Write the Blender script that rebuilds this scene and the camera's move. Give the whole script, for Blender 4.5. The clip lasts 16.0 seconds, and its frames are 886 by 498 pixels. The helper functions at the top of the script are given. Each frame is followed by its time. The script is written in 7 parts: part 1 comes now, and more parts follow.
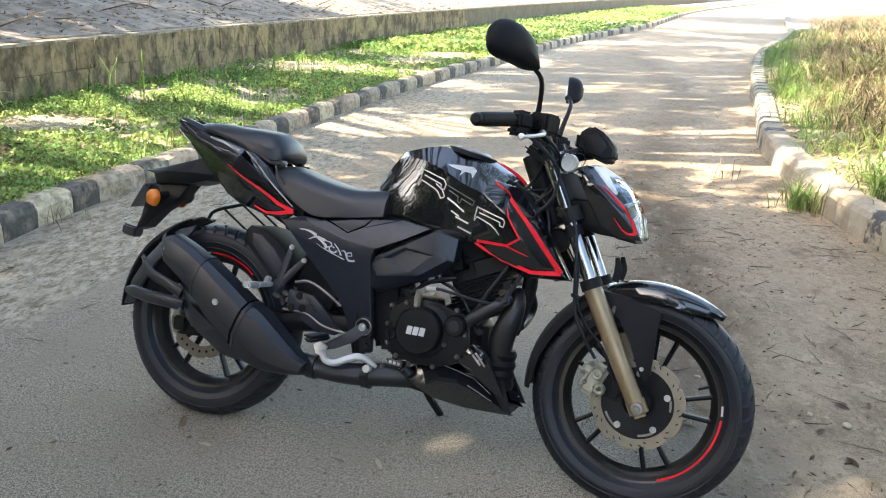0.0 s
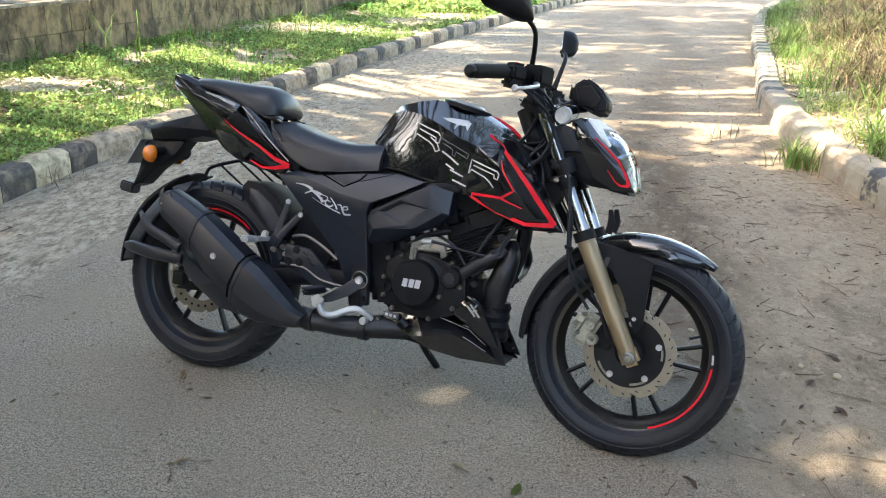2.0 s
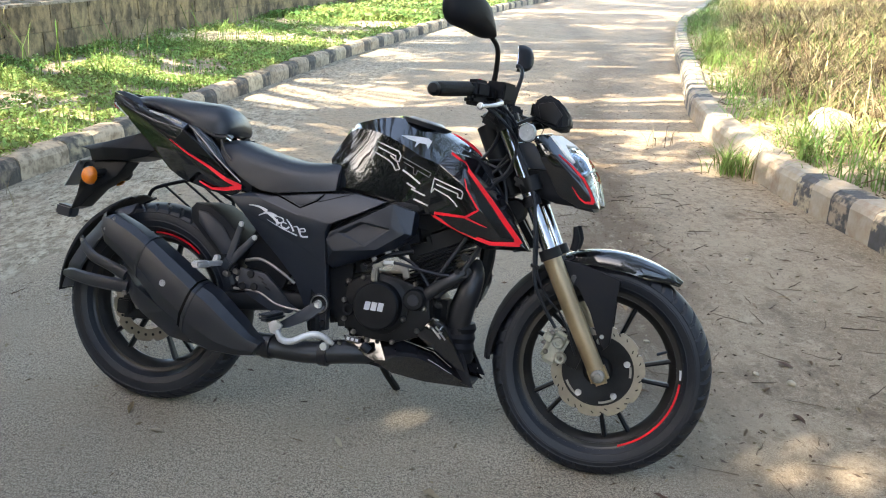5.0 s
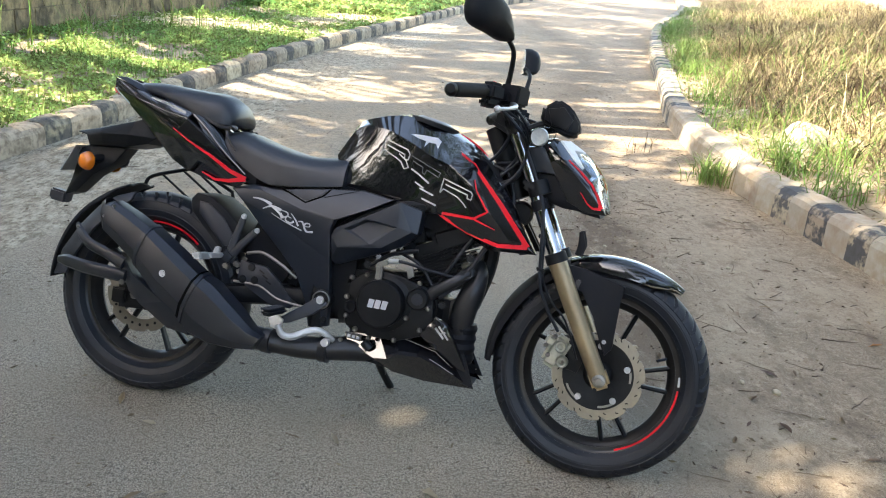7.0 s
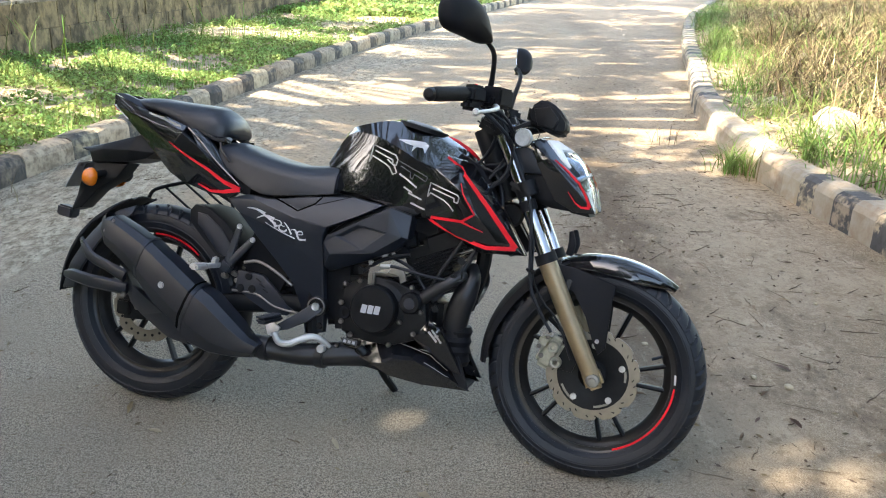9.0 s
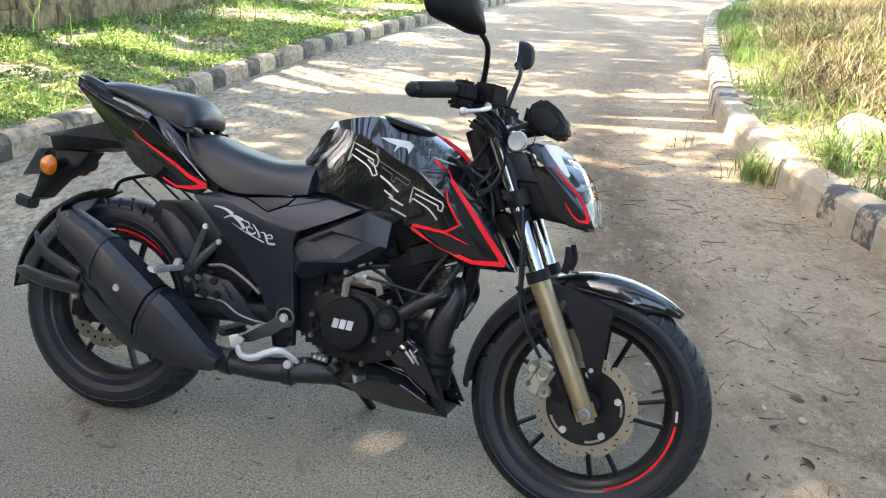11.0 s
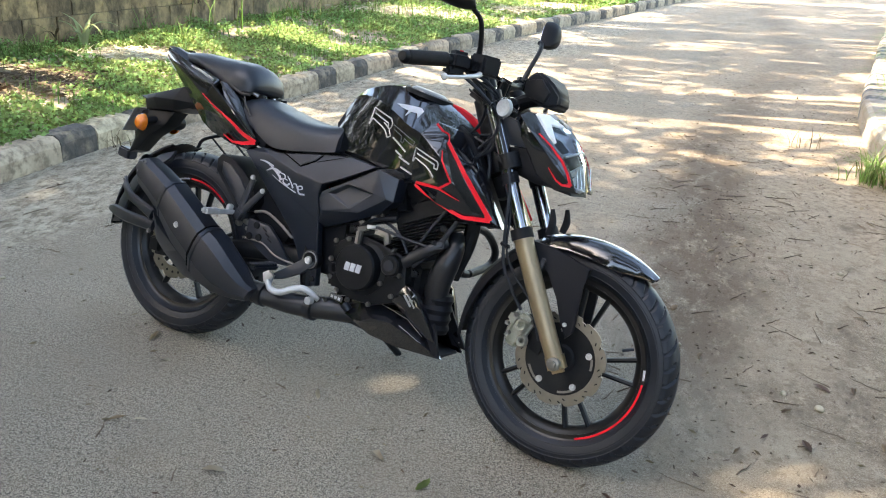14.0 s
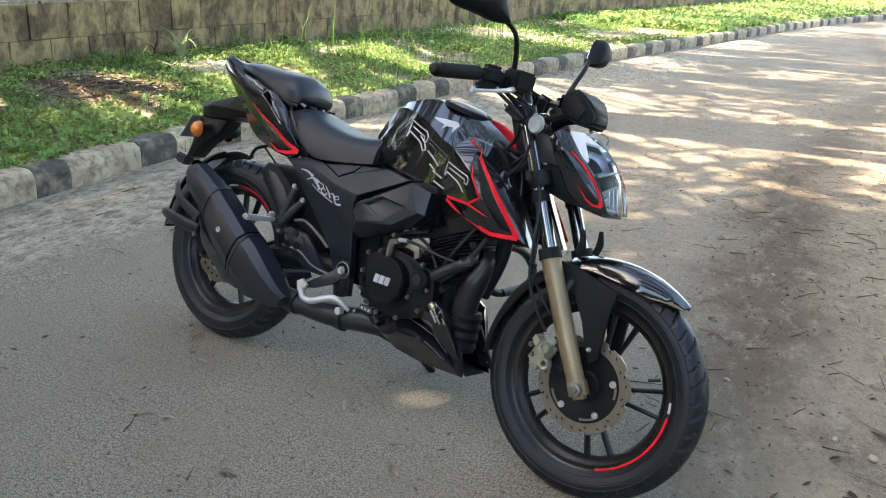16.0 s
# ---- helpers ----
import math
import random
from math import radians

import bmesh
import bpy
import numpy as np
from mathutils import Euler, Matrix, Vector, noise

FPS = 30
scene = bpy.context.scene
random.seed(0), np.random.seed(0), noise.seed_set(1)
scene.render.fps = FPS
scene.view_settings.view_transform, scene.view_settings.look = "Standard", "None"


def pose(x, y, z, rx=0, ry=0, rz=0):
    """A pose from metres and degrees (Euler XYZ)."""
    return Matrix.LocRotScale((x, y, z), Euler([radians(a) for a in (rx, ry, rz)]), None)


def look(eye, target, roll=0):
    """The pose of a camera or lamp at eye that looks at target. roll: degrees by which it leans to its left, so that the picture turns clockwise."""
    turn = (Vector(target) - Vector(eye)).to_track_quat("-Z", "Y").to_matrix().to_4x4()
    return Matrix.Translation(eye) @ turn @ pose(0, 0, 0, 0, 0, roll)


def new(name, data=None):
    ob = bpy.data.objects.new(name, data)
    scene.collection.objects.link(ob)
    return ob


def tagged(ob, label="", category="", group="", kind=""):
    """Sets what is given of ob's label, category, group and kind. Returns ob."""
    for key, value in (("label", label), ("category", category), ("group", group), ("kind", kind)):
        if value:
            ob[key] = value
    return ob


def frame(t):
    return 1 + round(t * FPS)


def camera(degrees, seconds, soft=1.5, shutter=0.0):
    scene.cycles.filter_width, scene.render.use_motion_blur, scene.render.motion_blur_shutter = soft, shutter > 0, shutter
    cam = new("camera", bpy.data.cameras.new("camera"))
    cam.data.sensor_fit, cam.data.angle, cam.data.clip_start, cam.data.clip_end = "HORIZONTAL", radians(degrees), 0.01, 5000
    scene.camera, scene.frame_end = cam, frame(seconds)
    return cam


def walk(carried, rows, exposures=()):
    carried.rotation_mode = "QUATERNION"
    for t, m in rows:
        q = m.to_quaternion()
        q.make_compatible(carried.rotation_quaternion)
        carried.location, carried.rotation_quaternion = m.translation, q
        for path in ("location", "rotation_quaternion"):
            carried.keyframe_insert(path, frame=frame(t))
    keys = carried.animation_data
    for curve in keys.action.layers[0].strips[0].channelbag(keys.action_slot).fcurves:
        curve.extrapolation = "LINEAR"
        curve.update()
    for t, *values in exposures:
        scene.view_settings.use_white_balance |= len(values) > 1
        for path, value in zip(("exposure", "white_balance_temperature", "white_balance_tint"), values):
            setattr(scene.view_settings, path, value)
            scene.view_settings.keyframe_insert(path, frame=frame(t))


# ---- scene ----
from mathutils.bvhtree import BVHTree

cam = camera(56.1, 16.0, soft=1.1)
PATH = [
    (0, (0.312, 0.099, 1.355), (0.105, 1.992, 0.744), 1.5),
    (0.5, (0.321, 0.095, 1.336), (0.114, 1.983, 0.709), 1.3),
    (1, (0.335, 0.084, 1.332), (0.155, 1.954, 0.645), 1.5),
    (1.5, (0.328, 0.083, 1.333), (0.138, 1.948, 0.638), 1.2),
    (2, (0.33, 0.069, 1.331), (0.128, 1.935, 0.64), 1.3),
    (2.5, (0.335, 0.064, 1.336), (0.123, 1.929, 0.646), 1.2),
    (3, (0.337, 0.056, 1.34), (0.114, 1.922, 0.657), 0.8),
    (3.5, (0.335, 0.055, 1.343), (0.104, 1.928, 0.678), 0.6),
    (4, (0.334, 0.066, 1.344), (0.09, 1.941, 0.69), -0.2),
    (4.5, (0.29, 0.095, 1.343), (0.072, 1.97, 0.681), -0.1),
    (5, (0.231, 0.129, 1.347), (0.198, 2.012, 0.674), 1.7),
    (5.2, (0.185, 0.146, 1.351), (0.237, 2.027, 0.674), 2.7),
    (7.3, (0.078, 0.128, 1.351), (0.145, 2.009, 0.675), 5.1),
    (7.5, (0.055, 0.146, 1.369), (0.134, 2.024, 0.685), 5.2),
    (8, (0.076, 0.136, 1.371), (0.159, 2.014, 0.689), 5.0),
    (8.5, (0.154, 0.137, 1.378), (0.221, 2.015, 0.696), 4.0),
    (9, (0.26, 0.13, 1.375), (0.21, 2.008, 0.689), 1.8),
    (11.3, (0.354, 0.402, 1.345), (0.256, 2.267, 0.63), 4.3),
    (11.5, (0.397, 0.428, 1.338), (0.247, 2.288, 0.618), 4.6),
    (12, (0.5, 0.485, 1.325), (0.123, 2.309, 0.597), 2.7),
    (12.5, (0.598, 0.509, 1.32), (0.172, 2.321, 0.587), 1.1),
    (13, (0.664, 0.392, 1.313), (0.225, 2.202, 0.582), 1.2),
    (13.5, (0.735, 0.252, 1.322), (0.276, 2.055, 0.586), 2.2),
    (14, (0.809, 0.194, 1.34), (0.329, 1.994, 0.613), 3.0),
    (14.5, (0.92, 0.144, 1.346), (0.385, 1.944, 0.656), 3.6),
    (15, (1.008, 0.14, 1.341), (0.379, 1.909, 0.652), 3.1),
    (15.5, (1.019, 0.171, 1.333), (0.335, 1.919, 0.643), 2.6),
    (16, (0.961, 0.273, 1.32), (0.267, 2.018, 0.632), 3.5),
]
walk(cam, [(t, look(eye, target, roll)) for t, eye, target, roll in PATH],
     exposures=[(0, 2.97, 7600, 10), (9, 2.97, 7600, 10), (11.5, 3.16, 7600, 10), (13, 3.20, 7600, 10), (14.5, 3.07, 7600, 10), (15.5, 2.93, 7600, 10), (16, 2.91, 7600, 10)])
# ---------------------------------------------------------------- light
SUN = Vector((-0.61, -0.50, 0.63)).normalized()
world = bpy.data.worlds.new("sky")
scene.world = world
world.use_nodes = True
wn = world.node_tree
wn.nodes.clear()
sky = wn.nodes.new("ShaderNodeTexSky")
sky.sky_type = "NISHITA"
sky.sun_disc = False
sky.sun_elevation = math.asin(SUN.z)
sky.sun_rotation = math.atan2(SUN.x, SUN.y)
sky.dust_density = 1.5
bg = wn.nodes.new("ShaderNodeBackground")
bg.inputs["Strength"].default_value = 0.15
out = wn.nodes.new("ShaderNodeOutputWorld")
wn.links.new(sky.outputs[0], bg.inputs[0])
wn.links.new(bg.outputs[0], out.inputs[0])
sun_data = bpy.data.lights.new("sun", "SUN")
sun_data.energy, sun_data.angle, sun_data.color = 3.9, radians(0.53), (1.0, 0.93, 0.82)
sun = new("sun", sun_data)
sun.matrix_world = look(SUN * 60, (0, 0, 0))


# ---------------------------------------------------------------- materials
def material(name, base, rough=0.5, metal=0.0, other=None, scale=8.0, mix=0.5, bump=0.0, bump_scale=60.0,
             coat=0.0, third=None, scale3=1.2, rough_var=0.0, per_object=0.0, per_island=0.0, lo=0.4, hi=0.62, spec=0.5, bump_dist=0.004,
             transmit=0.0, placed=False, stretch=None, coat_ior=1.5, thin=0.0):
    """Principled surface: two or three base colours broken up by noise at two sizes, with fine relief."""
    m = bpy.data.materials.new(name)
    m.use_nodes = True
    t = m.node_tree
    p = t.nodes["Principled BSDF"]
    p.inputs["Roughness"].default_value = rough
    p.inputs["Metallic"].default_value = metal
    p.inputs["Specular IOR Level"].default_value = spec
    p.inputs["Coat Weight"].default_value = coat
    p.inputs["Coat Roughness"].default_value = 0.04
    p.inputs["Coat IOR"].default_value = coat_ior
    p.inputs["Transmission Weight"].default_value = transmit
    p.inputs["Base Color"].default_value = (*base, 1)
    coords = t.nodes.new("ShaderNodeNewGeometry").outputs["Position"] if placed else t.nodes.new("ShaderNodeTexCoord").outputs["Object"]
    if stretch:
        mp = t.nodes.new("ShaderNodeMapping")
        mp.inputs["Scale"].default_value = stretch
        t.links.new(coords, mp.inputs["Vector"])
        coords = mp.outputs[0]
    col = None

    def noise_mix(a, b, sc, low, high, fac):
        n = t.nodes.new("ShaderNodeTexNoise")
        n.inputs["Scale"].default_value = sc
        n.inputs["Detail"].default_value = 6
        n.inputs["Roughness"].default_value = 0.62
        t.links.new(coords, n.inputs["Vector"])
        r = t.nodes.new("ShaderNodeMapRange")
        r.inputs["From Min"].default_value, r.inputs["From Max"].default_value = low, high
        r.inputs["To Max"].default_value = fac
        t.links.new(n.outputs["Fac"], r.inputs["Value"])
        x = t.nodes.new("ShaderNodeMix")
        x.data_type = "RGBA"
        t.links.new(r.outputs[0], x.inputs["Factor"])
        for sock, c in ((x.inputs[6], a), (x.inputs[7], b)):
            if isinstance(c, tuple):
                sock.default_value = (*c, 1)
            else:
                t.links.new(c, sock)
        return x.outputs[2], n

    if other:
        col, n0 = noise_mix(base, other, scale, lo, hi, mix)
        if third:
            col, _ = noise_mix(col, third, scale3, 0.45, 0.65, mix)
        if rough_var:
            r = t.nodes.new("ShaderNodeMapRange")
            r.inputs["To Min"].default_value, r.inputs["To Max"].default_value = rough - rough_var, rough + rough_var
            t.links.new(n0.outputs["Fac"], r.inputs["Value"])
            t.links.new(r.outputs[0], p.inputs["Roughness"])
    if per_object or per_island:
        if per_object:
            info = t.nodes.new("ShaderNodeObjectInfo")
            rnd, amount = info.outputs["Random"], per_object
        else:
            info = t.nodes.new("ShaderNodeNewGeometry")
            rnd, amount = info.outputs["Random Per Island"], per_island
        r = t.nodes.new("ShaderNodeMapRange")
        r.inputs["To Min"].default_value, r.inputs["To Max"].default_value = 1 - amount, 1 + amount
        t.links.new(rnd, r.inputs["Value"])
        h = t.nodes.new("ShaderNodeHueSaturation")
        if col is None:
            h.inputs["Color"].default_value = (*base, 1)
        else:
            t.links.new(col, h.inputs["Color"])
        t.links.new(r.outputs[0], h.inputs["Value"])
        r2 = t.nodes.new("ShaderNodeMapRange")
        r2.inputs["To Min"].default_value, r2.inputs["To Max"].default_value = 0.5 - amount * 0.06, 0.5 + amount * 0.06
        t.links.new(rnd, r2.inputs["Value"])
        t.links.new(r2.outputs[0], h.inputs["Hue"])
        col = h.outputs[0]
    if col is not None:
        t.links.new(col, p.inputs["Base Color"])
    if bump:
        n = t.nodes.new("ShaderNodeTexNoise")
        n.inputs["Scale"].default_value = bump_scale
        n.inputs["Detail"].default_value = 5
        t.links.new(coords, n.inputs["Vector"])
        b = t.nodes.new("ShaderNodeBump")
        b.inputs["Strength"].default_value = bump
        b.inputs["Distance"].default_value = bump_dist
        t.links.new(n.outputs["Fac"], b.inputs["Height"])
        t.links.new(b.outputs[0], p.inputs["Normal"])
    if thin:
        # leaves and blades let some of the light through
        tl = t.nodes.new("ShaderNodeBsdfTranslucent")
        if col is None:
            tl.inputs["Color"].default_value = (*base, 1)
        else:
            t.links.new(col, tl.inputs["Color"])
        ms = t.nodes.new("ShaderNodeMixShader")
        ms.inputs[0].default_value = thin
        t.links.new(p.outputs[0], ms.inputs[1])
        t.links.new(tl.outputs[0], ms.inputs[2])
        t.links.new(ms.outputs[0], t.nodes["Material Output"].inputs[0])
    return m


M_SOIL = material("soil", (0.34, 0.28, 0.205), 0.95, other=(0.28, 0.22, 0.15), scale=1.6, third=(0.15, 0.115, 0.08), scale3=7, bump=0.8, bump_scale=30, bump_dist=0.02)
M_CLOD = material("pale_earth", (0.44, 0.40, 0.33), 0.95, other=(0.30, 0.26, 0.20), scale=6, third=(0.20, 0.165, 0.12), scale3=19, bump=0.9, bump_scale=25, bump_dist=0.015)
M_BANK = material("bank_soil", (0.20, 0.178, 0.15), 0.95, other=(0.30, 0.27, 0.23), scale=1.6, mix=0.8, third=(0.08, 0.068, 0.052), scale3=5, bump=0.9, bump_scale=14, bump_dist=0.03)
M_WALL = material("wall_block", (0.30, 0.218, 0.115), 0.92, other=(0.062, 0.048, 0.028), scale=4.2, mix=0.95, third=(0.15, 0.113, 0.064), scale3=15, bump=0.9, bump_scale=30, bump_dist=0.012, per_object=0.10, placed=True, stretch=(1, 1, 0.7), lo=0.45, hi=0.57)
M_CAP = material("wall_cap_soil", (0.36, 0.31, 0.24), 0.95, other=(0.15, 0.115, 0.08), scale=9, mix=0.9, bump=0.9, bump_scale=40, bump_dist=0.01, placed=True)
M_MORTAR = material("wall_mortar", (0.16, 0.13, 0.085), 0.95, other=(0.06, 0.052, 0.04), scale=3, bump=0.6, bump_scale=60)
M_WHITE = material("kerb_white_paint", (0.49, 0.405, 0.285), 0.85, other=(0.28, 0.226, 0.155), scale=7, mix=0.9, third=(0.165, 0.132, 0.09), scale3=21, bump=0.7, bump_scale=50, per_object=0.18, lo=0.42, hi=0.66, placed=True)
M_BLACK = material("kerb_black_paint", (0.070, 0.062, 0.052), 0.8, other=(0.27, 0.22, 0.155), scale=7, mix=0.95, third=(0.03, 0.03, 0.03), scale3=20, bump=0.7, bump_scale=50, per_object=0.3, lo=0.46, hi=0.66, placed=True)
M_LEAF = material("verge_leaf", (0.16, 0.26, 0.085), 0.75, other=(0.46, 0.51, 0.19), scale=0.9, per_island=0.6, spec=0.15, thin=0.42)
M_GRASS = material("grass_blade", (0.10, 0.185, 0.042), 0.7, other=(0.27, 0.335, 0.125), scale=1.2, per_island=0.5, spec=0.2, thin=0.3)
M_PALE_BLADE = material("pale_blade", (0.30, 0.36, 0.17), 0.65, other=(0.40, 0.42, 0.24), scale=3, per_island=0.3, spec=0.25, thin=0.3)
M_STRAW = material("dry_straw", (0.31, 0.245, 0.150), 0.8, other=(0.060, 0.046, 0.028), scale=1.5, mix=0.9, per_island=0.85, spec=0.2, thin=0.1)
# dry straw with the brightness of sunlit patches put into its colour
M_SUNLIT_STRAW = material("bleached_straw", (0.62, 0.56, 0.42), 0.8, other=(0.42, 0.36, 0.25), scale=3, per_island=0.35, spec=0.2, thin=0.1)
M_CROWN = material("tree_leaf", (0.038, 0.062, 0.016), 0.55, other=(0.060, 0.090, 0.022), scale=0.5, per_island=0.4, spec=0.3, thin=0.4)
M_BARK = material("bark", (0.14, 0.10, 0.07), 0.95, other=(0.07, 0.05, 0.035), scale=5, bump=0.9, bump_scale=18, bump_dist=0.02)
M_WHITE_R = material("dusty_kerb_white", (0.33, 0.288, 0.225), 0.88, other=(0.27, 0.205, 0.14), scale=5, mix=0.85, third=(0.36, 0.33, 0.28), scale3=18, bump=0.8, bump_scale=40, per_object=0.12, lo=0.40, hi=0.62, placed=True)
M_BLACK_R = material("faded_kerb_black", (0.06, 0.061, 0.066), 0.8, other=(0.33, 0.275, 0.205), scale=8, mix=0.95, third=(0.05, 0.05, 0.05), scale3=20, bump=0.8, bump_scale=40, per_object=0.25, lo=0.50, hi=0.57, placed=True)
M_GRIT = material("grit", (0.30, 0.25, 0.19), 0.9, other=(0.16, 0.13, 0.10), scale=30, per_island=0.4, spec=0.2)
M_LITTER = material("litter", (0.12, 0.088, 0.060), 0.9, other=(0.21, 0.16, 0.11), scale=3, per_island=0.5, spec=0.2)


def road_material():
    """Worn asphalt under sand: grey binder with fine stone, sandy drifts towards one edge and farther on."""
    m = bpy.data.materials.new("dusty_road")
    m.use_nodes = True
    t = m.node_tree
    p = t.nodes["Principled BSDF"]
    p.inputs["Roughness"].default_value = 0.93
    p.inputs["Specular IOR Level"].default_value = 0.25
    tc = t.nodes.new("ShaderNodeTexCoord")

    def tex(sc, det=6, rough=0.6, stretch=None):
        n = t.nodes.new("ShaderNodeTexNoise")
        n.inputs["Scale"].default_value, n.inputs["Detail"].default_value, n.inputs["Roughness"].default_value = sc, det, rough
        if stretch:
            mp = t.nodes.new("ShaderNodeMapping")
            mp.inputs["Scale"].default_value = stretch
            t.links.new(tc.outputs["Object"], mp.inputs["Vector"])
            t.links.new(mp.outputs[0], n.inputs["Vector"])
        else:
            t.links.new(tc.outputs["Object"], n.inputs["Vector"])
        return n.outputs["Fac"]

    def ramp(v, a, b, lo=0.0, hi=1.0):
        r = t.nodes.new("ShaderNodeMapRange")
        r.inputs["From Min"].default_value, r.inputs["From Max"].default_value = a, b
        r.inputs["To Min"].default_value, r.inputs["To Max"].default_value = lo, hi
        t.links.new(v, r.inputs["Value"])
        return r.outputs[0]

    def mixc(f, a, b):
        x = t.nodes.new("ShaderNodeMix")
        x.data_type = "RGBA"
        t.links.new(f, x.inputs["Factor"])
        for sock, c in ((x.inputs[6], a), (x.inputs[7], b)):
            if isinstance(c, tuple):
                sock.default_value = (*c, 1)
            else:
                t.links.new(c, sock)
        return x.outputs[2]

    def math_node(op, a, b):
        n = t.nodes.new("ShaderNodeMath")
        n.operation = op
        n.use_clamp = True
        for sock, v in ((n.inputs[0], a), (n.inputs[1], b)):
            if isinstance(v, float):
                sock.default_value = v
            else:
                t.links.new(v, sock)
        return n.outputs[0]

    sep = t.nodes.new("ShaderNodeSeparateXYZ")
    t.links.new(tc.outputs["Object"], sep.inputs[0])
    X, Y = sep.outputs[0], sep.outputs[1]

    def lin(v, k, c):
        n = t.nodes.new("ShaderNodeMath")
        n.operation = "MULTIPLY_ADD"
        t.links.new(v, n.inputs[0])
        n.inputs[1].default_value, n.inputs[2].default_value = k, c
        return n.outputs[0]

    def raw(op, a, b):
        n = t.nodes.new("ShaderNodeMath")
        n.operation = op
        t.links.new(a, n.inputs[0])
        if isinstance(b, float):
            n.inputs[1].default_value = b
        else:
            t.links.new(b, n.inputs[1])
        return n.outputs[0]

    wide = tex(1.4, 7, 0.65)
    xw = raw("ADD", X, lin(wide, 0.9, -0.45))
    # grey binder with fine stone in the middle of the lane
    asphalt = mixc(ramp(tex(75, 6, 0.85), 0.38, 0.62), (0.140, 0.118, 0.088), (0.375, 0.32, 0.245))
    asphalt = mixc(ramp(tex(270, 2, 0.6), 0.50, 0.58, 0, 0.85), asphalt, (0.48, 0.42, 0.335))
    asphalt = mixc(ramp(tex(230, 2, 0.6), 0.49, 0.40, 0, 0.9), asphalt, (0.055, 0.047, 0.037))
    asphalt = mixc(ramp(tex(125, 3, 0.7), 0.52, 0.62, 0, 0.6), asphalt, (0.45, 0.39, 0.305))
    asphalt = mixc(ramp(tex(110, 3, 0.7), 0.47, 0.38, 0, 0.7), asphalt, (0.065, 0.055, 0.043))
    asphalt = mixc(ramp(tex(3.0), 0.4, 0.65, 0, 0.5), asphalt, (0.235, 0.20, 0.150))
    # packed brown dirt on the other side, with paler and darker drifts
    soil = mixc(ramp(tex(34, 9, 0.85), 0.40, 0.60), (0.315, 0.252, 0.176), (0.150, 0.113, 0.076))
    soil = mixc(ramp(tex(240, 2, 0.6), 0.50, 0.62, 0, 0.5), soil, (0.46, 0.39, 0.30))
    soil = mixc(ramp(tex(200, 2, 0.6), 0.46, 0.38, 0, 0.7), soil, (0.07, 0.053, 0.038))
    soil = mixc(ramp(tex(1.3, 7), 0.46, 0.62, 0, 0.65), soil, (0.370, 0.300, 0.214))
    soil = mixc(ramp(tex(9, 10, 0.85, (1.2, 0.8, 1)), 0.52, 0.58, 0, 0.65), soil, (0.165, 0.120, 0.080))
    soil = mixc(ramp(tex(6.5, 11, 0.85), 0.54, 0.61, 0, 0.6), soil, (0.43, 0.355, 0.26))
    # thin pale sand farther on
    sand = mixc(ramp(tex(22, 8, 0.72), 0.40, 0.64), (0.425, 0.340, 0.245), (0.21, 0.155, 0.103))
    col = mixc(ramp(xw, 0.88, 1.12), asphalt, soil)
    col = mixc(math_node("MULTIPLY", ramp(Y, 3.2, 5.2), ramp(wide, 0.34, 0.6, 0.05, 0.9)), col, sand)
    # old bare strip along the kerb: pale crust broken by cracks
    strip = ramp(raw("SUBTRACT", xw, lin(Y, 0.18, -2.25)), 0.06, -0.06, 0.0, 1.0)
    vor = t.nodes.new("ShaderNodeTexVoronoi")
    vor.feature = "DISTANCE_TO_EDGE"
    vor.inputs["Scale"].default_value = 9.0
    mp = t.nodes.new("ShaderNodeMapping")
    mp.inputs["Scale"].default_value = (1.0, 0.55, 1)
    warp = t.nodes.new("ShaderNodeTexNoise")
    warp.inputs["Scale"].default_value = 7.0
    va = t.nodes.new("ShaderNodeVectorMath")
    va.operation = "MULTIPLY_ADD"
    va.inputs[1].default_value = (0.6, 0.6, 0.6)
    t.links.new(tc.outputs["Object"], warp.inputs["Vector"])
    t.links.new(warp.outputs["Color"], va.inputs[0])
    t.links.new(tc.outputs["Object"], va.inputs[2])
    t.links.new(va.outputs[0], mp.inputs["Vector"])
    t.links.new(mp.outputs[0], vor.inputs["Vector"])
    crack = ramp(vor.outputs["Distance"], 0.01, 0.05, 0.35, 0)
    crust = mixc(ramp(tex(11, 11, 0.88, (1.6, 0.7, 1)), 0.45, 0.56), (0.45, 0.395, 0.305), (0.155, 0.127, 0.09))
    crust = mixc(math_node("MULTIPLY", crack, ramp(tex(4, 5), 0.42, 0.55)), crust, (0.10, 0.09, 0.075))
    col = mixc(math_node("MULTIPLY", strip, ramp(tex(7, 9, 0.8), 0.40, 0.50, 0.30, 1.0)), col, crust)
    # dark loose earth washed into a band along the lane
    band = raw("ABSOLUTE", raw("SUBTRACT", xw, lin(ramp(Y, 6.0, 12.0, 0, 1.3), 1.0, 1.02)), 0.0)
    dirt = math_node("MULTIPLY", ramp(band, 0.08, 0.34, 1, 0), ramp(tex(8, 10, 0.82, (1.3, 0.7, 1)), 0.37, 0.50, 0, 0.95))
    dirt = math_node("MULTIPLY", dirt, math_node("MULTIPLY", ramp(Y, 5.5, 9.0, 1.0, 0.45), ramp(Y, 2.1, 3.1, 0.25, 1.0)))
    dirt = math_node("MAXIMUM", dirt, math_node("MULTIPLY", ramp(tex(2.6, 9, 0.78, (1.4, 0.8, 1)), 0.54, 0.66, 0, 0.75), ramp(X, 0.2, 1.0, 0.25, 1)))
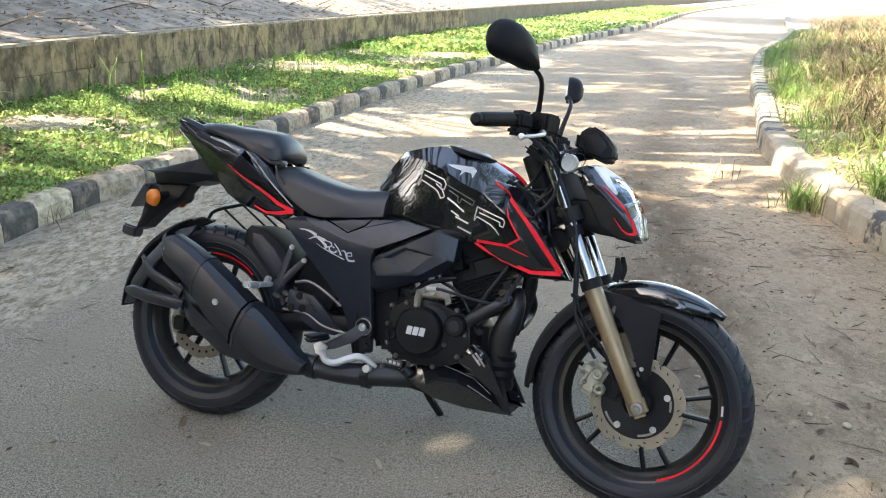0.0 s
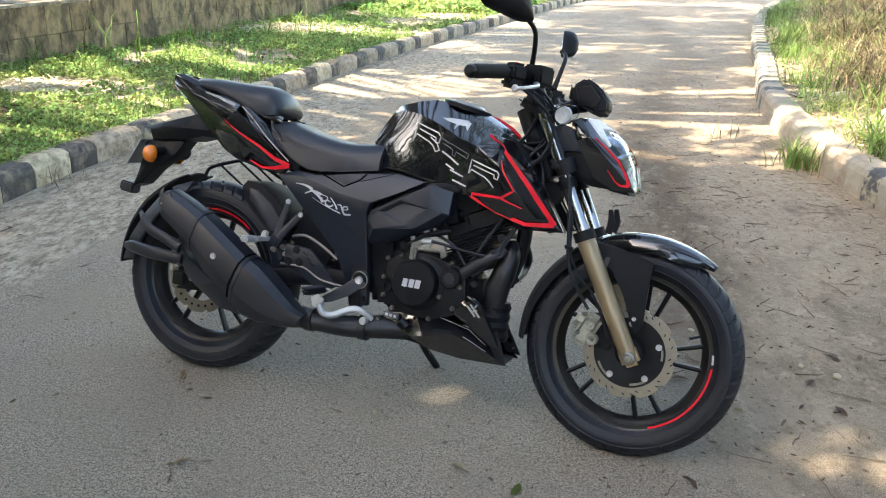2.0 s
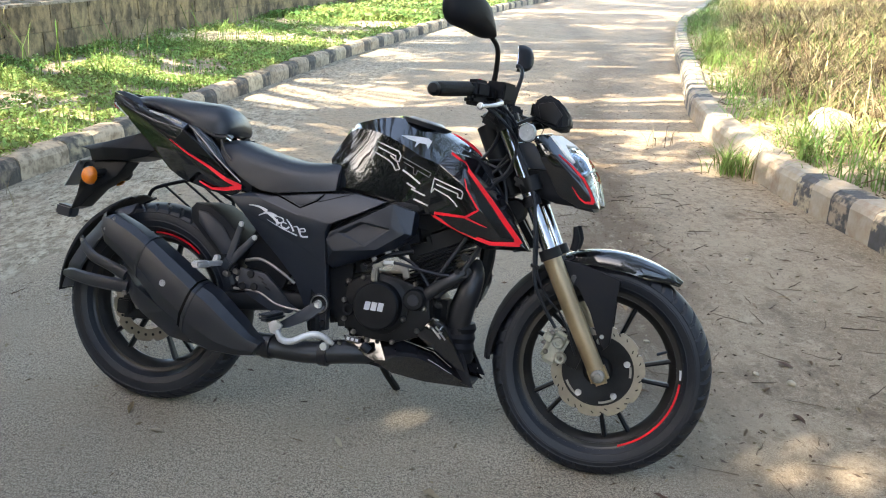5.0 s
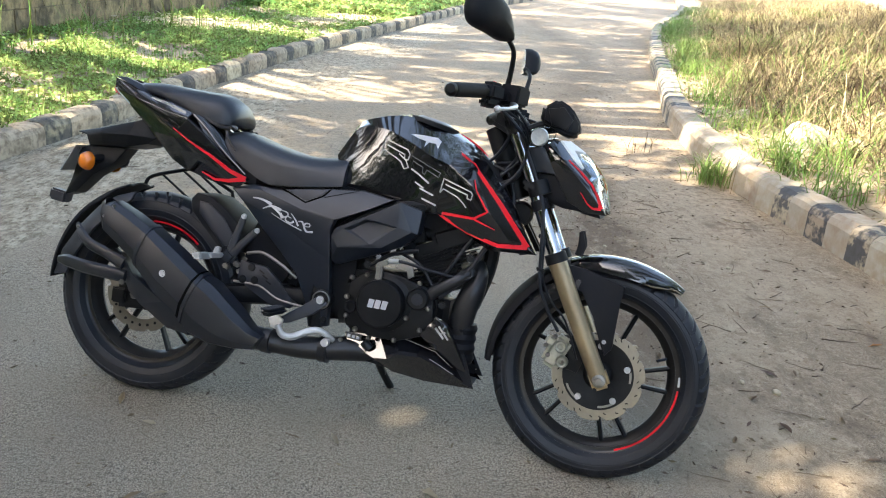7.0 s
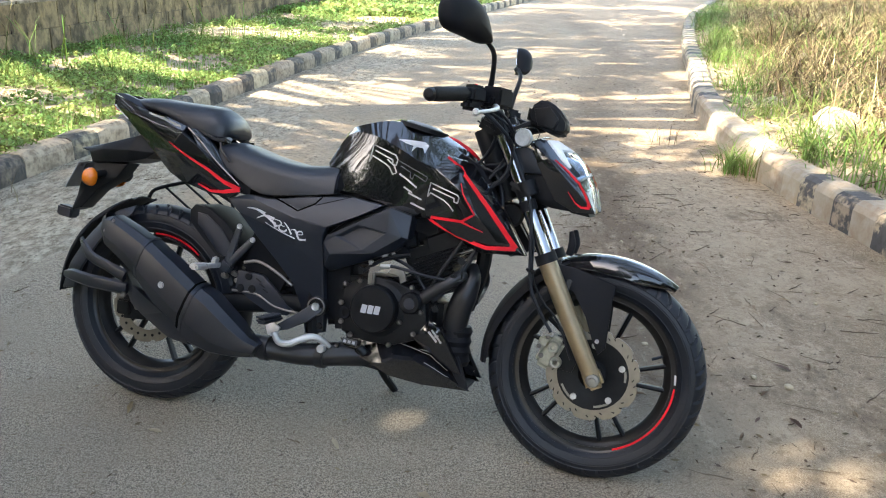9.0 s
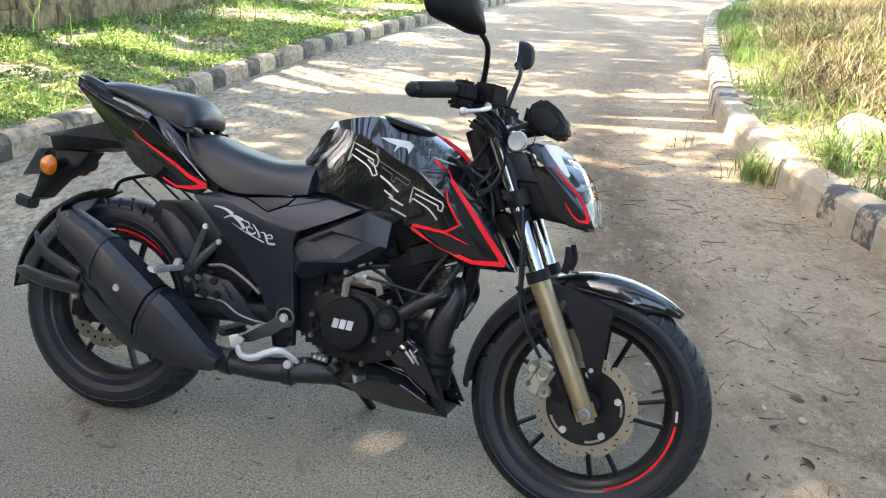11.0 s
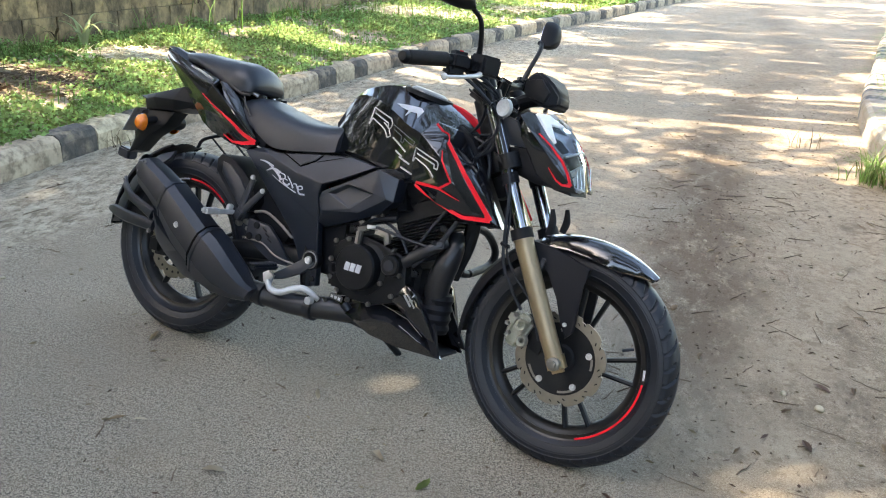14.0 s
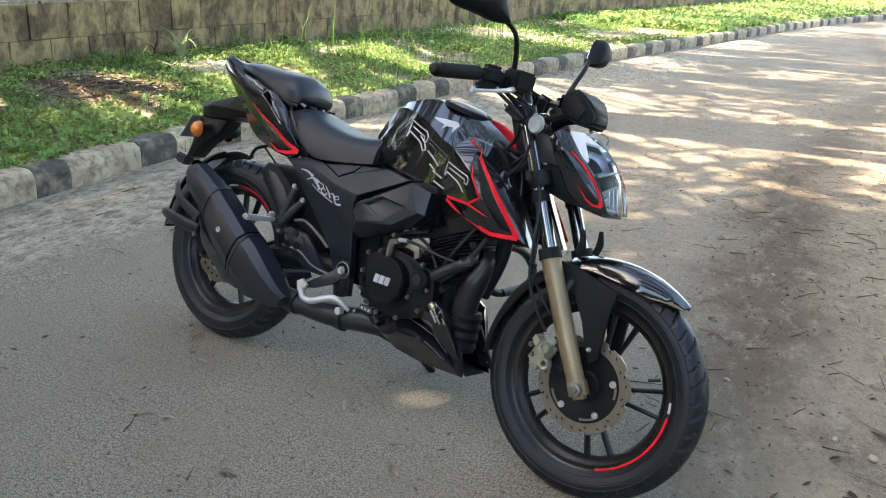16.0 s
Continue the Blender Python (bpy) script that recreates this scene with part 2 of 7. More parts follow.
    col = mixc(dirt, col, (0.125, 0.090, 0.060))
    speck = ramp(tex(48, 4, 0.7), 0.60, 0.69, 0, 0.75)
    col = mixc(speck, col, (0.06, 0.048, 0.034))
    t.links.new(col, p.inputs["Base Color"])
    b = t.nodes.new("ShaderNodeBump")
    b.inputs["Strength"].default_value, b.inputs["Distance"].default_value = 0.9, 0.010
    t.links.new(math_node("ADD", math_node("MULTIPLY", tex(110, 5, 0.75), 0.5), math_node("MULTIPLY", tex(9, 6), 0.5)), b.inputs["Height"])
    t.links.new(b.outputs[0], p.inputs["Normal"])
    return m


M_ROAD = road_material()


# ---------------------------------------------------------------- mesh helpers
def link_mesh(name, bm, mat, parent=None, label="", smooth=0.6):
    me = bpy.data.meshes.new(name)
    bmesh.ops.recalc_face_normals(bm, faces=bm.faces)
    for f in bm.faces:
        f.smooth = smooth > 0
    if smooth > 0:
        for e in bm.edges:
            if len(e.link_faces) == 2 and e.calc_face_angle(0) > smooth:
                e.smooth = False
    bm.to_mesh(me)
    bm.free()
    for mm in (mat if isinstance(mat, (list, tuple)) else [mat]):
        me.materials.append(mm)
    ob = new(name, me)
    if parent:
        ob.parent = parent
    return tagged(ob, label)


def part(name, bm, mat, parent, label="", smooth=0.6):
    return link_mesh(name, bm, mat, parent, label, smooth)


def soup(name, verts, faces, mat, smooth=False):
    me = bpy.data.meshes.new(name)
    me.from_pydata(verts, [], faces)
    me.materials.append(mat)
    if smooth:
        me.shade_smooth()
    return new(name, me)


# ---------------------------------------------------------------- the lane: edges as functions of y
def curve_fn(pts):
    ys, xs = np.array([p[0] for p in pts], float), np.array([p[1] for p in pts], float)
    m = np.gradient(xs, ys)

    def f(y):
        y = min(max(y, ys[0]), ys[-1])
        i = min(max(int(np.searchsorted(ys, y)) - 1, 0), len(ys) - 2)
        h = ys[i + 1] - ys[i]
        s = (y - ys[i]) / h
        return float((2 * s**3 - 3 * s**2 + 1) * xs[i] + (s**3 - 2 * s**2 + s) * h * m[i]
                     + (-2 * s**3 + 3 * s**2) * xs[i + 1] + (s**3 - s**2) * h * m[i + 1])
    return f


x_left = curve_fn([(-40, -2.6), (0, -2.5), (3.2, -2.42), (4.6, -2.38), (6, -2.14), (7.5, -1.95), (10.4, -1.48), (14.8, -0.5), (23, 1.5), (27, 2.8), (50, 8.5), (100, 25), (320, 112)])
x_right = curve_fn([(-40, 2.5), (0, 2.45), (3.8, 2.36), (5.5, 2.15), (7.4, 2.26), (10.1, 2.8), (13, 3.4), (17.5, 4.5), (27, 7.6), (40, 11.0), (110, 31), (320, 121)])
x_wall = curve_fn([(-40, -5.4), (0, -5.25), (5.4, -5.06), (8, -4.78), (11.6, -4.35), (15.9, -3.5), (23, -2.1), (50, 4.4), (100, 20), (320, 105)])
KERB_L, KERB_R, KERB_W = 0.15, 0.19, 0.16
YS = [-40, -25, -15, -8] + [-4 + 0.5 * i for i in range(49)] + [21, 23, 26, 30, 35, 42, 50, 60, 75, 90, 120, 170, 320]
WALL_TOP = 0.66


def wob(x, y, s, a):
    return a * noise.noise(Vector((x * s, y * s, 0.3)))


def ground_height(x, y):
    xl, xr, xw = x_left(y), x_right(y), x_wall(y)
    if x < xw - 0.02:
        d = xw - x
        return WALL_TOP + 0.0 + 0.20 * min(d, 14) + wob(x, y, 0.9, 0.12) * min(1, d)
    if x < xl - 0.07:
        return 0.10 + wob(x, y, 1.3, 0.035)
    if x <= xr + 0.07:
        return -0.06
    d = x - xr
    return 0.13 + 0.10 * min(max(d - 0.4, 0), 20) + wob(x, y, 1.1, 0.05)


bm = bmesh.new()
grid = []
for y in YS:
    xl, xr, xw = x_left(y), x_right(y), x_wall(y)
    xs = [-420, xw - 60, xw - 25, xw - 14, xw - 9, xw - 6, xw - 4, xw - 2.5, xw - 1.5, xw - 0.7, xw - 0.15]
    xs += [xw - 0.01 + (xl - 0.08 - xw) * i / 8 for i in range(9)] + [xl - 0.06, xr + 0.06]
    xs += [xr + d for d in (0.12, 0.5, 1, 1.5, 2.2, 3, 4, 6, 9, 14, 25, 60, 420)]
    grid.append([bm.verts.new((x, y, ground_height(x, y))) for x in xs])
for a, b in zip(grid, grid[1:]):
    for i in range(len(a) - 1):
        bm.faces.new((a[i], a[i + 1], b[i + 1], b[i]))
for f in bm.faces:
    c = f.calc_center_median()
    f.material_index = 1 if c.x < x_wall(c.y) else 0
tagged(link_mesh("ground", bm, [M_SOIL, M_BANK], smooth=0), "brown earth verges and sloping bank beside the lane", "ground", kind="structure")

bm = bmesh.new()
grid = []
road_ys = [-40, -20, -10, -5] + [-3 + 0.25 * i for i in range(80)] + [17.5 + i for i in range(12)] + [32, 36, 40, 46, 52, 60, 75, 90, 120, 170, 320]
for y in road_ys:
    a, b = x_left(y), x_right(y)
    row = []
    for i in range(25):
        x = a + (b - a) * i / 24
        row.append(bm.verts.new((x, y, 0.0 if 1.2 < y < 3.2 and abs(x) < 1.6 else wob(x, y, 0.8, 0.008) - 0.002)))
    grid.append(row)
for a, b in zip(grid, grid[1:]):
    for i in range(24):
        bm.faces.new((a[i], a[i + 1], b[i + 1], b[i]))
tagged(link_mesh("road", bm, M_ROAD, smooth=0.6), "worn grey asphalt lane dusted with pale sand", "road", kind="structure")


# ---------------------------------------------------------------- leafy and grassy stuff
def fan_leaves(name, centres, size, mat, rng, tilt=0.9, aspect=0.55):
    """Small pointed leaves, four corners each, at random turns."""
    n = len(centres)
    yaw, pit = rng.uniform(0, 2 * np.pi, n), rng.normal(0, tilt, n)
    s = size * rng.uniform(0.55, 1.35, n)
    d = np.stack([np.cos(yaw) * np.cos(pit), np.sin(yaw) * np.cos(pit), np.sin(pit)], 1)
    r = rng.normal(0, 1, (n, 3)) + np.array([0, 0, 0.6])
    side = np.cross(d, r)
    side /= np.linalg.norm(side, axis=1)[:, None] + 1e-9
    a, c = centres - d * s[:, None] * 0.5, centres + d * s[:, None] * 0.5
    b, e = centres + side * (s * aspect * 0.5)[:, None], centres - side * (s * aspect * 0.5)[:, None]
    v = np.stack([a, b, c, e], 1).reshape(-1, 3)
    f = np.arange(4 * n).reshape(n, 4)
    return soup(name, v.tolist(), f.tolist(), mat)


def blades(name, roots, height, width, lean, mat, rng):
    """Bent grass blades, each a strip of three tapering pieces."""
    n = len(roots)
    az = rng.uniform(0, 2 * np.pi, n)
    out_d = np.stack([np.cos(az), np.sin(az), np.zeros(n)], 1)
    side = np.stack([-np.sin(az), np.cos(az), np.zeros(n)], 1)
    h = height * rng.uniform(0.5, 1.3, n)
    l = lean * rng.uniform(0.2, 1.5, n)
    w = width * rng.uniform(0.6, 1.3, n)
    rows = []
    for k, (up, push, wf) in enumerate(((0, 0, 1), (0.45, 0.12, 0.9), (0.82, 0.45, 0.6))):
        c = roots + np.array([0, 0, 1]) * (h * up)[:, None] + out_d * (h * l * push)[:, None]
        rows += [c - side * (w * wf / 2)[:, None], c + side * (w * wf / 2)[:, None]]
    tip = roots + np.array([0, 0, 1]) * (h * (1 - 0.25 * l))[:, None] + out_d * (h * l)[:, None]
    v = np.stack(rows + [tip], 1).reshape(-1, 3)
    base = np.arange(n)[:, None] * 7
    f = []
    for q in ((0, 1, 3, 2), (2, 3, 5, 4), (4, 5, 6)):
        f += (base + np.array(q)).tolist()
    return soup(name, v.tolist(), f, mat)


SUN_GAPS = [(0.14, 2.33, 0.17, 0.10, 0.93), (1.30, 2.20, 0.28, 0.15, 0.84), (1.75, 7.15, 0.75, 0.42, 0.95)]


def arched_blades(name, x, y, z, n, length, width, mat, seed, spread=0.03, droop=1.0):
    """A tuft of long blades, each a smooth arch with a folded rib, tapering to its tip."""
    r = random.Random(seed)
    verts, faces = [], []
    for b in range(n):
        az, ln, bend = r.uniform(0, 6.28), length * r.uniform(0.7, 1.25), r.uniform(0.5, 1.5) * droop
        o = Vector((x + r.gauss(0, spread), y + r.gauss(0, spread), z))
        d, sd = Vector((math.cos(az), math.sin(az), 0)), Vector((-math.sin(az), math.cos(az), 0))
        c, k0 = o, len(verts)
        for i in range(11):
            s = i / 10
            tilt = 1.45 - bend * s * 1.7
            w = width * (1 - s) ** 0.7 * min(1, 0.5 + 3 * s) / 2
            verts += [c - sd * w, c - Vector((0, 0, w * 0.5)), c + sd * w]
            c = c + (d * math.cos(tilt) + Vector((0, 0, 1)) * math.sin(tilt)) * ln / 10
        for i in range(10):
            q = k0 + 3 * i
            faces += [(q, q + 1, q + 4, q + 3), (q + 1, q + 2, q + 5, q + 4)]
    return soup(name, [tuple(v) for v in verts], faces, mat, True)


def tree(name, base, crown, radius, height, n, seed, leaf=0.20, limbs=9, bunches=14, tight=0.23):
    """A trunk that forks into limbs, with a crown of many separate leaves in clumps."""
    rng = np.random.default_rng(seed)
    root = new(name)
    root.location = base
    b0 = np.array(base)
    top = np.array(crown) - b0
    bm = bmesh.new()

    def limb(p, q, r0, r1, bend):
        ring = []
        k = 6
        for i in range(k + 1):
            s = i / k
            c = p * (1 - s) + q * s + bend * math.sin(math.pi * s)
            r = r0 + (r1 - r0) * s
            ring.append([bm.verts.new(c + np.array([r * math.cos(a), r * math.sin(a), 0])) for a in np.linspace(0, 2 * np.pi, 8, endpoint=False)])
        for a, b in zip(ring, ring[1:]):
            for i in range(8):
                bm.faces.new((a[i], a[(i + 1) % 8], b[(i + 1) % 8], b[i]))
        bm.faces.new(ring[-1])

    fork = np.array([top[0] * 0.35, top[1] * 0.35, top[2] * 0.55])
    limb(np.array([0, 0, -0.3]), fork, 0.24, 0.15, np.array([0.15, -0.1, 0]))
    clumps = []
    for i in range(bunches):
        u = rng.normal(0, 1, 3)
        u /= np.linalg.norm(u)
        c = top + u * np.array([radius, radius, height]) * rng.uniform(0.35, 0.95)
        clumps.append(c)
        if i < limbs:
            limb(fork, c, 0.10, 0.02, rng.normal(0, 0.25, 3))
    part("trunk", bm, M_BARK, root)
    clumps = np.array(clumps)
    pick = rng.integers(0, len(clumps), n)
    pos = clumps[pick] + rng.normal(0, 1, (n, 3)) * np.array([1, 1, 0.55]) * radius * tight
    # gaps in the crowns let the sun through to a few small spots on the road
    fall = (pos + b0)[:, :2] - np.array(SUN.xy / SUN.z)[None] * (pos + b0)[:, 2:]
    keep = np.ones(n, bool)
    for gx, gy, rx, ry, bare in SUN_GAPS:
        keep &= (((fall[:, 0] - gx) / rx) ** 2 + ((fall[:, 1] - gy) / ry) ** 2 > 1) | (rng.uniform(0, 1, n) > bare)
    pos = pos[keep]
    crown_ob = fan_leaves("crown", pos, leaf, M_CROWN, rng, 0.7, 0.5)
    crown_ob.parent = root
    return root
# ---------------------------------------------------------------- verge plants
rng = np.random.default_rng(5)


def scatter(n, y0, y1, x_fn, keep=None, power=1.0):
    ys = y0 + (y1 - y0) * rng.uniform(0, 1, n) ** power
    pts = []
    for y in ys:
        a, b = x_fn(y)
        x = a + (b - a) * rng.uniform()
        if keep is None or keep(x, y):
            pts.append((x, y, ground_height(x, y)))
    return np.array(pts)


def patchy(level, s=0.9, off=0.0):
    return lambda x, y: (noise.noise(Vector((x * s + off, y * s, 1.7))) + 0.45 * noise.noise(Vector((x * s * 4.3 + off, y * s * 4.3, 3.1)))
                         + 0.35 * noise.noise(Vector((x * s * 17 + off, y * s * 17, 4.4)))) > level


left_span = lambda y: (x_wall(y) + 0.05, x_left(y) - 0.10)
PALE = [(-3.72, 6.56, 0.46, 0.34), (-2.95, 12.1, 1.0, 0.62), (-1.75, 13.6, 0.4, 0.5)]


def verge_keep(x, y):
    """Bare in patches, and on one brown clearing."""
    bare = ((x + 3.9) / 0.62) ** 2 + ((y - 5.2) / 0.50) ** 2
    rag = 0.6 * noise.noise(Vector((x * 5, y * 5, 2))) + 0.5 * noise.noise(Vector((x * 14, y * 14, 6)))
    pale = min(((x - px) / rx) ** 2 + ((y - py) / ry) ** 2 for px, py, rx, ry in PALE)
    return patchy(-0.16, 1.0)(x, y) and bare + rag > 1 and pale + rag > 1


p = scatter(130000, 2.4, 16, left_span, verge_keep, 1.25)
p[:, 2] += rng.uniform(0.0, 1.0, len(p)) * np.array([max(0.012, 0.055 + 0.11 * noise.noise(Vector((a * 4.5, b * 4.5, 5))) + 0.05 * noise.noise(Vector((a * 1.3, b * 1.3, 8)))) for a, b, _ in p])
tagged(fan_leaves("verge_ground_cover", p, 0.032, M_LEAF, rng, 0.5, 0.75), "low bright green creeping plants covering the verge", "ground cover", kind="stuff")
p = scatter(26000, 16, 60, left_span, patchy(-0.3, 0.6), 1.5)
p[:, 2] += rng.uniform(0.01, 0.12, len(p))
tagged(fan_leaves("verge_ground_cover", p, 0.10, M_LEAF, rng, 0.5, 0.7), "low green plants along the far verge", "ground cover", kind="stuff")
p = scatter(7500, 2.4, 22, left_span, patchy(0.02, 1.4, 9), 1.3)
tagged(blades("verge_grass", p, 0.13, 0.007, 0.7, M_GRASS, rng), "thin green grass blades among the creeping plants", "grass", kind="stuff")

# pale straw on the bare patches, its colour lightened to stand in for sunlight
q = np.concatenate([rng.normal(0, 0.5, (1500, 2)) * np.array([rx, ry]) + np.array([px, py]) for px, py, rx, ry in PALE])
tagged(fan_leaves("bleached_straw", np.stack([q[:, 0], q[:, 1], 0.125 + rng.uniform(0, 0.04, len(q))], 1), 0.12, M_SUNLIT_STRAW, rng, 0.25, 0.08), "pale dry straw on bare patches of verge, coloured as if sunlit", "dry grass", kind="stuff")

# the same verge plants go on behind, more thinly
p = scatter(22000, -8, 2.45, left_span, patchy(-0.16, 1.0))
p[:, 2] += rng.uniform(0.005, 0.07, len(p))
tagged(fan_leaves("verge_ground_cover", p, 0.07, M_LEAF, rng, 0.5, 0.75), "low green creeping plants covering the verge", "ground cover", kind="stuff")

# right verge: green tufts behind the kerb, tangled dry straw behind
def tufts(n_tufts, per, y0, y1, x_fn, spread, power):
    centres = scatter(n_tufts, y0, y1, x_fn, None, power)
    pts = np.repeat(centres, per, 0)
    pts[:, :2] += rng.normal(0, spread, (len(pts), 2))
    return pts


p = tufts(95, 50, 2.6, 26, lambda y: (x_right(y) + 0.24, x_right(y) + 1.3), 0.09, 1.3)
tagged(blades("kerbside_grass", p, 0.22, 0.008, 2.2, M_GRASS, rng), "green grass tufts growing behind the kerb", "grass", kind="stuff")
p = tufts(45, 36, 2.8, 24, lambda y: (x_right(y) + 1.2, x_right(y) + 3.5), 0.10, 1.2)
tagged(blades("verge_grass", p, 0.34, 0.010, 1.6, M_GRASS, rng), "green grass tufts among the straw", "grass", kind="stuff")
p = tufts(1000, 24, 2.6, 34, lambda y: (x_right(y) + 0.9, x_right(y) + 6.0), 0.16, 1.2)
tagged(blades("dry_grass", p, 0.27, 0.009, 3.0, M_STRAW, rng), "tangled straw-coloured dry grass on the rising verge", "dry grass", kind="stuff")
p = tufts(260, 24, -8, 2.6, lambda y: (x_right(y) + 0.3, x_right(y) + 5.0), 0.2, 1.0)
tagged(blades("dry_grass", p, 0.32, 0.008, 2.2, M_STRAW, rng), "thin tangled dry grass on the verge", "dry grass", kind="stuff")
p = tufts(60, 40, -8, 2.6, lambda y: (x_right(y) + 0.25, x_right(y) + 2.0), 0.1, 1.0)
tagged(blades("kerbside_grass", p, 0.3, 0.010, 1.6, M_GRASS, rng), "green grass tufts growing behind the kerb", "grass", kind="stuff")
p = scatter(16000, 2.6, 20, lambda y: (x_right(y) + 0.2, x_right(y) + 3.5), None, 1.3)
p[:, 2] += rng.uniform(0.005, 0.10, len(p))
tagged(fan_leaves("straw_thatch", p, 0.10, M_STRAW, rng, 0.25, 0.07), "flattened dry straw thatch on the verge", "dry grass", kind="stuff")
p = scatter(9000, 2.6, 30, lambda y: (x_right(y) + 0.14, x_right(y) + 2.6), patchy(0.05, 1.3, 31), 1.2)
p[:, 2] += rng.uniform(0.005, 0.05, len(p))
tagged(fan_leaves("verge_weeds", p, 0.035, M_LEAF, rng, 0.6, 0.6), "small green weeds on the straw verge", "weeds", kind="stuff")
p = scatter(7000, 4, 26, lambda y: (x_wall(y) - 5.0, x_wall(y) - 0.1), None, 1.2)
p[:, 2] += 0.015
tagged(fan_leaves("bank_litter", p, 0.09, M_LITTER, rng, 0.2, 0.18), "dead leaves and twigs on the bank", "leaf litter", kind="stuff")


def tuft(name, x, y, z, n, height, spread, lean, width, mat, label, seed):
    r = np.random.default_rng(seed)
    q = np.stack([x + r.normal(0, spread, n), y + r.normal(0, spread, n), np.full(n, z)], 1)
    return tagged(blades(name, q, height, width, lean, mat, r), label, "grass tuft")


tagged(arched_blades("grass_tuft", 2.05, 5.60, 0.0, 130, 0.25, 0.009, M_GRASS, 1, 0.07), "green grass tuft rooted at the foot of the kerb", "grass tuft")
tagged(arched_blades("grass_tuft", 2.12, 5.45, 0.0, 9, 0.42, 0.007, M_STRAW, 2, 0.05), "thin tall stalks beside the kerb", "grass tuft")
tagged(arched_blades("grass_tuft", 1.75, 6.4, 0.0, 14, 0.26, 0.006, M_STRAW, 3, 0.06), "sparse dry stalks growing out of the road", "grass tuft")
tagged(arched_blades("grass_tuft", -2.33, 4.35, 0.0, 22, 0.16, 0.005, M_STRAW, 6, 0.09), "dry grass stalks at the foot of the kerb", "grass tuft")
tagged(arched_blades("grass_tuft", -4.62, 7.0, 0.1, 9, 0.50, 0.038, M_PALE_BLADE, 4, 0.06, 1.15), "broad pale green arching blades near the wall", "grass tuft")
tagged(arched_blades("grass_tuft", -4.85, 6.85, 0.1, 5, 0.42, 0.024, M_STRAW, 5), "broad dry arching blades near the wall", "grass tuft")
tuft("grass_tuft", -3.1, 11.2, 0.1, 14, 0.5, 0.25, 0.9, 0.012, M_GRASS, "tall grass sprigs by the block wall", 5)
tuft("grass_tuft", -4.3, 8.6, 0.1, 12, 0.45, 0.2, 0.9, 0.012, M_GRASS, "tall grass sprigs by the block wall", 6)
tuft("grass_tuft", -3.55, 9.5, 0.1, 12, 0.5, 0.3, 0.9, 0.012, M_GRASS, "tall grass sprigs on the verge", 7)

for i, (sx, sy) in enumerate(((-4.7, 8.0), (-4.0, 10.3), (-3.3, 12.5), (-3.9, 7.6), (-2.75, 9.9), (-3.2, 8.2), (-4.6, 6.2), (-2.9, 13.4))):
    tagged(arched_blades("grass_tuft", sx, sy, 0.1, 22, 0.34, 0.011, M_GRASS, 40 + i, 0.07), "small arching grass tuft on the verge", "grass tuft")
tuft("wall_creeper", -4.66, 9.0, 0.35, 14, 0.42, 0.05, 1.3, 0.012, M_STRAW, "dry creeper stalks hanging on the block wall", 60)

r_g = random.Random(33)
for i in range(64):
    gy = 3.0 + 11 * r_g.random() ** 1.3
    gx = x_right(gy) + r_g.uniform(0.25, 1.6)
    tagged(arched_blades("grass_tuft", gx, gy, ground_height(gx, gy), 22, r_g.uniform(0.28, 0.60), 0.010, M_GRASS if i % 4 else M_STRAW, 70 + i, 0.06), "arching grass tuft behind the kerb" if i % 4 else "dry arching grass tuft behind the kerb", "grass tuft", "tufts behind the kerb")

# coarse dry grass farther back, in heaps that lean over one another
p = tufts(340, 15, 3.2, 20, lambda y: (x_right(y) + 0.95, x_right(y) + 5.0), 0.10, 1.2)
coarse = []
for i, c in enumerate(p[::15]):
    heap = arched_blades("coarse_straw", c[0], c[1], c[2], 38, r_g.uniform(0.4, 0.85), 0.010, M_STRAW, 200 + i, 0.16, 1.5)
    coarse.append(heap)
straw_v, straw_f = [], []
for heap in coarse:
    k0 = len(straw_v)
    straw_v += [tuple(v.co) for v in heap.data.vertices]
    straw_f += [tuple(k0 + j for j in f.vertices) for f in heap.data.polygons]
    bpy.data.objects.remove(heap)
tagged(soup("coarse_straw", straw_v, straw_f, M_STRAW, True), "coarse arching dry grass heaps on the rising verge", "dry grass", kind="stuff")


def clod(x, y, size, seed):
    bm = bmesh.new()
    bmesh.ops.create_icosphere(bm, subdivisions=3, radius=1)
    for v in bm.verts:
        v.co *= 1 + 0.30 * noise.noise(v.co * 1.2 + Vector((seed * 3.1, 0, 0))) + 0.10 * noise.noise(v.co * 4.0 + Vector((0, seed, 0)))
        v.co = Vector((v.co.x * size, v.co.y * size * 0.8, v.co.z * size * 0.5))
    ob = link_mesh("clod", bm, M_CLOD, smooth=1.2)
    ob.matrix_world = pose(x, y, ground_height(x, y) + size * 0.2, 0, 0, 50 * seed)
    return tagged(ob, "pale dry lump of earth among the verge grass", "earth clod", "clods on the verge")


for i, (oy, ox, sz) in enumerate(((6.0, 0.62, 0.16), (6.6, 0.9, 0.13), (7.6, 1.0, 0.12), (5.0, 0.9, 0.10), (5.3, 1.6, 0.14), (8.6, 2.3, 0.15), (4.4, 1.3, 0.10), (6.3, 0.80, 0.20), (6.1, 1.05, 0.14), (4.9, 1.75, 0.18), (7.3, 0.6, 0.13), (9.5, 1.2, 0.2), (8.0, 2.6, 0.22))):
    clod(x_right(oy) + ox, oy, sz * 1.15, i + 1)

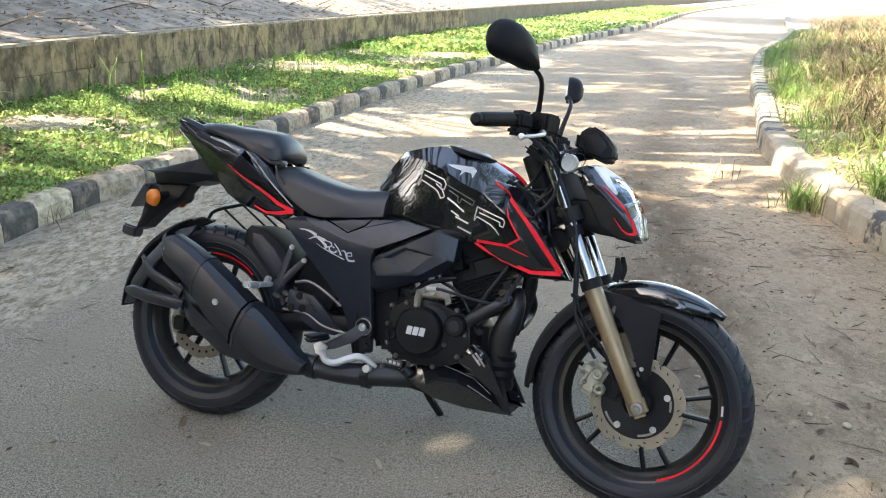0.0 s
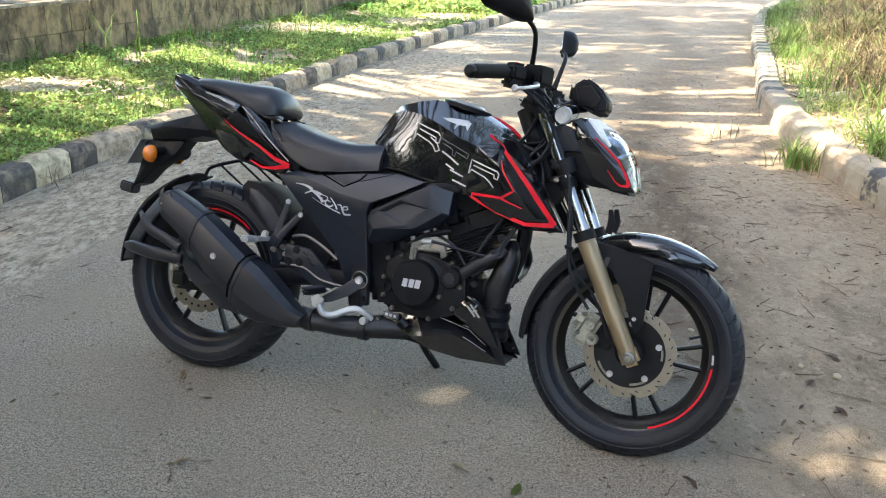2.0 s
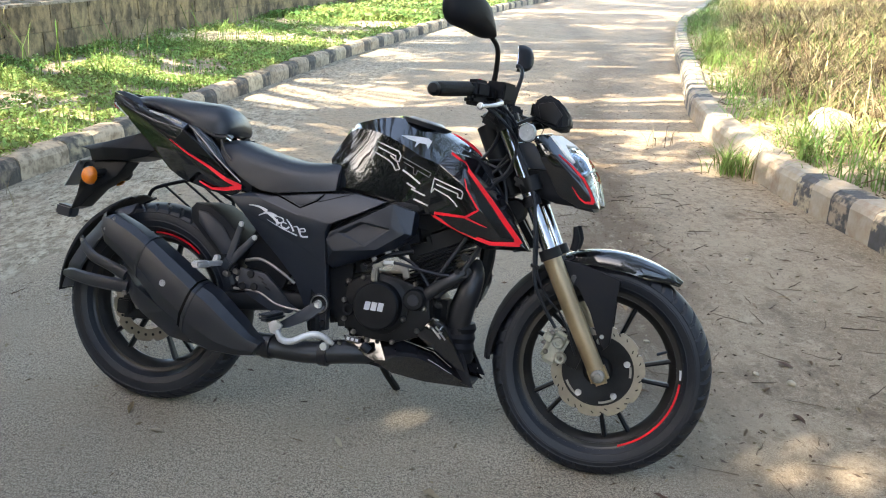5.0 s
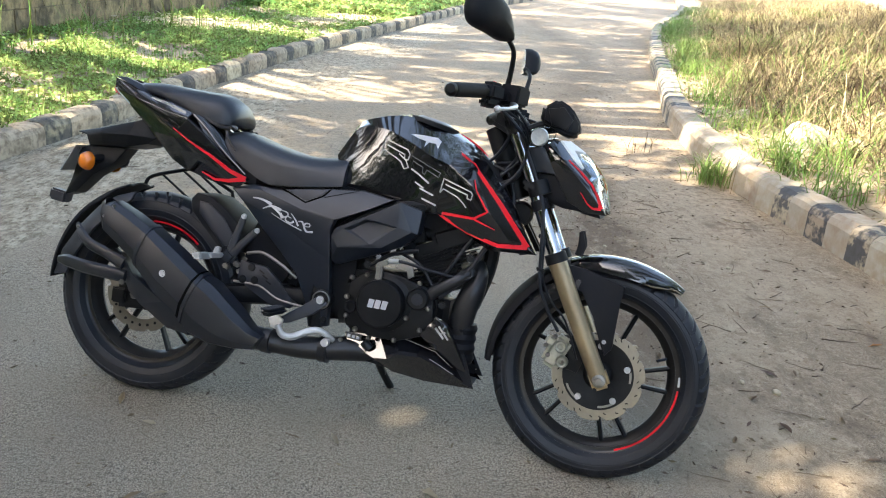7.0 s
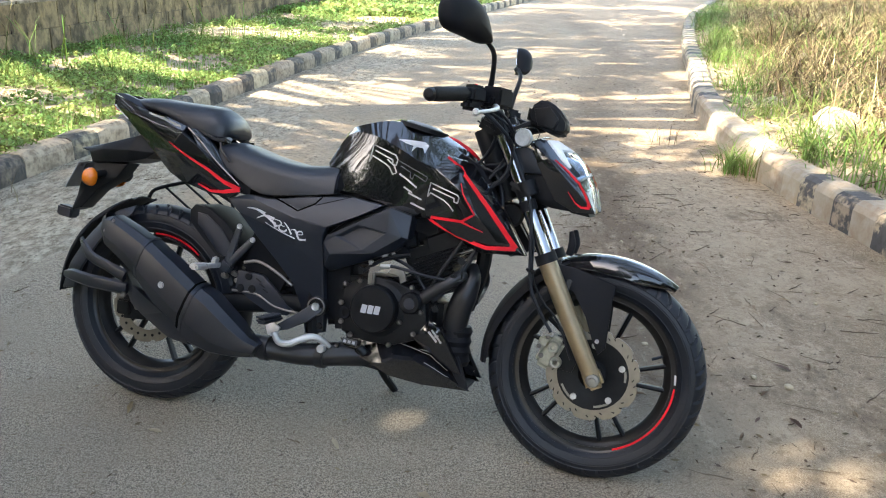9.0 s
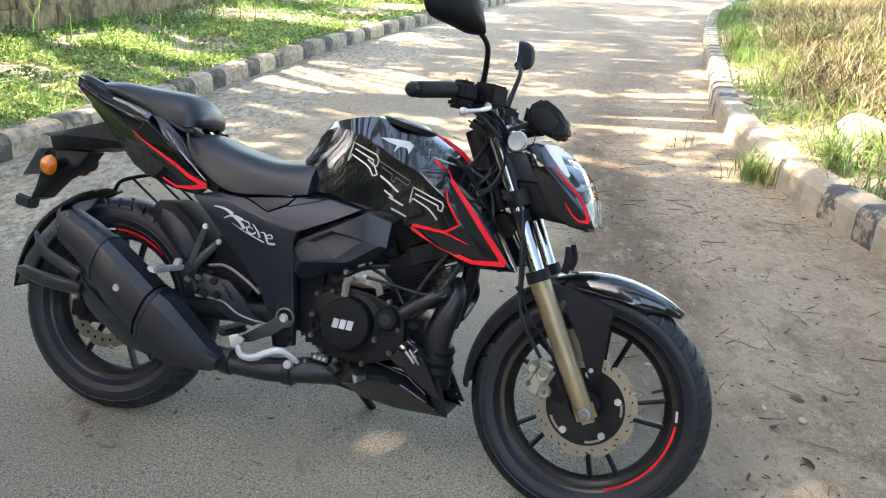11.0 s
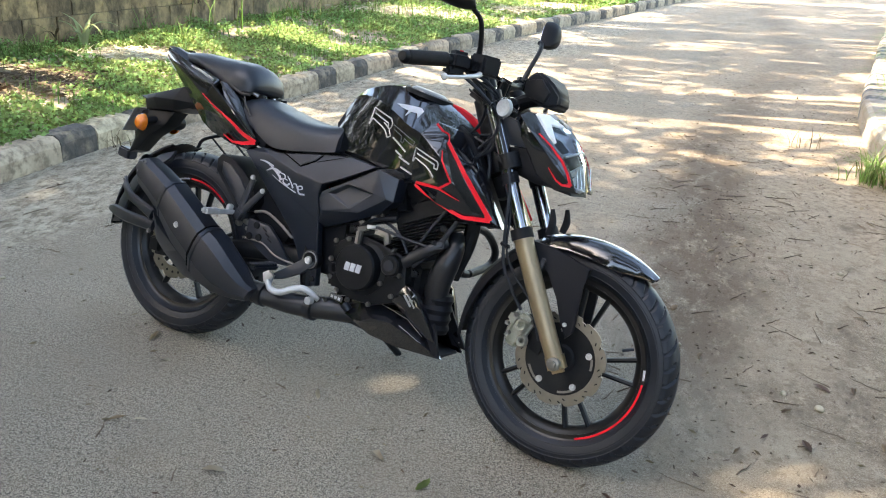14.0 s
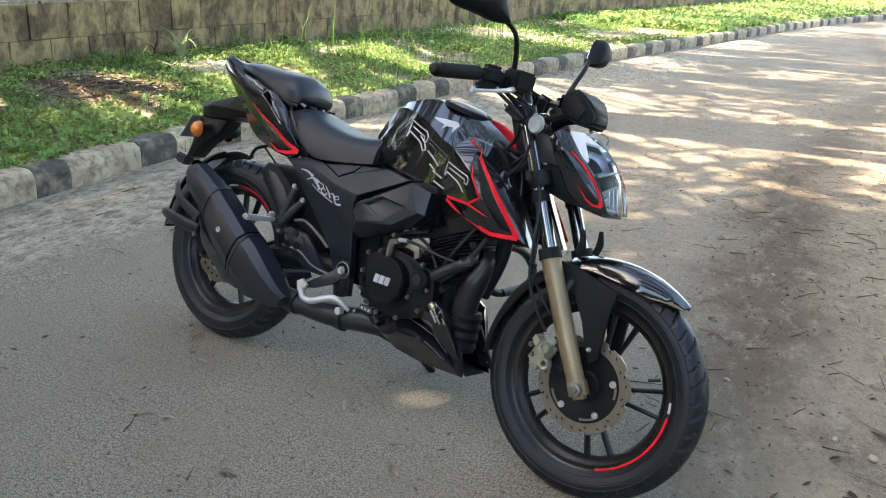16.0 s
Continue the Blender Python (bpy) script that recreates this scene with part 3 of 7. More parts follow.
# bare brown patch with fallen sticks on the near verge
q = rng.normal(0, 1, (2400, 2)) * np.array([0.36, 0.28]) + np.array([-3.8, 5.2])
tagged(fan_leaves("verge_litter", np.stack([q[:, 0], q[:, 1], np.full(len(q), 0.13) + rng.uniform(0, 0.02, len(q))], 1), 0.065, M_LITTER, rng, 0.2, 0.22), "brown dead twigs and leaves on a bare patch of verge", "leaf litter", kind="stuff")

# litter on the lane: twigs, dry leaves, grit
n = 4600
lx, ly = rng.uniform(-2.3, 2.3, n), 0.9 + 9.0 * rng.uniform(0, 1, n) ** 1.4
keep = (lx > 0.75 + 0.3 * np.sin(ly * 2.0)) | (rng.uniform(0, 1, n) < 0.36)
lp = np.stack([lx, ly, np.full(n, 0.006)], 1)[keep]
tagged(fan_leaves("leaf_litter", lp, 0.022, M_LITTER, rng, 0.12, 0.3), "scattered brown dry leaf scraps on the road", "leaf litter", kind="stuff")
# grit: small rough stones
n = 2600
gx, gy = rng.uniform(-2.3, 2.3, n), 0.9 + 7.0 * rng.uniform(0, 1, n) ** 1.3
gs = rng.uniform(0.002, 0.0065, n)
octa = np.array([(1, 0, 0), (0, 1, 0), (-1, 0, 0), (0, -1, 0), (0, 0, 0.7), (0, 0, -0.4)])
gv = octa[None] * gs[:, None, None] * rng.uniform(0.6, 1.3, (n, 6, 1)) + np.stack([gx, gy, gs * 0.3], 1)[:, None, :]
gf = (np.arange(n)[:, None, None] * 6 + np.array([(0, 1, 4), (1, 2, 4), (2, 3, 4), (3, 0, 4), (1, 0, 5), (2, 1, 5), (3, 2, 5), (0, 3, 5)])[None]).reshape(-1, 3)
tagged(soup("road_grit", gv.reshape(-1, 3).tolist(), gf.tolist(), M_GRIT), "loose pale grit on the road", "gravel", kind="stuff")


# crumbs of dark earth washed along the lane
n = 2400
cx = 1.08 + rng.normal(0, 0.17, n) + 0.05 * np.sin(np.linspace(0, 40, n))
cy = np.where(rng.uniform(0, 1, n) < 0.65, rng.normal(4.4, 0.42, n), rng.uniform(2.2, 6.2, n))
cs = 0.0016 + 0.0055 * rng.uniform(0, 1, n) ** 3
cv = octa[None] * cs[:, None, None] * rng.uniform(0.5, 1.4, (n, 6, 1)) + np.stack([cx, cy, cs * 0.3], 1)[:, None, :]
cf = (np.arange(n)[:, None, None] * 6 + np.array([(0, 1, 4), (1, 2, 4), (2, 3, 4), (3, 0, 4), (1, 0, 5), (2, 1, 5), (3, 2, 5), (0, 3, 5)])[None]).reshape(-1, 3)
tagged(soup("loose_earth", cv.reshape(-1, 3).tolist(), cf.tolist(), M_LITTER), "crumbs of dark brown earth on the road", "soil", kind="stuff")


def twig(x, y, length, yaw, seed):
    r = random.Random(seed)
    bm = bmesh.new()
    rings = []
    w = 0.0
    for i in range(6):
        s = i / 5
        w += r.uniform(-0.12, 0.12) * length
        c = Vector(((s - 0.5) * length, w * 0.5, 0.006))
        rad = 0.0028 * (1 - 0.6 * s)
        rings.append([bm.verts.new(c + Vector((0, rad * math.cos(a), rad * math.sin(a)))) for a in (0, 2.09, 4.19)])
    for a, b in zip(rings, rings[1:]):
        for i in range(3):
            bm.faces.new((a[i], a[(i + 1) % 3], b[(i + 1) % 3], b[i]))
    ob = link_mesh("twig", bm, M_LITTER)
    ob.matrix_world = pose(x, y, 0, 0, 0, yaw)
    return tagged(ob, "thin dry brown twig lying on the road", "twig", "twigs on the road")


def dead_leaf(x, y, size, yaw, seed, mat, label):
    """A curled dry leaf: a pointed oval bent along its rib."""
    r = random.Random(seed)
    bm = bmesh.new()
    rows = []
    wide, bend, curl = r.uniform(0.09, 0.22), r.uniform(-0.3, 0.3), r.uniform(0.1, 0.9)
    tip = r.uniform(0.0, 0.5)
    for i in range(7):
        s = i / 6
        w = wide * math.sin(math.pi * (0.06 + 0.9 * s)) * size * r.uniform(0.7, 1.15)
        lift = 0.10 * size * math.sin(math.pi * s) * r.uniform(0.6, 1.3) + tip * size * 0.25 * s * s
        side = bend * size * (s - 0.5) ** 2
        rows.append([bm.verts.new(((s - 0.5) * size, k * w + side, 0.004 + lift * 0.4 + abs(k) * w * curl * r.uniform(0.6, 1.2))) for k in (-1, 0, 1)])
    for a, b in zip(rows, rows[1:]):
        for i in range(2):
            bm.faces.new((a[i], a[i + 1], b[i + 1], b[i]))
    bmesh.ops.solidify(bm, geom=bm.faces[:], thickness=0.0008)
    ob = link_mesh("dead_leaf", bm, mat)
    ob.matrix_world = pose(x, y, 0.001, 0, 0, yaw)
    return tagged(ob, label, "leaf", "dead leaves on the road")


M_DRY_ORANGE = material("dry_orange_leaf", (0.42, 0.20, 0.07), 0.7, other=(0.26, 0.12, 0.05), scale=40)
M_DRY_BROWN = material("dry_brown_leaf", (0.22, 0.150, 0.095), 0.8, other=(0.10, 0.068, 0.044), scale=40, per_object=0.4)
M_DRY_PALE = material("dry_pale_leaf", (0.40, 0.34, 0.24), 0.8, other=(0.24, 0.19, 0.13), scale=40)
dead_leaf(1.95, 3.10, 0.075, 20, 1, M_DRY_ORANGE, "curled orange dry leaf lying on the road")
dead_leaf(0.34, 1.89, 0.06, 70, 2, M_LEAF, "small fresh green leaf lying on the road")
dead_leaf(-0.75, 2.34, 0.07, 100, 3, M_DRY_BROWN, "curled dark brown leaf near the rear wheel")
dead_leaf(-0.50, 1.90, 0.05, 20, 4, M_DRY_PALE, "pale dry leaf on the asphalt")
dead_leaf(-0.56, 1.88, 0.05, 40, 5, M_DRY_BROWN, "curled brown leaf on the asphalt")
r_t = random.Random(21)
for i in range(150):
    x = r_t.uniform(0.75, 2.2) if i % 5 else r_t.uniform(-2.0, 0.8)
    dead_leaf(x, 1.2 + 5.0 * r_t.random() ** 1.2, r_t.uniform(0.025, 0.062), r_t.uniform(0, 360), 10 + i, M_DRY_BROWN if i % 5 else M_DRY_PALE, "small curled dry leaf on the road")


def stone(x, y, size, seed):
    r = random.Random(seed)
    bm = bmesh.new()
    bmesh.ops.create_icosphere(bm, subdivisions=2, radius=1)
    for v in bm.verts:
        v.co *= 1 + 0.22 * noise.noise(v.co * 1.3 + Vector((seed, 0, 0)))
        v.co = Vector((v.co.x * size, v.co.y * size * 0.75, v.co.z * size * 0.45 + size * 0.2))
    ob = link_mesh("stone", bm, M_GRIT, smooth=1.2)
    ob.matrix_world = pose(x, y, 0, 0, 0, r.uniform(0, 360))
    return tagged(ob, "small grey-brown stone on the dusty road", "stone", "stones on the road")


for i, (x, y, sz) in enumerate(((1.38, 2.66, 0.020), (1.28, 2.72, 0.014), (1.62, 3.9, 0.016), (1.05, 4.1, 0.012), (-1.1, 2.9, 0.012), (1.75, 3.4, 0.011), (0.95, 2.95, 0.013), (-1.55, 2.55, 0.011))):
    stone(x, y, sz, 3 + i)
r_t = random.Random(8)
for i in range(230):
    x = r_t.uniform(0.7, 2.2) if i % 5 else r_t.uniform(-2.2, 0.6)
    twig(x, r_t.uniform(1.3, 6.5), r_t.uniform(0.03, 0.15), r_t.uniform(0, 180), i)

# ---------------------------------------------------------------- shade trees beside the lane, above and outside the view
K = SUN.xy / SUN.z


def shade_tree(tx, ty, trunk, h, radius, height, n, seed, leaf=0.2, limbs=9, bunches=14, tight=0.23):
    """A tree whose crown stands so high towards the sun that its shade falls round (tx, ty)."""
    c = (tx + K.x * h, ty + K.y * h, h)
    tree("unseen_tree", trunk, c, radius, height, n, seed, leaf, limbs, bunches, tight)


shade_tree(0.45, 1.9, (-11.0, 5.0, 2.1), 6.5, 2.5, 1.4, 18000, 1)
shade_tree(0.3, -1.6, (-11.0, 0.0, 2.1), 6.5, 3.2, 1.4, 15000, 2)
shade_tree(1.0, 7.4, (-12.5, 11.5, 2.1), 7.0, 2.2, 0.9, 1300, 3, 0.20, 14, 26, 0.12)
shade_tree(1.75, 4.7, (-10.5, 8.0, 2.1), 6.5, 1.35, 0.8, 1500, 21, 0.16, 12)
shade_tree(1.6, 11.5, (-13.0, 16.5, 2.1), 7.5, 2.8, 0.9, 2900, 4, 0.22, 14, 34, 0.10)
shade_tree(-0.4, 9.8, (-14.0, 13.0, 2.2), 7.5, 2.2, 0.9, 1000, 24, 0.22, 12, 20, 0.10)
shade_tree(3.2, 18.0, (-16.0, 25.0, 2.2), 8.0, 4.4, 1.0, 9000, 5, 0.26, 14, 56, 0.085)
shade_tree(6.0, 27.0, (-17.0, 36.0, 2.2), 9.0, 5.5, 1.0, 10000, 6, 0.32, 14, 56, 0.085)
shade_tree(11.0, 42.0, (-15.0, 52.0, 2.2), 9.5, 6.5, 1.6, 9000, 7, 0.4, 14)
shade_tree(-7.5, 12.0, (-21.0, 15.0, 2.4), 8.5, 3.2, 1.0, 9500, 12, 0.24, 14, 34, 0.12)
shade_tree(-7.5, 18.5, (-22.0, 20.0, 2.4), 9.0, 3.4, 1.0, 8000, 27, 0.26, 14, 34, 0.12)
for i, (tx, ty) in enumerate(((-4.9, 9.9), (-4.7, 12.0), (-4.4, 14.2), (-4.0, 16.4))):
    shade_tree(tx, ty, (tx - 11.5, ty - 1.0, 2.4), 7.6, 1.0, 0.6, 3800, 80 + i, 0.17, 10)
shade_tree(-7.0, 7.5, (-20.0, 9.0, 2.4), 8.0, 2.2, 1.0, 4200, 13, 0.24, 14, 30, 0.12)
shade_tree(-1.75, 3.6, (-13.0, 4.5, 2.2), 6.0, 1.3, 0.7, 6500, 22, 0.16, 10)
shade_tree(-1.7, 1.9, (-12.0, 1.6, 2.2), 6.2, 1.0, 0.7, 4500, 26, 0.17, 10)
shade_tree(-1.1, 5.5, (-13.5, 7.0, 2.2), 6.2, 1.25, 0.7, 1900, 23, 0.16, 12, 18, 0.16)
shade_tree(1.5, 9.2, (-13.5, 10.2, 2.2), 6.6, 1.1, 0.7, 1000, 25, 0.16, 12, 16, 0.16)
# unseen crowns over the lane, sky between their clumps, to mottle the bike's reflections
for i, (cx, cy, cz, bx, by) in enumerate(((0.3, 2.6, 7.6, -11.5, 3.0), (1.6, 5.6, 8.0, -12.0, 6.5), (-0.4, 8.8, 8.4, -13.0, 9.4), (3.0, 3.0, 7.4, 9.5, 1.0), (0.8, -0.6, 7.4, 9.0, -2.0), (2.6, 8.6, 8.2, -13.0, 8.2))):
    tree("unseen_tree", (bx, by, 2.1 if bx < 0 else 0.6), (cx, cy, cz), 2.3, 1.0, 1700, 60 + i, 0.17, 16, 34, 0.12)
# unseen trees beyond the verge, opposite the sun, added to darken the bike's reflections
for i, (bx, by) in enumerate(((9.5, 3.5), (10.5, 7.5), (11.0, 12.0))):
    tree("unseen_tree", (bx, by, 1.6), (bx - 0.6, by, 5.2), 2.3, 2.0, 5000, 70 + i, 0.26, 12, 24)
# unseen crowns reaching over the lane behind, added to break up mirrored sky
tree("unseen_tree", (6.2, -4.5, 0.3), (1.6, -3.2, 7.4), 3.0, 1.3, 2600, 41, 0.20, 16, 30, 0.11)
tree("unseen_tree", (-6.8, -6.0, 0.8), (-1.4, -5.2, 7.0), 2.8, 1.3, 2800, 42, 0.20, 16, 28, 0.11)
tree("unseen_tree", (7.4, 0.5, 0.4), (3.4, -0.4, 7.2), 2.2, 1.1, 2600, 43, 0.18, 14, 22, 0.12)
shade_tree(1.0, -6.5, (-11.0, -5.5, 2.0), 6.5, 3.6, 1.4, 12000, 14, 0.26)
shade_tree(4.5, -2.0, (-9.5, -3.0, 2.0), 6.5, 2.6, 1.4, 8000, 15, 0.26)
tree("unseen_tree", (14.0, 9.0, 1.6), (3.2, 11.0, 7.5), 3.4, 1.6, 2600, 16, 0.20, 14)
# unseen trees farther behind, added to close off the low sky in reflections
tree("unseen_tree", (-7.5, -12.0, 0.0), (-7.0, -11.0, 5.0), 2.8, 2.4, 6000, 8, 0.28)
tree("unseen_tree", (5.5, -13.0, 0.2), (4.5, -12.5, 4.2), 2.6, 2.0, 5000, 9, 0.28)
tree("unseen_tree", (11.5, -5.5, 0.4), (11.0, -5.0, 4.5), 2.6, 2.4, 5000, 10, 0.28)
# unseen bushes added round the back to keep bright sky off the bike's panels
for i, (bx, by) in enumerate(((-6.5, -7.0), (-3.0, -9.5), (1.0, -10.5), (5.0, -8.0), (7.5, -4.5), (8.5, -0.5), (-9.0, -0.5), (-8.6, -3.5), (-10.0, 2.2), (-9.5, -7.0))):
    tree("unseen_bush", (bx, by, 0.1 if bx > -8 else 1.4), (bx, by, 2.4 if bx > -8 else 2.9), 2.1, 1.7, 6500, 30 + i, 0.20)
for i, (bx, by) in enumerate(((5.0, 0.2), (4.9, -2.6), (3.4, -5.2), (0.6, -6.6), (-2.2, -6.4), (-4.6, -4.6), (-4.9, -1.8))):
    tree("unseen_bush", (bx, by, 0.1), (bx, by, 1.5), 1.5, 1.15, 6500, 50 + i, 0.15, 12, 22, 0.2)
for o in [o for o in scene.objects if o.name.startswith("unseen_bush")]:
    tagged(o, "dense green bush out of view, added to darken reflections", "bush", "bushes behind the lane")
for o in [o for o in scene.objects if o.name.startswith("unseen_tree")]:
    tagged(o, "tall green tree out of view, placed for shade and reflections", "tree", "shade trees")
# ---------------------------------------------------------------- the motorcycle: own frame, x ahead, y to its left, z up
BIKE = Matrix.Translation((-0.709, 2.432, -0.003)) @ pose(0, 0, 0, 0, 0, -13.6) @ pose(0, 0, 0, -16.0, 0, 0)
M_GLOSS = material("black_gloss_paint", (0.006, 0.0068, 0.0095), 0.35, spec=0.1, other=(0.010, 0.011, 0.014), scale=40, mix=0.5, coat=1.0, coat_ior=1.72)
M_RIM = material("black_rim_paint", (0.007, 0.007, 0.008), 0.30, spec=0.4, other=(0.020, 0.018, 0.016), scale=18, mix=0.6, rough_var=0.06)
M_SATIN = material("black_satin_plastic", (0.008, 0.0122, 0.0215), 0.39, spec=0.55, other=(0.012, 0.0180, 0.0300), scale=12, mix=0.6, bump=0.10, bump_scale=700, rough_var=0.05, bump_dist=0.001)
M_MATTE = material("black_matte_plastic", (0.005, 0.0062, 0.0100), 0.60, spec=0.20, other=(0.010, 0.0095, 0.009), scale=9, mix=0.5, bump=0.2, bump_scale=500, bump_dist=0.001)
M_SEAT = material("black_vinyl", (0.0055, 0.0090, 0.0170), 0.42, spec=0.60, other=(0.009, 0.0135, 0.0230), scale=15, bump=0.3, bump_scale=420, rough_var=0.05, bump_dist=0.001)
M_RUBBER = material("tyre_rubber", (0.0050, 0.0080, 0.0145), 0.46, spec=0.42, other=(0.012, 0.0150, 0.0205), scale=16, mix=0.45, bump=0.25, bump_scale=160, rough_var=0.08, lo=0.45, hi=0.75, bump_dist=0.002)
M_GRIP = material("grip_rubber", (0.008, 0.008, 0.0085), 0.6, spec=0.3, other=(0.014, 0.014, 0.014), scale=60, bump=0.5, bump_scale=300, bump_dist=0.002)
M_ENGINE = material("black_engine_paint", (0.004, 0.005, 0.007), 0.44, spec=0.22, other=(0.010, 0.0110, 0.0130), scale=20, mix=0.6, bump=0.25, bump_scale=220, rough_var=0.08, bump_dist=0.001)
M_SHIELD = material("black_heat_shield", (0.006, 0.0092, 0.0170), 0.38, spec=0.58, other=(0.012, 0.0150, 0.0210), scale=10, mix=0.7, bump=0.12, bump_scale=400, rough_var=0.06, bump_dist=0.001)
M_PIPE = material("blackened_steel_pipe", (0.014, 0.016, 0.021), 0.36, metal=0.2, other=(0.028, 0.027, 0.027), scale=14, rough_var=0.08)
M_RED = material("red_decal", (0.80, 0.012, 0.028), 0.42, other=(0.66, 0.010, 0.022), scale=30, spec=0.25)
M_WHITE_D = material("white_decal", (0.55, 0.56, 0.58), 0.4, other=(0.42, 0.42, 0.44), scale=40)
M_DRL = material("white_lamp_strip", (0.80, 0.82, 0.82), 0.3, other=(0.70, 0.72, 0.72), scale=60)
M_SILVER = material("silver_decal", (0.42, 0.41, 0.40), 0.35, metal=0.4, other=(0.3, 0.3, 0.3), scale=50)
M_GREY_D = material("dark_grey_decal", (0.06, 0.062, 0.066), 0.4, other=(0.045, 0.045, 0.05), scale=60)
M_GAP = material("panel_gap", (0.003, 0.003, 0.003), 0.9, spec=0.05)
M_WEAVE = material("woven_decal", (0.010, 0.012, 0.013), 0.55, other=(0.034, 0.038, 0.040), scale=420, mix=0.8, spec=0.25)
M_ALLOY = material("cast_alloy", (0.60, 0.60, 0.60), 0.5, metal=0.6, other=(0.42, 0.42, 0.42), scale=25, rough_var=0.1)
M_STEEL = material("brushed_steel", (0.26, 0.255, 0.245), 0.40, metal=0.9, other=(0.17, 0.165, 0.155), scale=30, rough_var=0.1)
M_CHROME = material("chrome", (0.36, 0.37, 0.39), 0.14, metal=1.0, other=(0.28, 0.29, 0.31), scale=20)
M_GOLD = material("gold_anodised", (0.30, 0.232, 0.140), 0.36, metal=0.5, other=(0.215, 0.164, 0.098), scale=14, rough_var=0.07)
M_DISC = material("disc_steel", (0.27, 0.25, 0.218), 0.34, metal=0.85, other=(0.18, 0.166, 0.145), scale=25, rough_var=0.1)
M_CALIPER = material("caliper_silver_gold", (0.36, 0.36, 0.30), 0.40, metal=0.5, other=(0.16, 0.165, 0.135), scale=40)
M_ORANGE = material("amber_lens", (0.80, 0.20, 0.012), 0.22, other=(0.65, 0.14, 0.01), scale=90, coat=0.8)
M_REFLECT = material("lamp_reflector", (0.50, 0.53, 0.58), 0.20, metal=0.9, other=(0.07, 0.078, 0.092), scale=45)
M_BULB = material("frosted_reflector", (0.46, 0.47, 0.47), 0.4, other=(0.25, 0.26, 0.26), scale=60)
def clear_plastic():
    """Thin clear moulding: see-through, with a glossy surface that grows stronger at a slant."""
    m = bpy.data.materials.new("clear_lens")
    m.use_nodes = True
    t = m.node_tree
    t.nodes.remove(t.nodes["Principled BSDF"])
    see, gloss, mx, fr = (t.nodes.new(k) for k in ("ShaderNodeBsdfTransparent", "ShaderNodeBsdfGlossy", "ShaderNodeMixShader", "ShaderNodeFresnel"))
    see.inputs[0].default_value = (0.93, 0.95, 0.96, 1)
    gloss.inputs["Roughness"].default_value = 0.04
    fr.inputs["IOR"].default_value = 1.07
    t.links.new(fr.outputs[0], mx.inputs[0])
    t.links.new(see.outputs[0], mx.inputs[1])
    t.links.new(gloss.outputs[0], mx.inputs[2])
    t.links.new(mx.outputs[0], t.nodes["Material Output"].inputs[0])
    return m


M_CLEAR = clear_plastic()
M_PLATE = material("plate_back", (0.30, 0.32, 0.31), 0.5, other=(0.22, 0.23, 0.23), scale=20)
M_GLASS = material("mirror_glass", (0.85, 0.86, 0.88), 0.02, metal=1.0)

bike = tagged(new("motorcycle"), "black street motorcycle with red striping leaning on its side stand", "motorcycle")
bike.matrix_world = BIKE


def bridge(bm, a, b, closed=True):
    n = len(a)
    for i in range(n if closed else n - 1):
        bm.faces.new((a[i], a[(i + 1) % n], b[(i + 1) % n], b[i]))


def loft(rings, closed=True, caps=True):
    bm = bmesh.new()
    vs = [[bm.verts.new(p) for p in r] for r in rings]
    for a, b in zip(vs, vs[1:]):
        bridge(bm, a, b, closed)
    if caps and closed:
        bm.faces.new(vs[0])
        bm.faces.new(vs[-1][::-1])
    return bm


def spline(pts, k=5):
    """A smooth line through the points."""
    p = [Vector(q) for q in pts]
    if len(p) < 3:
        return p
    p = [2 * p[0] - p[1]] + p + [2 * p[-1] - p[-2]]
    res = []
    for i in range(1, len(p) - 2):
        for j in range(k):
            s = j / k
            a, b, c, d = p[i - 1:i + 3]
            res.append(0.5 * (2 * b + (c - a) * s + (2 * a - 5 * b + 4 * c - d) * s * s + (3 * b - a - 3 * c + d) * s**3))
    return res + [p[-2]]


def tube(pts, r, n=10, k=5, flat=1.0):
    """A round bar along a smooth line; r one radius or one for each given point."""
    line = spline(pts, k)
    m = len(line)
    rs = [r] * m if not isinstance(r, (list, tuple)) else [float(v) for v in np.interp(np.linspace(0, 1, m), np.linspace(0, 1, len(r)), r)]
    ref = Vector((0, 1, 0)) if abs((line[-1] - line[0]).normalized().y) < 0.8 else Vector((0, 0, 1))
    rings = []
    for i, c in enumerate(line):
        d = (line[min(i + 1, m - 1)] - line[max(i - 1, 0)]).normalized()
        u = d.cross(ref).normalized()
        v = d.cross(u).normalized()
        rings.append([c + u * rs[i] * math.cos(a) + v * rs[i] * flat * math.sin(a) for a in (2 * math.pi * j / n for j in range(n))])
    return loft(rings)


def lathe(profile, centre, n=48, closed=False):
    """Turned about the wheel axis (y); profile of (radius, y)."""
    bm = bmesh.new()
    c = Vector(centre)
    rings = []
    for i in range(n):
        a = 2 * math.pi * i / n
        rings.append([bm.verts.new(c + Vector((r * math.cos(a), y, r * math.sin(a)))) for r, y in profile])
    for i in range(n):
        bridge(bm, rings[i], rings[(i + 1) % n], closed)
    if not closed:
        bmesh.ops.remove_doubles(bm, verts=bm.verts, dist=1e-5)
    return bm


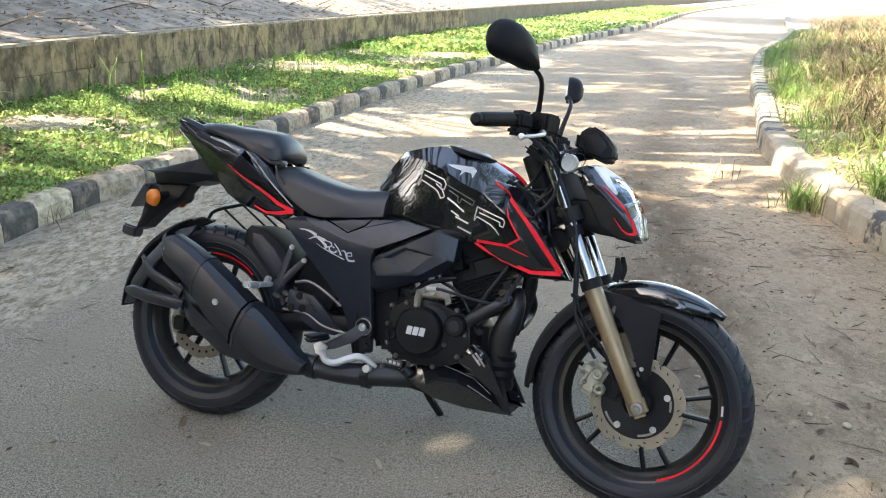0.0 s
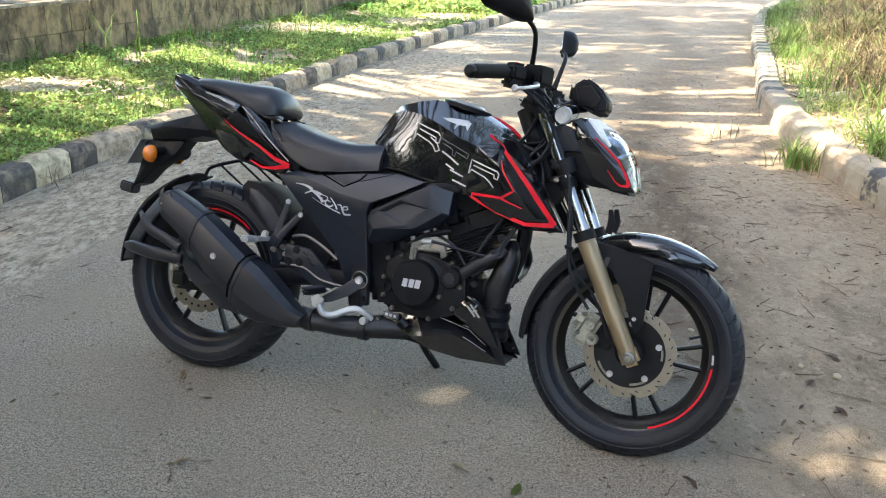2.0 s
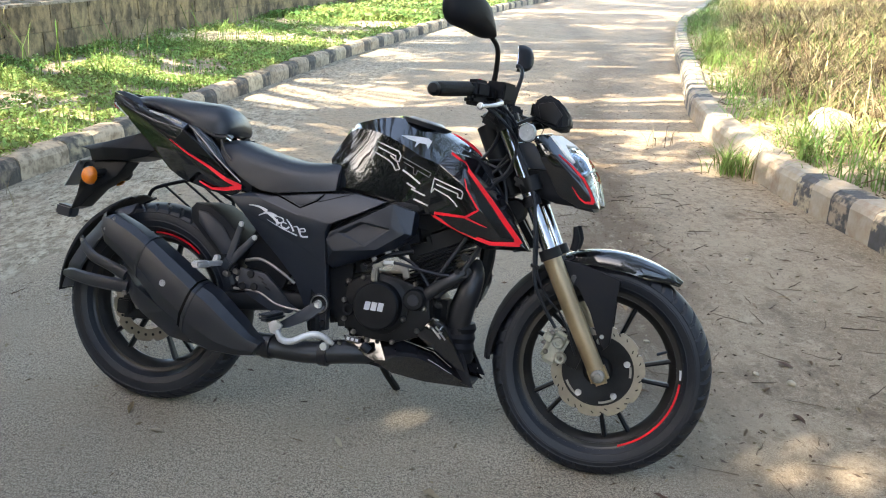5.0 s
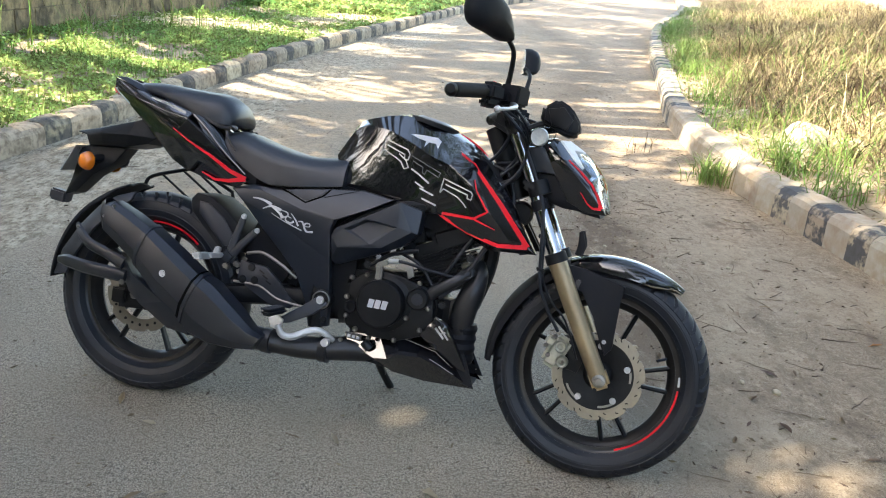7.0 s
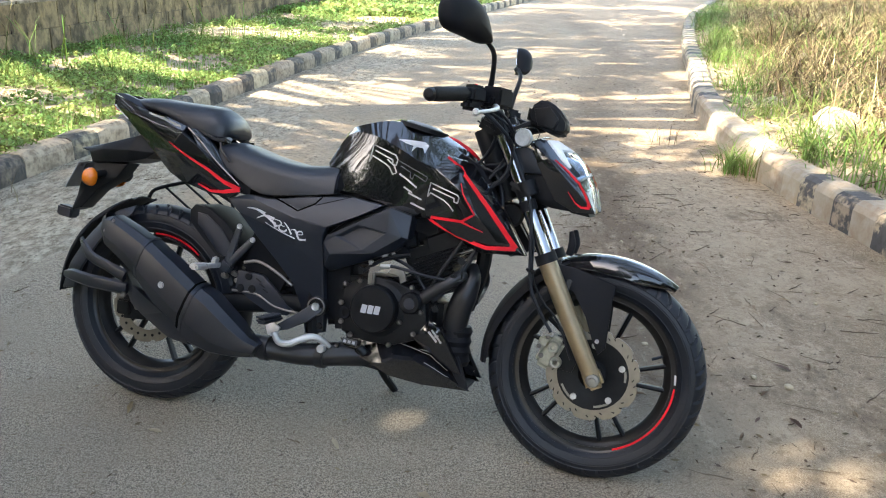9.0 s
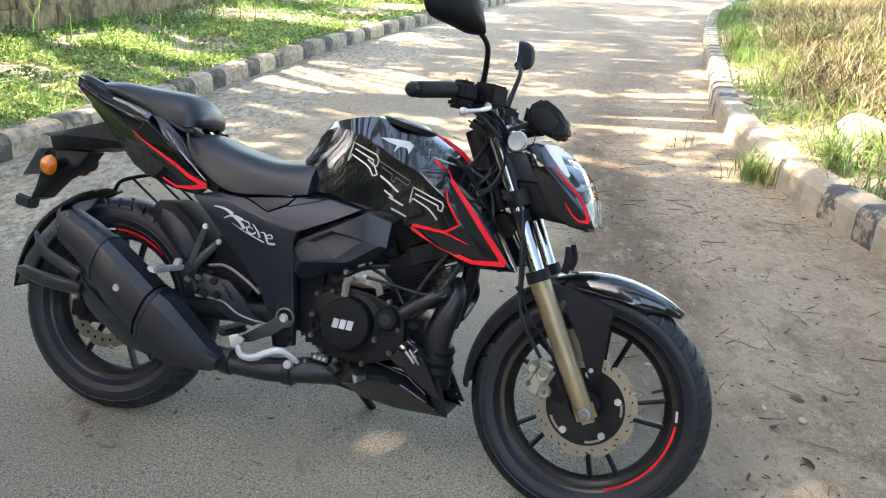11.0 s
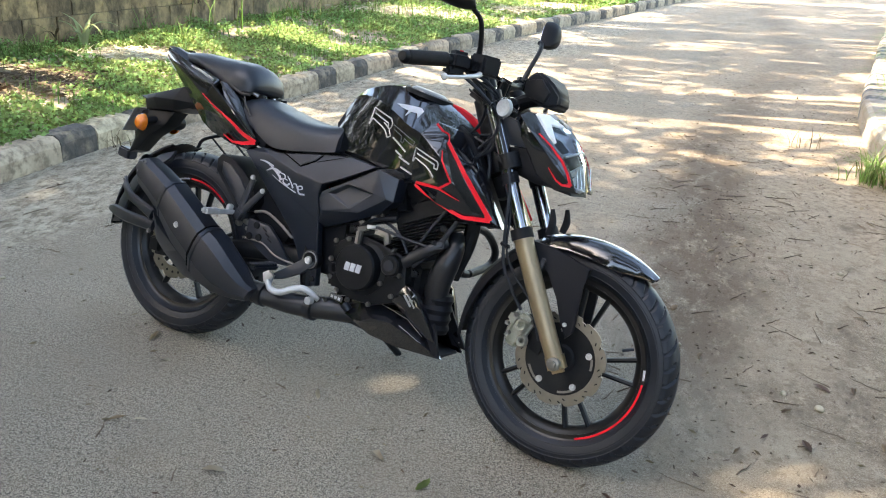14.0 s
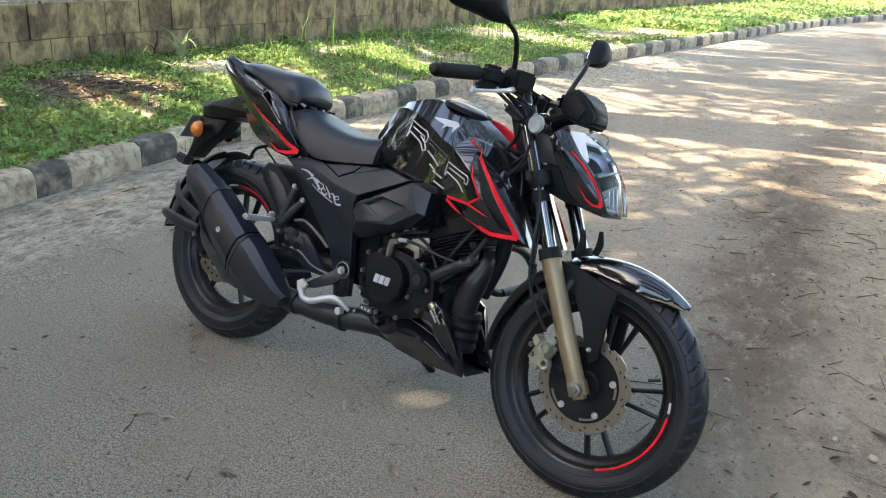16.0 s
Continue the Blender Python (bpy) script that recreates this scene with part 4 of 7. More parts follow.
def slab(outline, depth, bevel=0.003, push=None):
    """A panel: the outline (x, y, z) is its outer face, depth goes towards the middle of the bike (or along push)."""
    d = Vector(push) if push else Vector((0, depth if outline[0][1] < 0 else -depth, 0))
    bm = bmesh.new()
    a = [bm.verts.new(p) for p in outline]
    b = [bm.verts.new(Vector(p) + d) for p in outline]
    f = bm.faces.new(a)
    bm.faces.new(b[::-1])
    bridge(bm, a, b)
    if bevel:
        bmesh.ops.bevel(bm, geom=list(f.edges), offset=bevel, segments=2, affect="EDGES", profile=0.6)
    return bm


def block(centre, size, rot=(0, 0, 0), bevel=0.004, seg=2):
    bm = bmesh.new()
    bmesh.ops.create_cube(bm, size=1)
    bmesh.ops.scale(bm, vec=size, verts=bm.verts)
    if bevel:
        bmesh.ops.bevel(bm, geom=bm.edges[:], offset=bevel, segments=seg, affect="EDGES")
    bmesh.ops.transform(bm, matrix=pose(*centre, *rot), verts=bm.verts)
    return bm


def merge(*bms):
    out_bm = bms[0]
    for b in bms[1:]:
        me = bpy.data.meshes.new("tmp")
        b.to_mesh(me)
        b.free()
        out_bm.from_mesh(me)
        bpy.data.meshes.remove(me)
    return out_bm


def flipped(bm):
    b = bm.copy()
    bmesh.ops.scale(b, vec=(1, -1, 1), verts=b.verts)
    bmesh.ops.reverse_faces(b, faces=b.faces)
    return b


def pair(name, bm, mat, parent=None, label="", smooth=0.6):
    """One part on each side of the bike."""
    o = flipped(bm)
    a = part(name, bm, mat, parent or bike, label, smooth)
    b = part(name, o, mat, parent or bike, label, smooth)
    return a, b


def ribbon(pts, width, thick=0.0012, taper=(1, 1), side=-1, k=1):
    """A thin decal strip lying on a side surface, facing outwards (side -1: the right)."""
    p = spline(pts, k) if k > 1 else [Vector(q) for q in pts]
    bm = bmesh.new()
    rows = []
    m = len(p)
    for i, c in enumerate(p):
        d = p[min(i + 1, m - 1)] - p[max(i - 1, 0)]
        d.y = 0
        d.normalize()
        nrm = Vector((-d.z, 0, d.x))
        w = width * (taper[0] + (taper[1] - taper[0]) * i / max(m - 1, 1)) / 2
        o = Vector((0, side * thick, 0))
        rows.append([bm.verts.new(c + nrm * w), bm.verts.new(c + nrm * w + o), bm.verts.new(c - nrm * w + o), bm.verts.new(c - nrm * w)])
    for a, b in zip(rows, rows[1:]):
        bridge(bm, a, b)
    bm.faces.new(rows[0])
    bm.faces.new(rows[-1][::-1])
    return bm


def bolt(centre, r, parent, mat=None, h=0.006, side=-1):
    c = Vector(centre)
    return part("bolt", lathe([(0, side * h), (r * 0.55, side * h), (r * 0.6, side * h * 0.6), (r * 0.9, side * h * 0.9), (r, side * h * 0.4), (r, 0), (0, 0)], c, 12), mat or M_ALLOY, parent)


# ------------------------------------------------ wheels
def tyre_mesh(c, R, w, rim, n, grooves):
    """A road tyre: moulded sidewall ridges and slanting grooves cut into a round tread."""
    wall = [(rim, 0.66), (rim + 0.006, 0.80), (rim + 0.011, 0.90), (rim + 0.0125, 0.885), (rim + 0.018, 0.94), (rim + 0.030, 1.0), (rim + 0.032, 0.985), (rim + 0.45 * (R - rim), 1.0), (R - 0.032, 0.955), (R - 0.030, 0.975)]
    tread = [(R - 0.020 * abs(v) ** 2.4, v * 0.90) for v in (1, 0.90, 0.80, 0.70, 0.60, 0.50, 0.40, 0.30, 0.20, 0.10)]
    half = wall + tread
    prof = [(r, -y * w, len(wall) <= k, y) for k, (r, y) in enumerate(half)] + [(r, y * w, len(wall) <= k, -y) for k, (r, y) in reversed(list(enumerate(half)))]
    bm = bmesh.new()
    rings = []
    for i in range(n):
        a = 2 * math.pi * i / n
        ring = []
        for r, y, on_tread, v in prof:
            if on_tread:
                s = abs(v)
                turn = i / n * grooves + (0.5 if v < 0 else 0.0) + 1.1 * s
                ph, long_one = turn % 1.0, int(turn) % 2
                if ph < 0.18 and (0.18 if long_one else 0.45) < s < 0.95:
                    r -= 0.0075
            ring.append(bm.verts.new(Vector(c) + Vector((r * math.cos(a), y, r * math.sin(a)))))
        rings.append(ring)
    for i in range(n):
        bridge(bm, rings[i], rings[(i + 1) % n], False)
    return bm


def arc_strip(c, r0, r1, y, a0, a1, thick=0.0015, n=20):
    bm = bmesh.new()
    rows = []
    for i in range(n + 1):
        a = radians(a0 + (a1 - a0) * i / n)
        u = Vector((math.cos(a), 0, math.sin(a)))
        o = Vector(c)
        rows.append([bm.verts.new(o + u * r0 + Vector((0, y, 0))), bm.verts.new(o + u * r0 + Vector((0, y - thick, 0))),
                     bm.verts.new(o + u * r1 + Vector((0, y - thick, 0))), bm.verts.new(o + u * r1 + Vector((0, y, 0)))])
    for a, b in zip(rows, rows[1:]):
        bridge(bm, a, b)
    bm.faces.new(rows[0])
    bm.faces.new(rows[-1][::-1])
    return bm


def wheel(name, c, R, w, hub_r, hub_w, twist, stripe, label):
    rim = 0.222
    top = part(name, lathe([(0.226, -w * 0.70), (0.229, -w * 0.64), (0.221, -w * 0.58), (0.207, -w * 0.55), (0.200, -w * 0.40), (0.193, -w * 0.30), (0.186, 0.0),
                            (0.193, w * 0.30), (0.200, w * 0.40), (0.207, w * 0.55), (0.221, w * 0.58), (0.229, w * 0.64), (0.226, w * 0.70),
                            (0.212, w * 0.5), (0.205, 0.0), (0.212, -w * 0.5)], c, 72, True), M_RIM, bike, label)
    part("tyre", tyre_mesh(c, R, w, rim, 504, 44), M_RUBBER, top, "dusty black grooved road tyre", 0.45)
    part("hub", lathe([(0, -hub_w), (hub_r * 0.7, -hub_w), (hub_r, -hub_w * 0.8), (hub_r, hub_w * 0.8), (hub_r * 0.7, hub_w), (0, hub_w)], c, 32), M_ENGINE, top)
    for i in range(5):
        for s in (-1, 1):
            a0 = radians(twist + 72 * i - 13 + s * 10)
            a1 = radians(twist + 72 * i + 2 + s * 10)
            p = Vector(c) + Vector((math.cos(a0), 0, math.sin(a0))) * (hub_r * 0.85)
            q = Vector(c) + Vector((math.cos(a1), 0, math.sin(a1))) * 0.197
            part("spoke", tube([p, (p + q) / 2, q], [0.0105, 0.0068, 0.0078], 8, 3, 1.7), M_ENGINE, top)
    # thin grey rings stand in for the highlights along the black rim's edges
    part("rim_edge", arc_strip(c, 0.2235, 0.2265, -w * 0.67, 0, 360, 0.001, 72), M_STEEL, top)
    part("rim_step", arc_strip(c, 0.2060, 0.2078, -w * 0.57, 0, 360, 0.001, 72), M_PIPE, top)
    for a0, a1, mat_ in stripe:
        part("rim_stripe", arc_strip(c, 0.2135, 0.2188, -w * 0.60, a0, a1), mat_, top)
    return top


RC, FC = (0.0, 0.0, 0.305), (1.362, 0.0, 0.296)
rear_wheel = wheel("rear_wheel", RC, 0.308, 0.060, 0.055, 0.070, -62, [(50, 94, M_RED), (96, 108, M_WHITE_D)], "black alloy rear wheel with red rim stripe")
front_wheel = wheel("front_wheel", FC, 0.297, 0.044, 0.046, 0.050, 1, [(-70, -3, M_RED), (0, 7, M_WHITE_D)], "black alloy front wheel with red rim stripe")
part("valve", tube([(FC[0] + 0.175, -0.02, FC[2] + 0.07), (FC[0] + 0.150, -0.034, FC[2] + 0.062)], 0.004, 8), M_RUBBER, front_wheel)


def petal_disc(c, r_in, r_out, y, waves, n=160):
    bm = bmesh.new()
    rows = []
    for i in range(n):
        a = 2 * math.pi * i / n
        ph = (a * waves / (2 * math.pi)) % 1.0
        r = r_out + (0.0030 if ph < 0.80 else -0.0040) + 0.0012 * math.sin(2 * math.pi * ph)
        u = Vector((math.cos(a), 0, math.sin(a)))
        o = Vector(c)
        rows.append([bm.verts.new(o + u * rr + Vector((0, yy, 0))) for rr, yy in ((r_in, y), (r, y), (r, y - 0.005), (r_in, y - 0.005))])
    for i in range(n):
        bridge(bm, rows[i], rows[(i + 1) % n])
    return bm


front_disc = part("front_brake_disc", petal_disc(FC, 0.096, 0.1215, -0.052, 10), M_DISC, bike, "steel petal brake disc on black carrier")
for i in range(30):
    a = radians(12 * i + (5 if i % 3 else 0))
    rr = 0.114 if i % 3 else 0.107
    part("vent_slot", block((FC[0] + rr * math.cos(a), -0.0578, FC[2] + rr * math.sin(a)), (0.008, 0.0016, 0.0028), (0, -math.degrees(a) - 50, 0), 0), M_ENGINE, front_disc)
part("carrier", lathe([(0.040, -0.050), (0.070, -0.056), (0.099, -0.057), (0.099, -0.050), (0.060, -0.046)], FC, 40, True), M_ENGINE, front_disc, "black disc carrier")
for a in (20, 92, 164, 236, 308):
    bolt((FC[0] + 0.080 * math.cos(radians(a)), -0.056, FC[2] + 0.080 * math.sin(radians(a))), 0.009, front_disc)
for a0, a1 in ((205, 240), (278, 305), (-5, 15)):
    part("carrier_window", arc_strip(FC, 0.084, 0.090, -0.0576, a0, a1, 0.001, 8), M_STEEL, front_disc)
rear_disc = part("rear_brake_disc", petal_disc(RC, 0.080, 0.116, -0.070, 10), M_DISC, bike, "steel rear brake disc")
for i in range(24):
    a = radians(15 * i)
    part("vent_slot", lathe([(0, -0.0012), (0.0045, -0.0012), (0.0045, 0)], (0.098 * math.cos(a) + RC[0], -0.0752, RC[2] + 0.098 * math.sin(a)), 8), M_ENGINE, rear_disc)

# ------------------------------------------------ front fork, axle, brake
FORK_Y = 0.098
for s in (-1, 1):
    y = s * FORK_Y
    leg = part("fork_leg", tube([(1.209, y, 0.592), (1.226, y, 0.560), (1.300, y, 0.417), (1.366, y * 0.97, 0.292)], [0.0255, 0.0255, 0.0245, 0.0230], 20, 6), M_GOLD, bike, "gold anodised lower fork leg")
    part("dust_seal", tube([(1.201, y, 0.610), (1.213, y, 0.585)], [0.029, 0.030], 20), M_MATTE, leg, "black fork dust seal")
    part("stanchion", tube([(1.035, y, 0.955), (1.207, y, 0.600)], 0.0195, 20), M_CHROME, leg, "chrome fork stanchion")
    part("fork_cap", tube([(1.028, y, 0.970), (1.036, y, 0.953)], 0.022, 20), M_ENGINE, leg)
    part("axle_lug", block((1.366, y * 0.97, 0.294), (0.050, 0.036, 0.056), (0, -27, 0), 0.010, 3), M_GOLD, leg)
    axle_c = Vector((1.366, y * 1.17, 0.292))
    part("axle_nut", lathe([(0, s * 0.012), (0.009, s * 0.012), (0.010, s * 0.006), (0.017, s * 0.005), (0.019, 0), (0.019, -s * 0.012)], axle_c, 12), M_STEEL, leg, "steel axle nut")
    part("reflector_tab", block((1.268, s * 0.080, 0.520), (0.014, 0.006, 0.058), (0, 16, 0), 0.003), M_GREY_D, leg)
part("lower_yoke", merge(block((1.118, 0, 0.775), (0.060, 0.250, 0.030), (0, 26, 0), 0.010), tube([(1.125, -0.098, 0.793), (1.142, -0.098, 0.757)], 0.030, 18), tube([(1.125, 0.098, 0.793), (1.142, 0.098, 0.757)], 0.030, 18)), M_ENGINE, bike, "black lower fork yoke")
part("upper_yoke", merge(block((1.022, 0, 0.925), (0.085, 0.245, 0.024), (0, 26, 0), 0.010), tube([(1.042, -0.098, 0.945), (1.055, -0.098, 0.915)], 0.028, 18), tube([(1.042, 0.098, 0.945), (1.055, 0.098, 0.915)], 0.028, 18)), M_ENGINE, bike, "black upper fork yoke")
part("steering_head", tube([(0.985, 0, 0.930), (1.075, 0, 0.740)], 0.034, 20), M_ENGINE, bike)
part("fork_clamp_ring", tube([(1.138, -FORK_Y, 0.744), (1.150, -FORK_Y, 0.719)], 0.0235, 18), M_MATTE, bike)
part("fork_clamp_ring", tube([(1.138, FORK_Y, 0.744), (1.150, FORK_Y, 0.719)], 0.0235, 18), M_MATTE, bike)

caliper = part("front_caliper", merge(block((1.243, -0.070, 0.345), (0.052, 0.046, 0.095), (0, 24, 0), 0.012, 3), block((1.226, -0.078, 0.372), (0.032, 0.030, 0.032), (0, 24, 0), 0.008, 3)), M_CALIPER, bike, "pale silver front brake caliper")
for cx, cz in ((1.253, 0.362), (1.262, 0.322)):
    part("piston_cap", lathe([(0.006, -0.004), (0.008, -0.008), (0.013, -0.009), (0.016, -0.004), (0.017, 0), (0.017, 0.006)], (cx, -0.093, cz), 20), M_CALIPER, caliper)
for cx, cz in ((1.222, 0.335), (1.236, 0.388), (1.214, 0.360)):
    bolt((cx, -0.094, cz), 0.007, caliper, M_STEEL)
part("caliper_bracket", slab([(1.250, -0.066, 0.390), (1.292, -0.066, 0.395), (1.318, -0.066, 0.330), (1.305, -0.066, 0.292), (1.275, -0.066, 0.300)], 0.012, 0.003), M_ENGINE, caliper)
part("brake_hose", tube([(1.240, -0.085, 0.400), (1.205, -0.100, 0.455), (1.175, -0.112, 0.520), (1.165, -0.118, 0.620), (1.150, -0.120, 0.740), (1.085, -0.120, 0.880), (1.045, -0.140, 0.975)], 0.0048, 8), M_RUBBER, bike)
part("sensor_cable", tube([(1.300, -0.072, 0.330), (1.255, -0.080, 0.430), (1.210, -0.090, 0.480), (1.178, -0.108, 0.545), (1.170, -0.112, 0.640), (1.155, -0.112, 0.745)], 0.0032, 8), M_RUBBER, bike)
part("hose_clip", block((1.172, -0.112, 0.560), (0.026, 0.016, 0.012), (0, 20, 0), 0.003), M_MATTE, bike)
part("hose_clip", block((1.160, -0.114, 0.650), (0.014, 0.014, 0.014), (0, 20, 0), 0.003), M_MATTE, bike)


# front mudguard: an arched shell over the tyre with side stays
def arch_shell(c, r0, a0, a1, half, drop, n=26, thick=0.003, tip=0.35, tail=0.8):
    rows = []
    cols = [(-1.0, drop), (-0.92, drop * 0.45), (-0.72, 0.006), (-0.35, -0.002), (0, -0.004), (0.35, -0.002), (0.72, 0.006), (0.92, drop * 0.45), (1.0, drop)]
    for i in range(n + 1):
        s = i / n
        a = radians(a0 + (a1 - a0) * s)
        w = half * min(1.0, tip + (1 - tip) * min(1, s / 0.35)) * (1 - (1 - tail) * max(0, (s - 0.5) / 0.5))
        fade = min(1.0, 0.25 + s * 3.0) * (1 - 0.45 * max(0, (s - 0.6) / 0.4))
        rows.append([Vector(c) + Vector((math.cos(a), 0, math.sin(a))) * (r0 - d * (fade if abs(k) > 0.9 else 1)) + Vector((0, k * w, 0)) for k, d in cols])
    outer = rows
    bm = bmesh.new()
    va = [[bm.verts.new(p) for p in r] for r in outer]
    vb = [[bm.verts.new(p + (Vector(c) - Vector((p.x, c[1], p.z))).normalized() * thick) for p in r] for r in outer]
    for v, flip in ((va, 0), (vb, 1)):
        for a, b in zip(v, v[1:]):
            bridge(bm, a, b, False)
    for v, w in ((va[0], vb[0]), (va[-1], vb[-1])):
        for i in range(len(v) - 1):
            bm.faces.new((v[i], v[i + 1], w[i + 1], w[i]))
    for k in (0, -1):
        for i in range(n):
            bm.faces.new((va[i][k], va[i + 1][k], vb[i + 1][k], vb[i][k]))
    return bm


guard = part("front_mudguard", arch_shell(FC, 0.323, 53, 112, 0.066, 0.044, 26), M_GLOSS, bike, "glossy black front mudguard")
part("rear_flap", arch_shell(FC, 0.318, 108, 183, 0.058, 0.030, 22, 0.003, 0.9, 0.75), M_MATTE, guard, "matte black mudguard extension")
pair("guard_stay", slab([(1.225, -0.071, 0.585), (1.290, -0.073, 0.578), (1.345, -0.074, 0.562), (1.400, -0.072, 0.545), (1.388, -0.076, 0.505), (1.390, -0.080, 0.450), (1.388, -0.080, 0.375), (1.370, -0.080, 0.355), (1.352, -0.080, 0.390), (1.330, -0.078, 0.455), (1.292, -0.076, 0.515), (1.245, -0.074, 0.545)], 0.012, 0.004), M_MATTE, guard, "black mudguard side stay")
bolt((1.364, -0.081, 0.392), 0.006, guard)
bolt((1.230, -0.088, 0.555), 0.006, guard)
pair("fork_guide", tube([(1.262, -0.052, 0.610), (1.268, -0.056, 0.640), (1.262, -0.058, 0.675)], [0.010, 0.011, 0.006], 8, 4, 0.6), M_MATTE, guard)
# ------------------------------------------------ tank
def facets(pts, faces, depth, bevel=0.0025, push=None):
    """A moulded panel of flat facets with rounded creases; its depth goes towards the middle of the bike."""
    bm = bmesh.new()
    vs = {k: bm.verts.new(p) for k, p in pts.items()}
    front = [bm.faces.new([vs[k] for k in f.split()]) for f in faces]
    for v in list(bm.verts):
        if not v.link_faces:
            bm.verts.remove(v)
    sharp = bm.edges[:]
    rim = [e for e in sharp if len(e.link_faces) == 1]
    d = Vector(push) if push else Vector((0, depth, 0))
    twin = {v: bm.verts.new(v.co + d) for v in bm.verts[:]}
    for f in front:
        bm.faces.new([twin[v] for v in reversed(f.verts)])
    for e in rim:
        a, b = e.verts
        bm.faces.new((a, b, twin[b], twin[a]))
    bmesh.ops.recalc_face_normals(bm, faces=bm.faces)
    if bevel:
        bmesh.ops.bevel(bm, geom=sharp, offset=bevel, segments=2, affect="EDGES", profile=0.5, clamp_overlap=True)
    return bm


def lay_on(bm, pts, out_by=0.0015):
    """Points (x, z) carried sideways onto the near face of a mesh."""
    tree_ = BVHTree.FromBMesh(bm)
    res = []
    for x, z in pts:
        hit = tree_.ray_cast(Vector((x, -1, z)), Vector((0, 1, 0)))[0]
        if hit is None:
            hit = tree_.find_nearest(Vector((x, -0.16, z)))[0]
        res.append((x, hit.y - out_by, z))
    return res


def fine(pts, n=6):
    """More points along a line of (x, z) pairs."""
    res = []
    for (a, b), (c, d) in zip(pts, pts[1:]):
        res += [(a + (c - a) * k / n, b + (d - b) * k / n) for k in range(n)]
    return res + [pts[-1]]


def skin(rows, k=4, closed_bottom=True):
    """A symmetric shell from half rows (from the top middle outwards), smoothed along its length."""
    cols = list(zip(*rows))
    fine = [spline(c, k) for c in cols]
    bm = bmesh.new()
    right = [[bm.verts.new(p) for p in r] for r in zip(*fine)]
    left = [[r[0]] + [bm.verts.new((v.co.x, -v.co.y, v.co.z)) for v in r[1:]] for r in right]
    for side in (right, left):
        for a, b in zip(side, side[1:]):
            bridge(bm, a, b, False)
    for end in (0, -1):
        bm.faces.new(right[end] + left[end][:0:-1])
    if closed_bottom:
        for i in range(len(right) - 1):
            bm.faces.new((right[i][-1], right[i + 1][-1], left[i + 1][-1], left[i][-1]))
    return bm


tank_rows = [
    [(0.548, 0, 0.806), (0.549, -0.030, 0.804), (0.546, -0.055, 0.794), (0.562, -0.074, 0.758), (0.585, -0.086, 0.717)],
    [(0.586, 0, 0.889), (0.590, -0.030, 0.888), (0.604, -0.060, 0.879), (0.621, -0.090, 0.804), (0.659, -0.094, 0.713)],
    [(0.646, 0, 0.919), (0.650, -0.045, 0.914), (0.688, -0.093, 0.881), (0.711, -0.106, 0.790), (0.737, -0.100, 0.694)],
    [(0.729, 0, 0.938), (0.734, -0.052, 0.928), (0.769, -0.122, 0.854), (0.792, -0.124, 0.768), (0.808, -0.110, 0.675)],
    [(0.814, 0, 0.926), (0.818, -0.055, 0.910), (0.839, -0.148, 0.822), (0.855, -0.142, 0.745), (0.872, -0.120, 0.668)],
    [(0.876, 0, 0.902), (0.880, -0.058, 0.884), (0.891, -0.160, 0.805), (0.923, -0.158, 0.730), (0.942, -0.128, 0.656)],
    [(0.940, 0, 0.866), (0.944, -0.056, 0.846), (0.949, -0.160, 0.771), (0.972, -0.158, 0.711), (0.993, -0.133, 0.632)],
    [(1.000, 0, 0.822), (1.000, -0.050, 0.800), (1.005, -0.110, 0.735), (1.005, -0.115, 0.690), (1.005, -0.110, 0.640)],
]
tank_bm = skin(tank_rows, 4)
tank_on = lambda pts, o=0.0012: lay_on(tank_bm, fine(pts, 3), o)
tank_marks = []
for pts, wd, mt in (([(0.684, 0.807), (0.693, 0.855), (0.735, 0.841), (0.767, 0.831), (0.775, 0.819), (0.770, 0.803), (0.759, 0.805), (0.759, 0.817), (0.700, 0.839)], 0.0036, "silver"),
                    ([(0.684, 0.807), (0.693, 0.824), (0.736, 0.805), (0.750, 0.796), (0.762, 0.778), (0.774, 0.783), (0.765, 0.801), (0.741, 0.818)], 0.0036, "silver"),
                    ([(0.780, 0.816), (0.831, 0.796), (0.873, 0.779), (0.868, 0.767), (0.831, 0.783), (0.826, 0.770), (0.818, 0.774), (0.819, 0.788), (0.786, 0.803)], 0.0026, "grey"),
                    ([(0.784, 0.781), (0.809, 0.768), (0.841, 0.748)], 0.0046, "silver"),
                    ([(0.799, 0.747), (0.826, 0.733)], 0.0040, "silver"),
                    ([(0.814, 0.732), (0.856, 0.717)], 0.0044, "silver"),
                    ([(0.822, 0.705), (0.866, 0.691)], 0.0044, "silver")):
    tank_marks.append((tank_on(pts), wd, mt))
emb = tank_on([(0.764, 0.876), (0.798, 0.877), (0.839, 0.875), (0.852, 0.866), (0.850, 0.843), (0.840, 0.857), (0.821, 0.859), (0.813, 0.845), (0.812, 0.861), (0.788, 0.867)], 0.0016)
tank = part("fuel_tank", tank_bm, M_GLOSS, bike, "faceted glossy black fuel tank", 0.45)
for pts, wd, mt in tank_marks:
    part("tank_graphic", ribbon(pts, wd), M_SILVER if mt == "silver" else M_GREY_D, tank, "silver outlined graphic on the tank side" if mt == "silver" else "dark grey outlined graphic")
part("tank_emblem", slab(emb, 0.003, 0), M_WHITE_D, tank, "white emblem shape on the tank")
cap_at = pose(0.806, 0, 0.919, 0, 12, 0)
bm = lathe([(0, 0.012), (0.045, 0.011), (0.054, 0.006), (0.058, -0.004)], (0, 0, 0), 28)
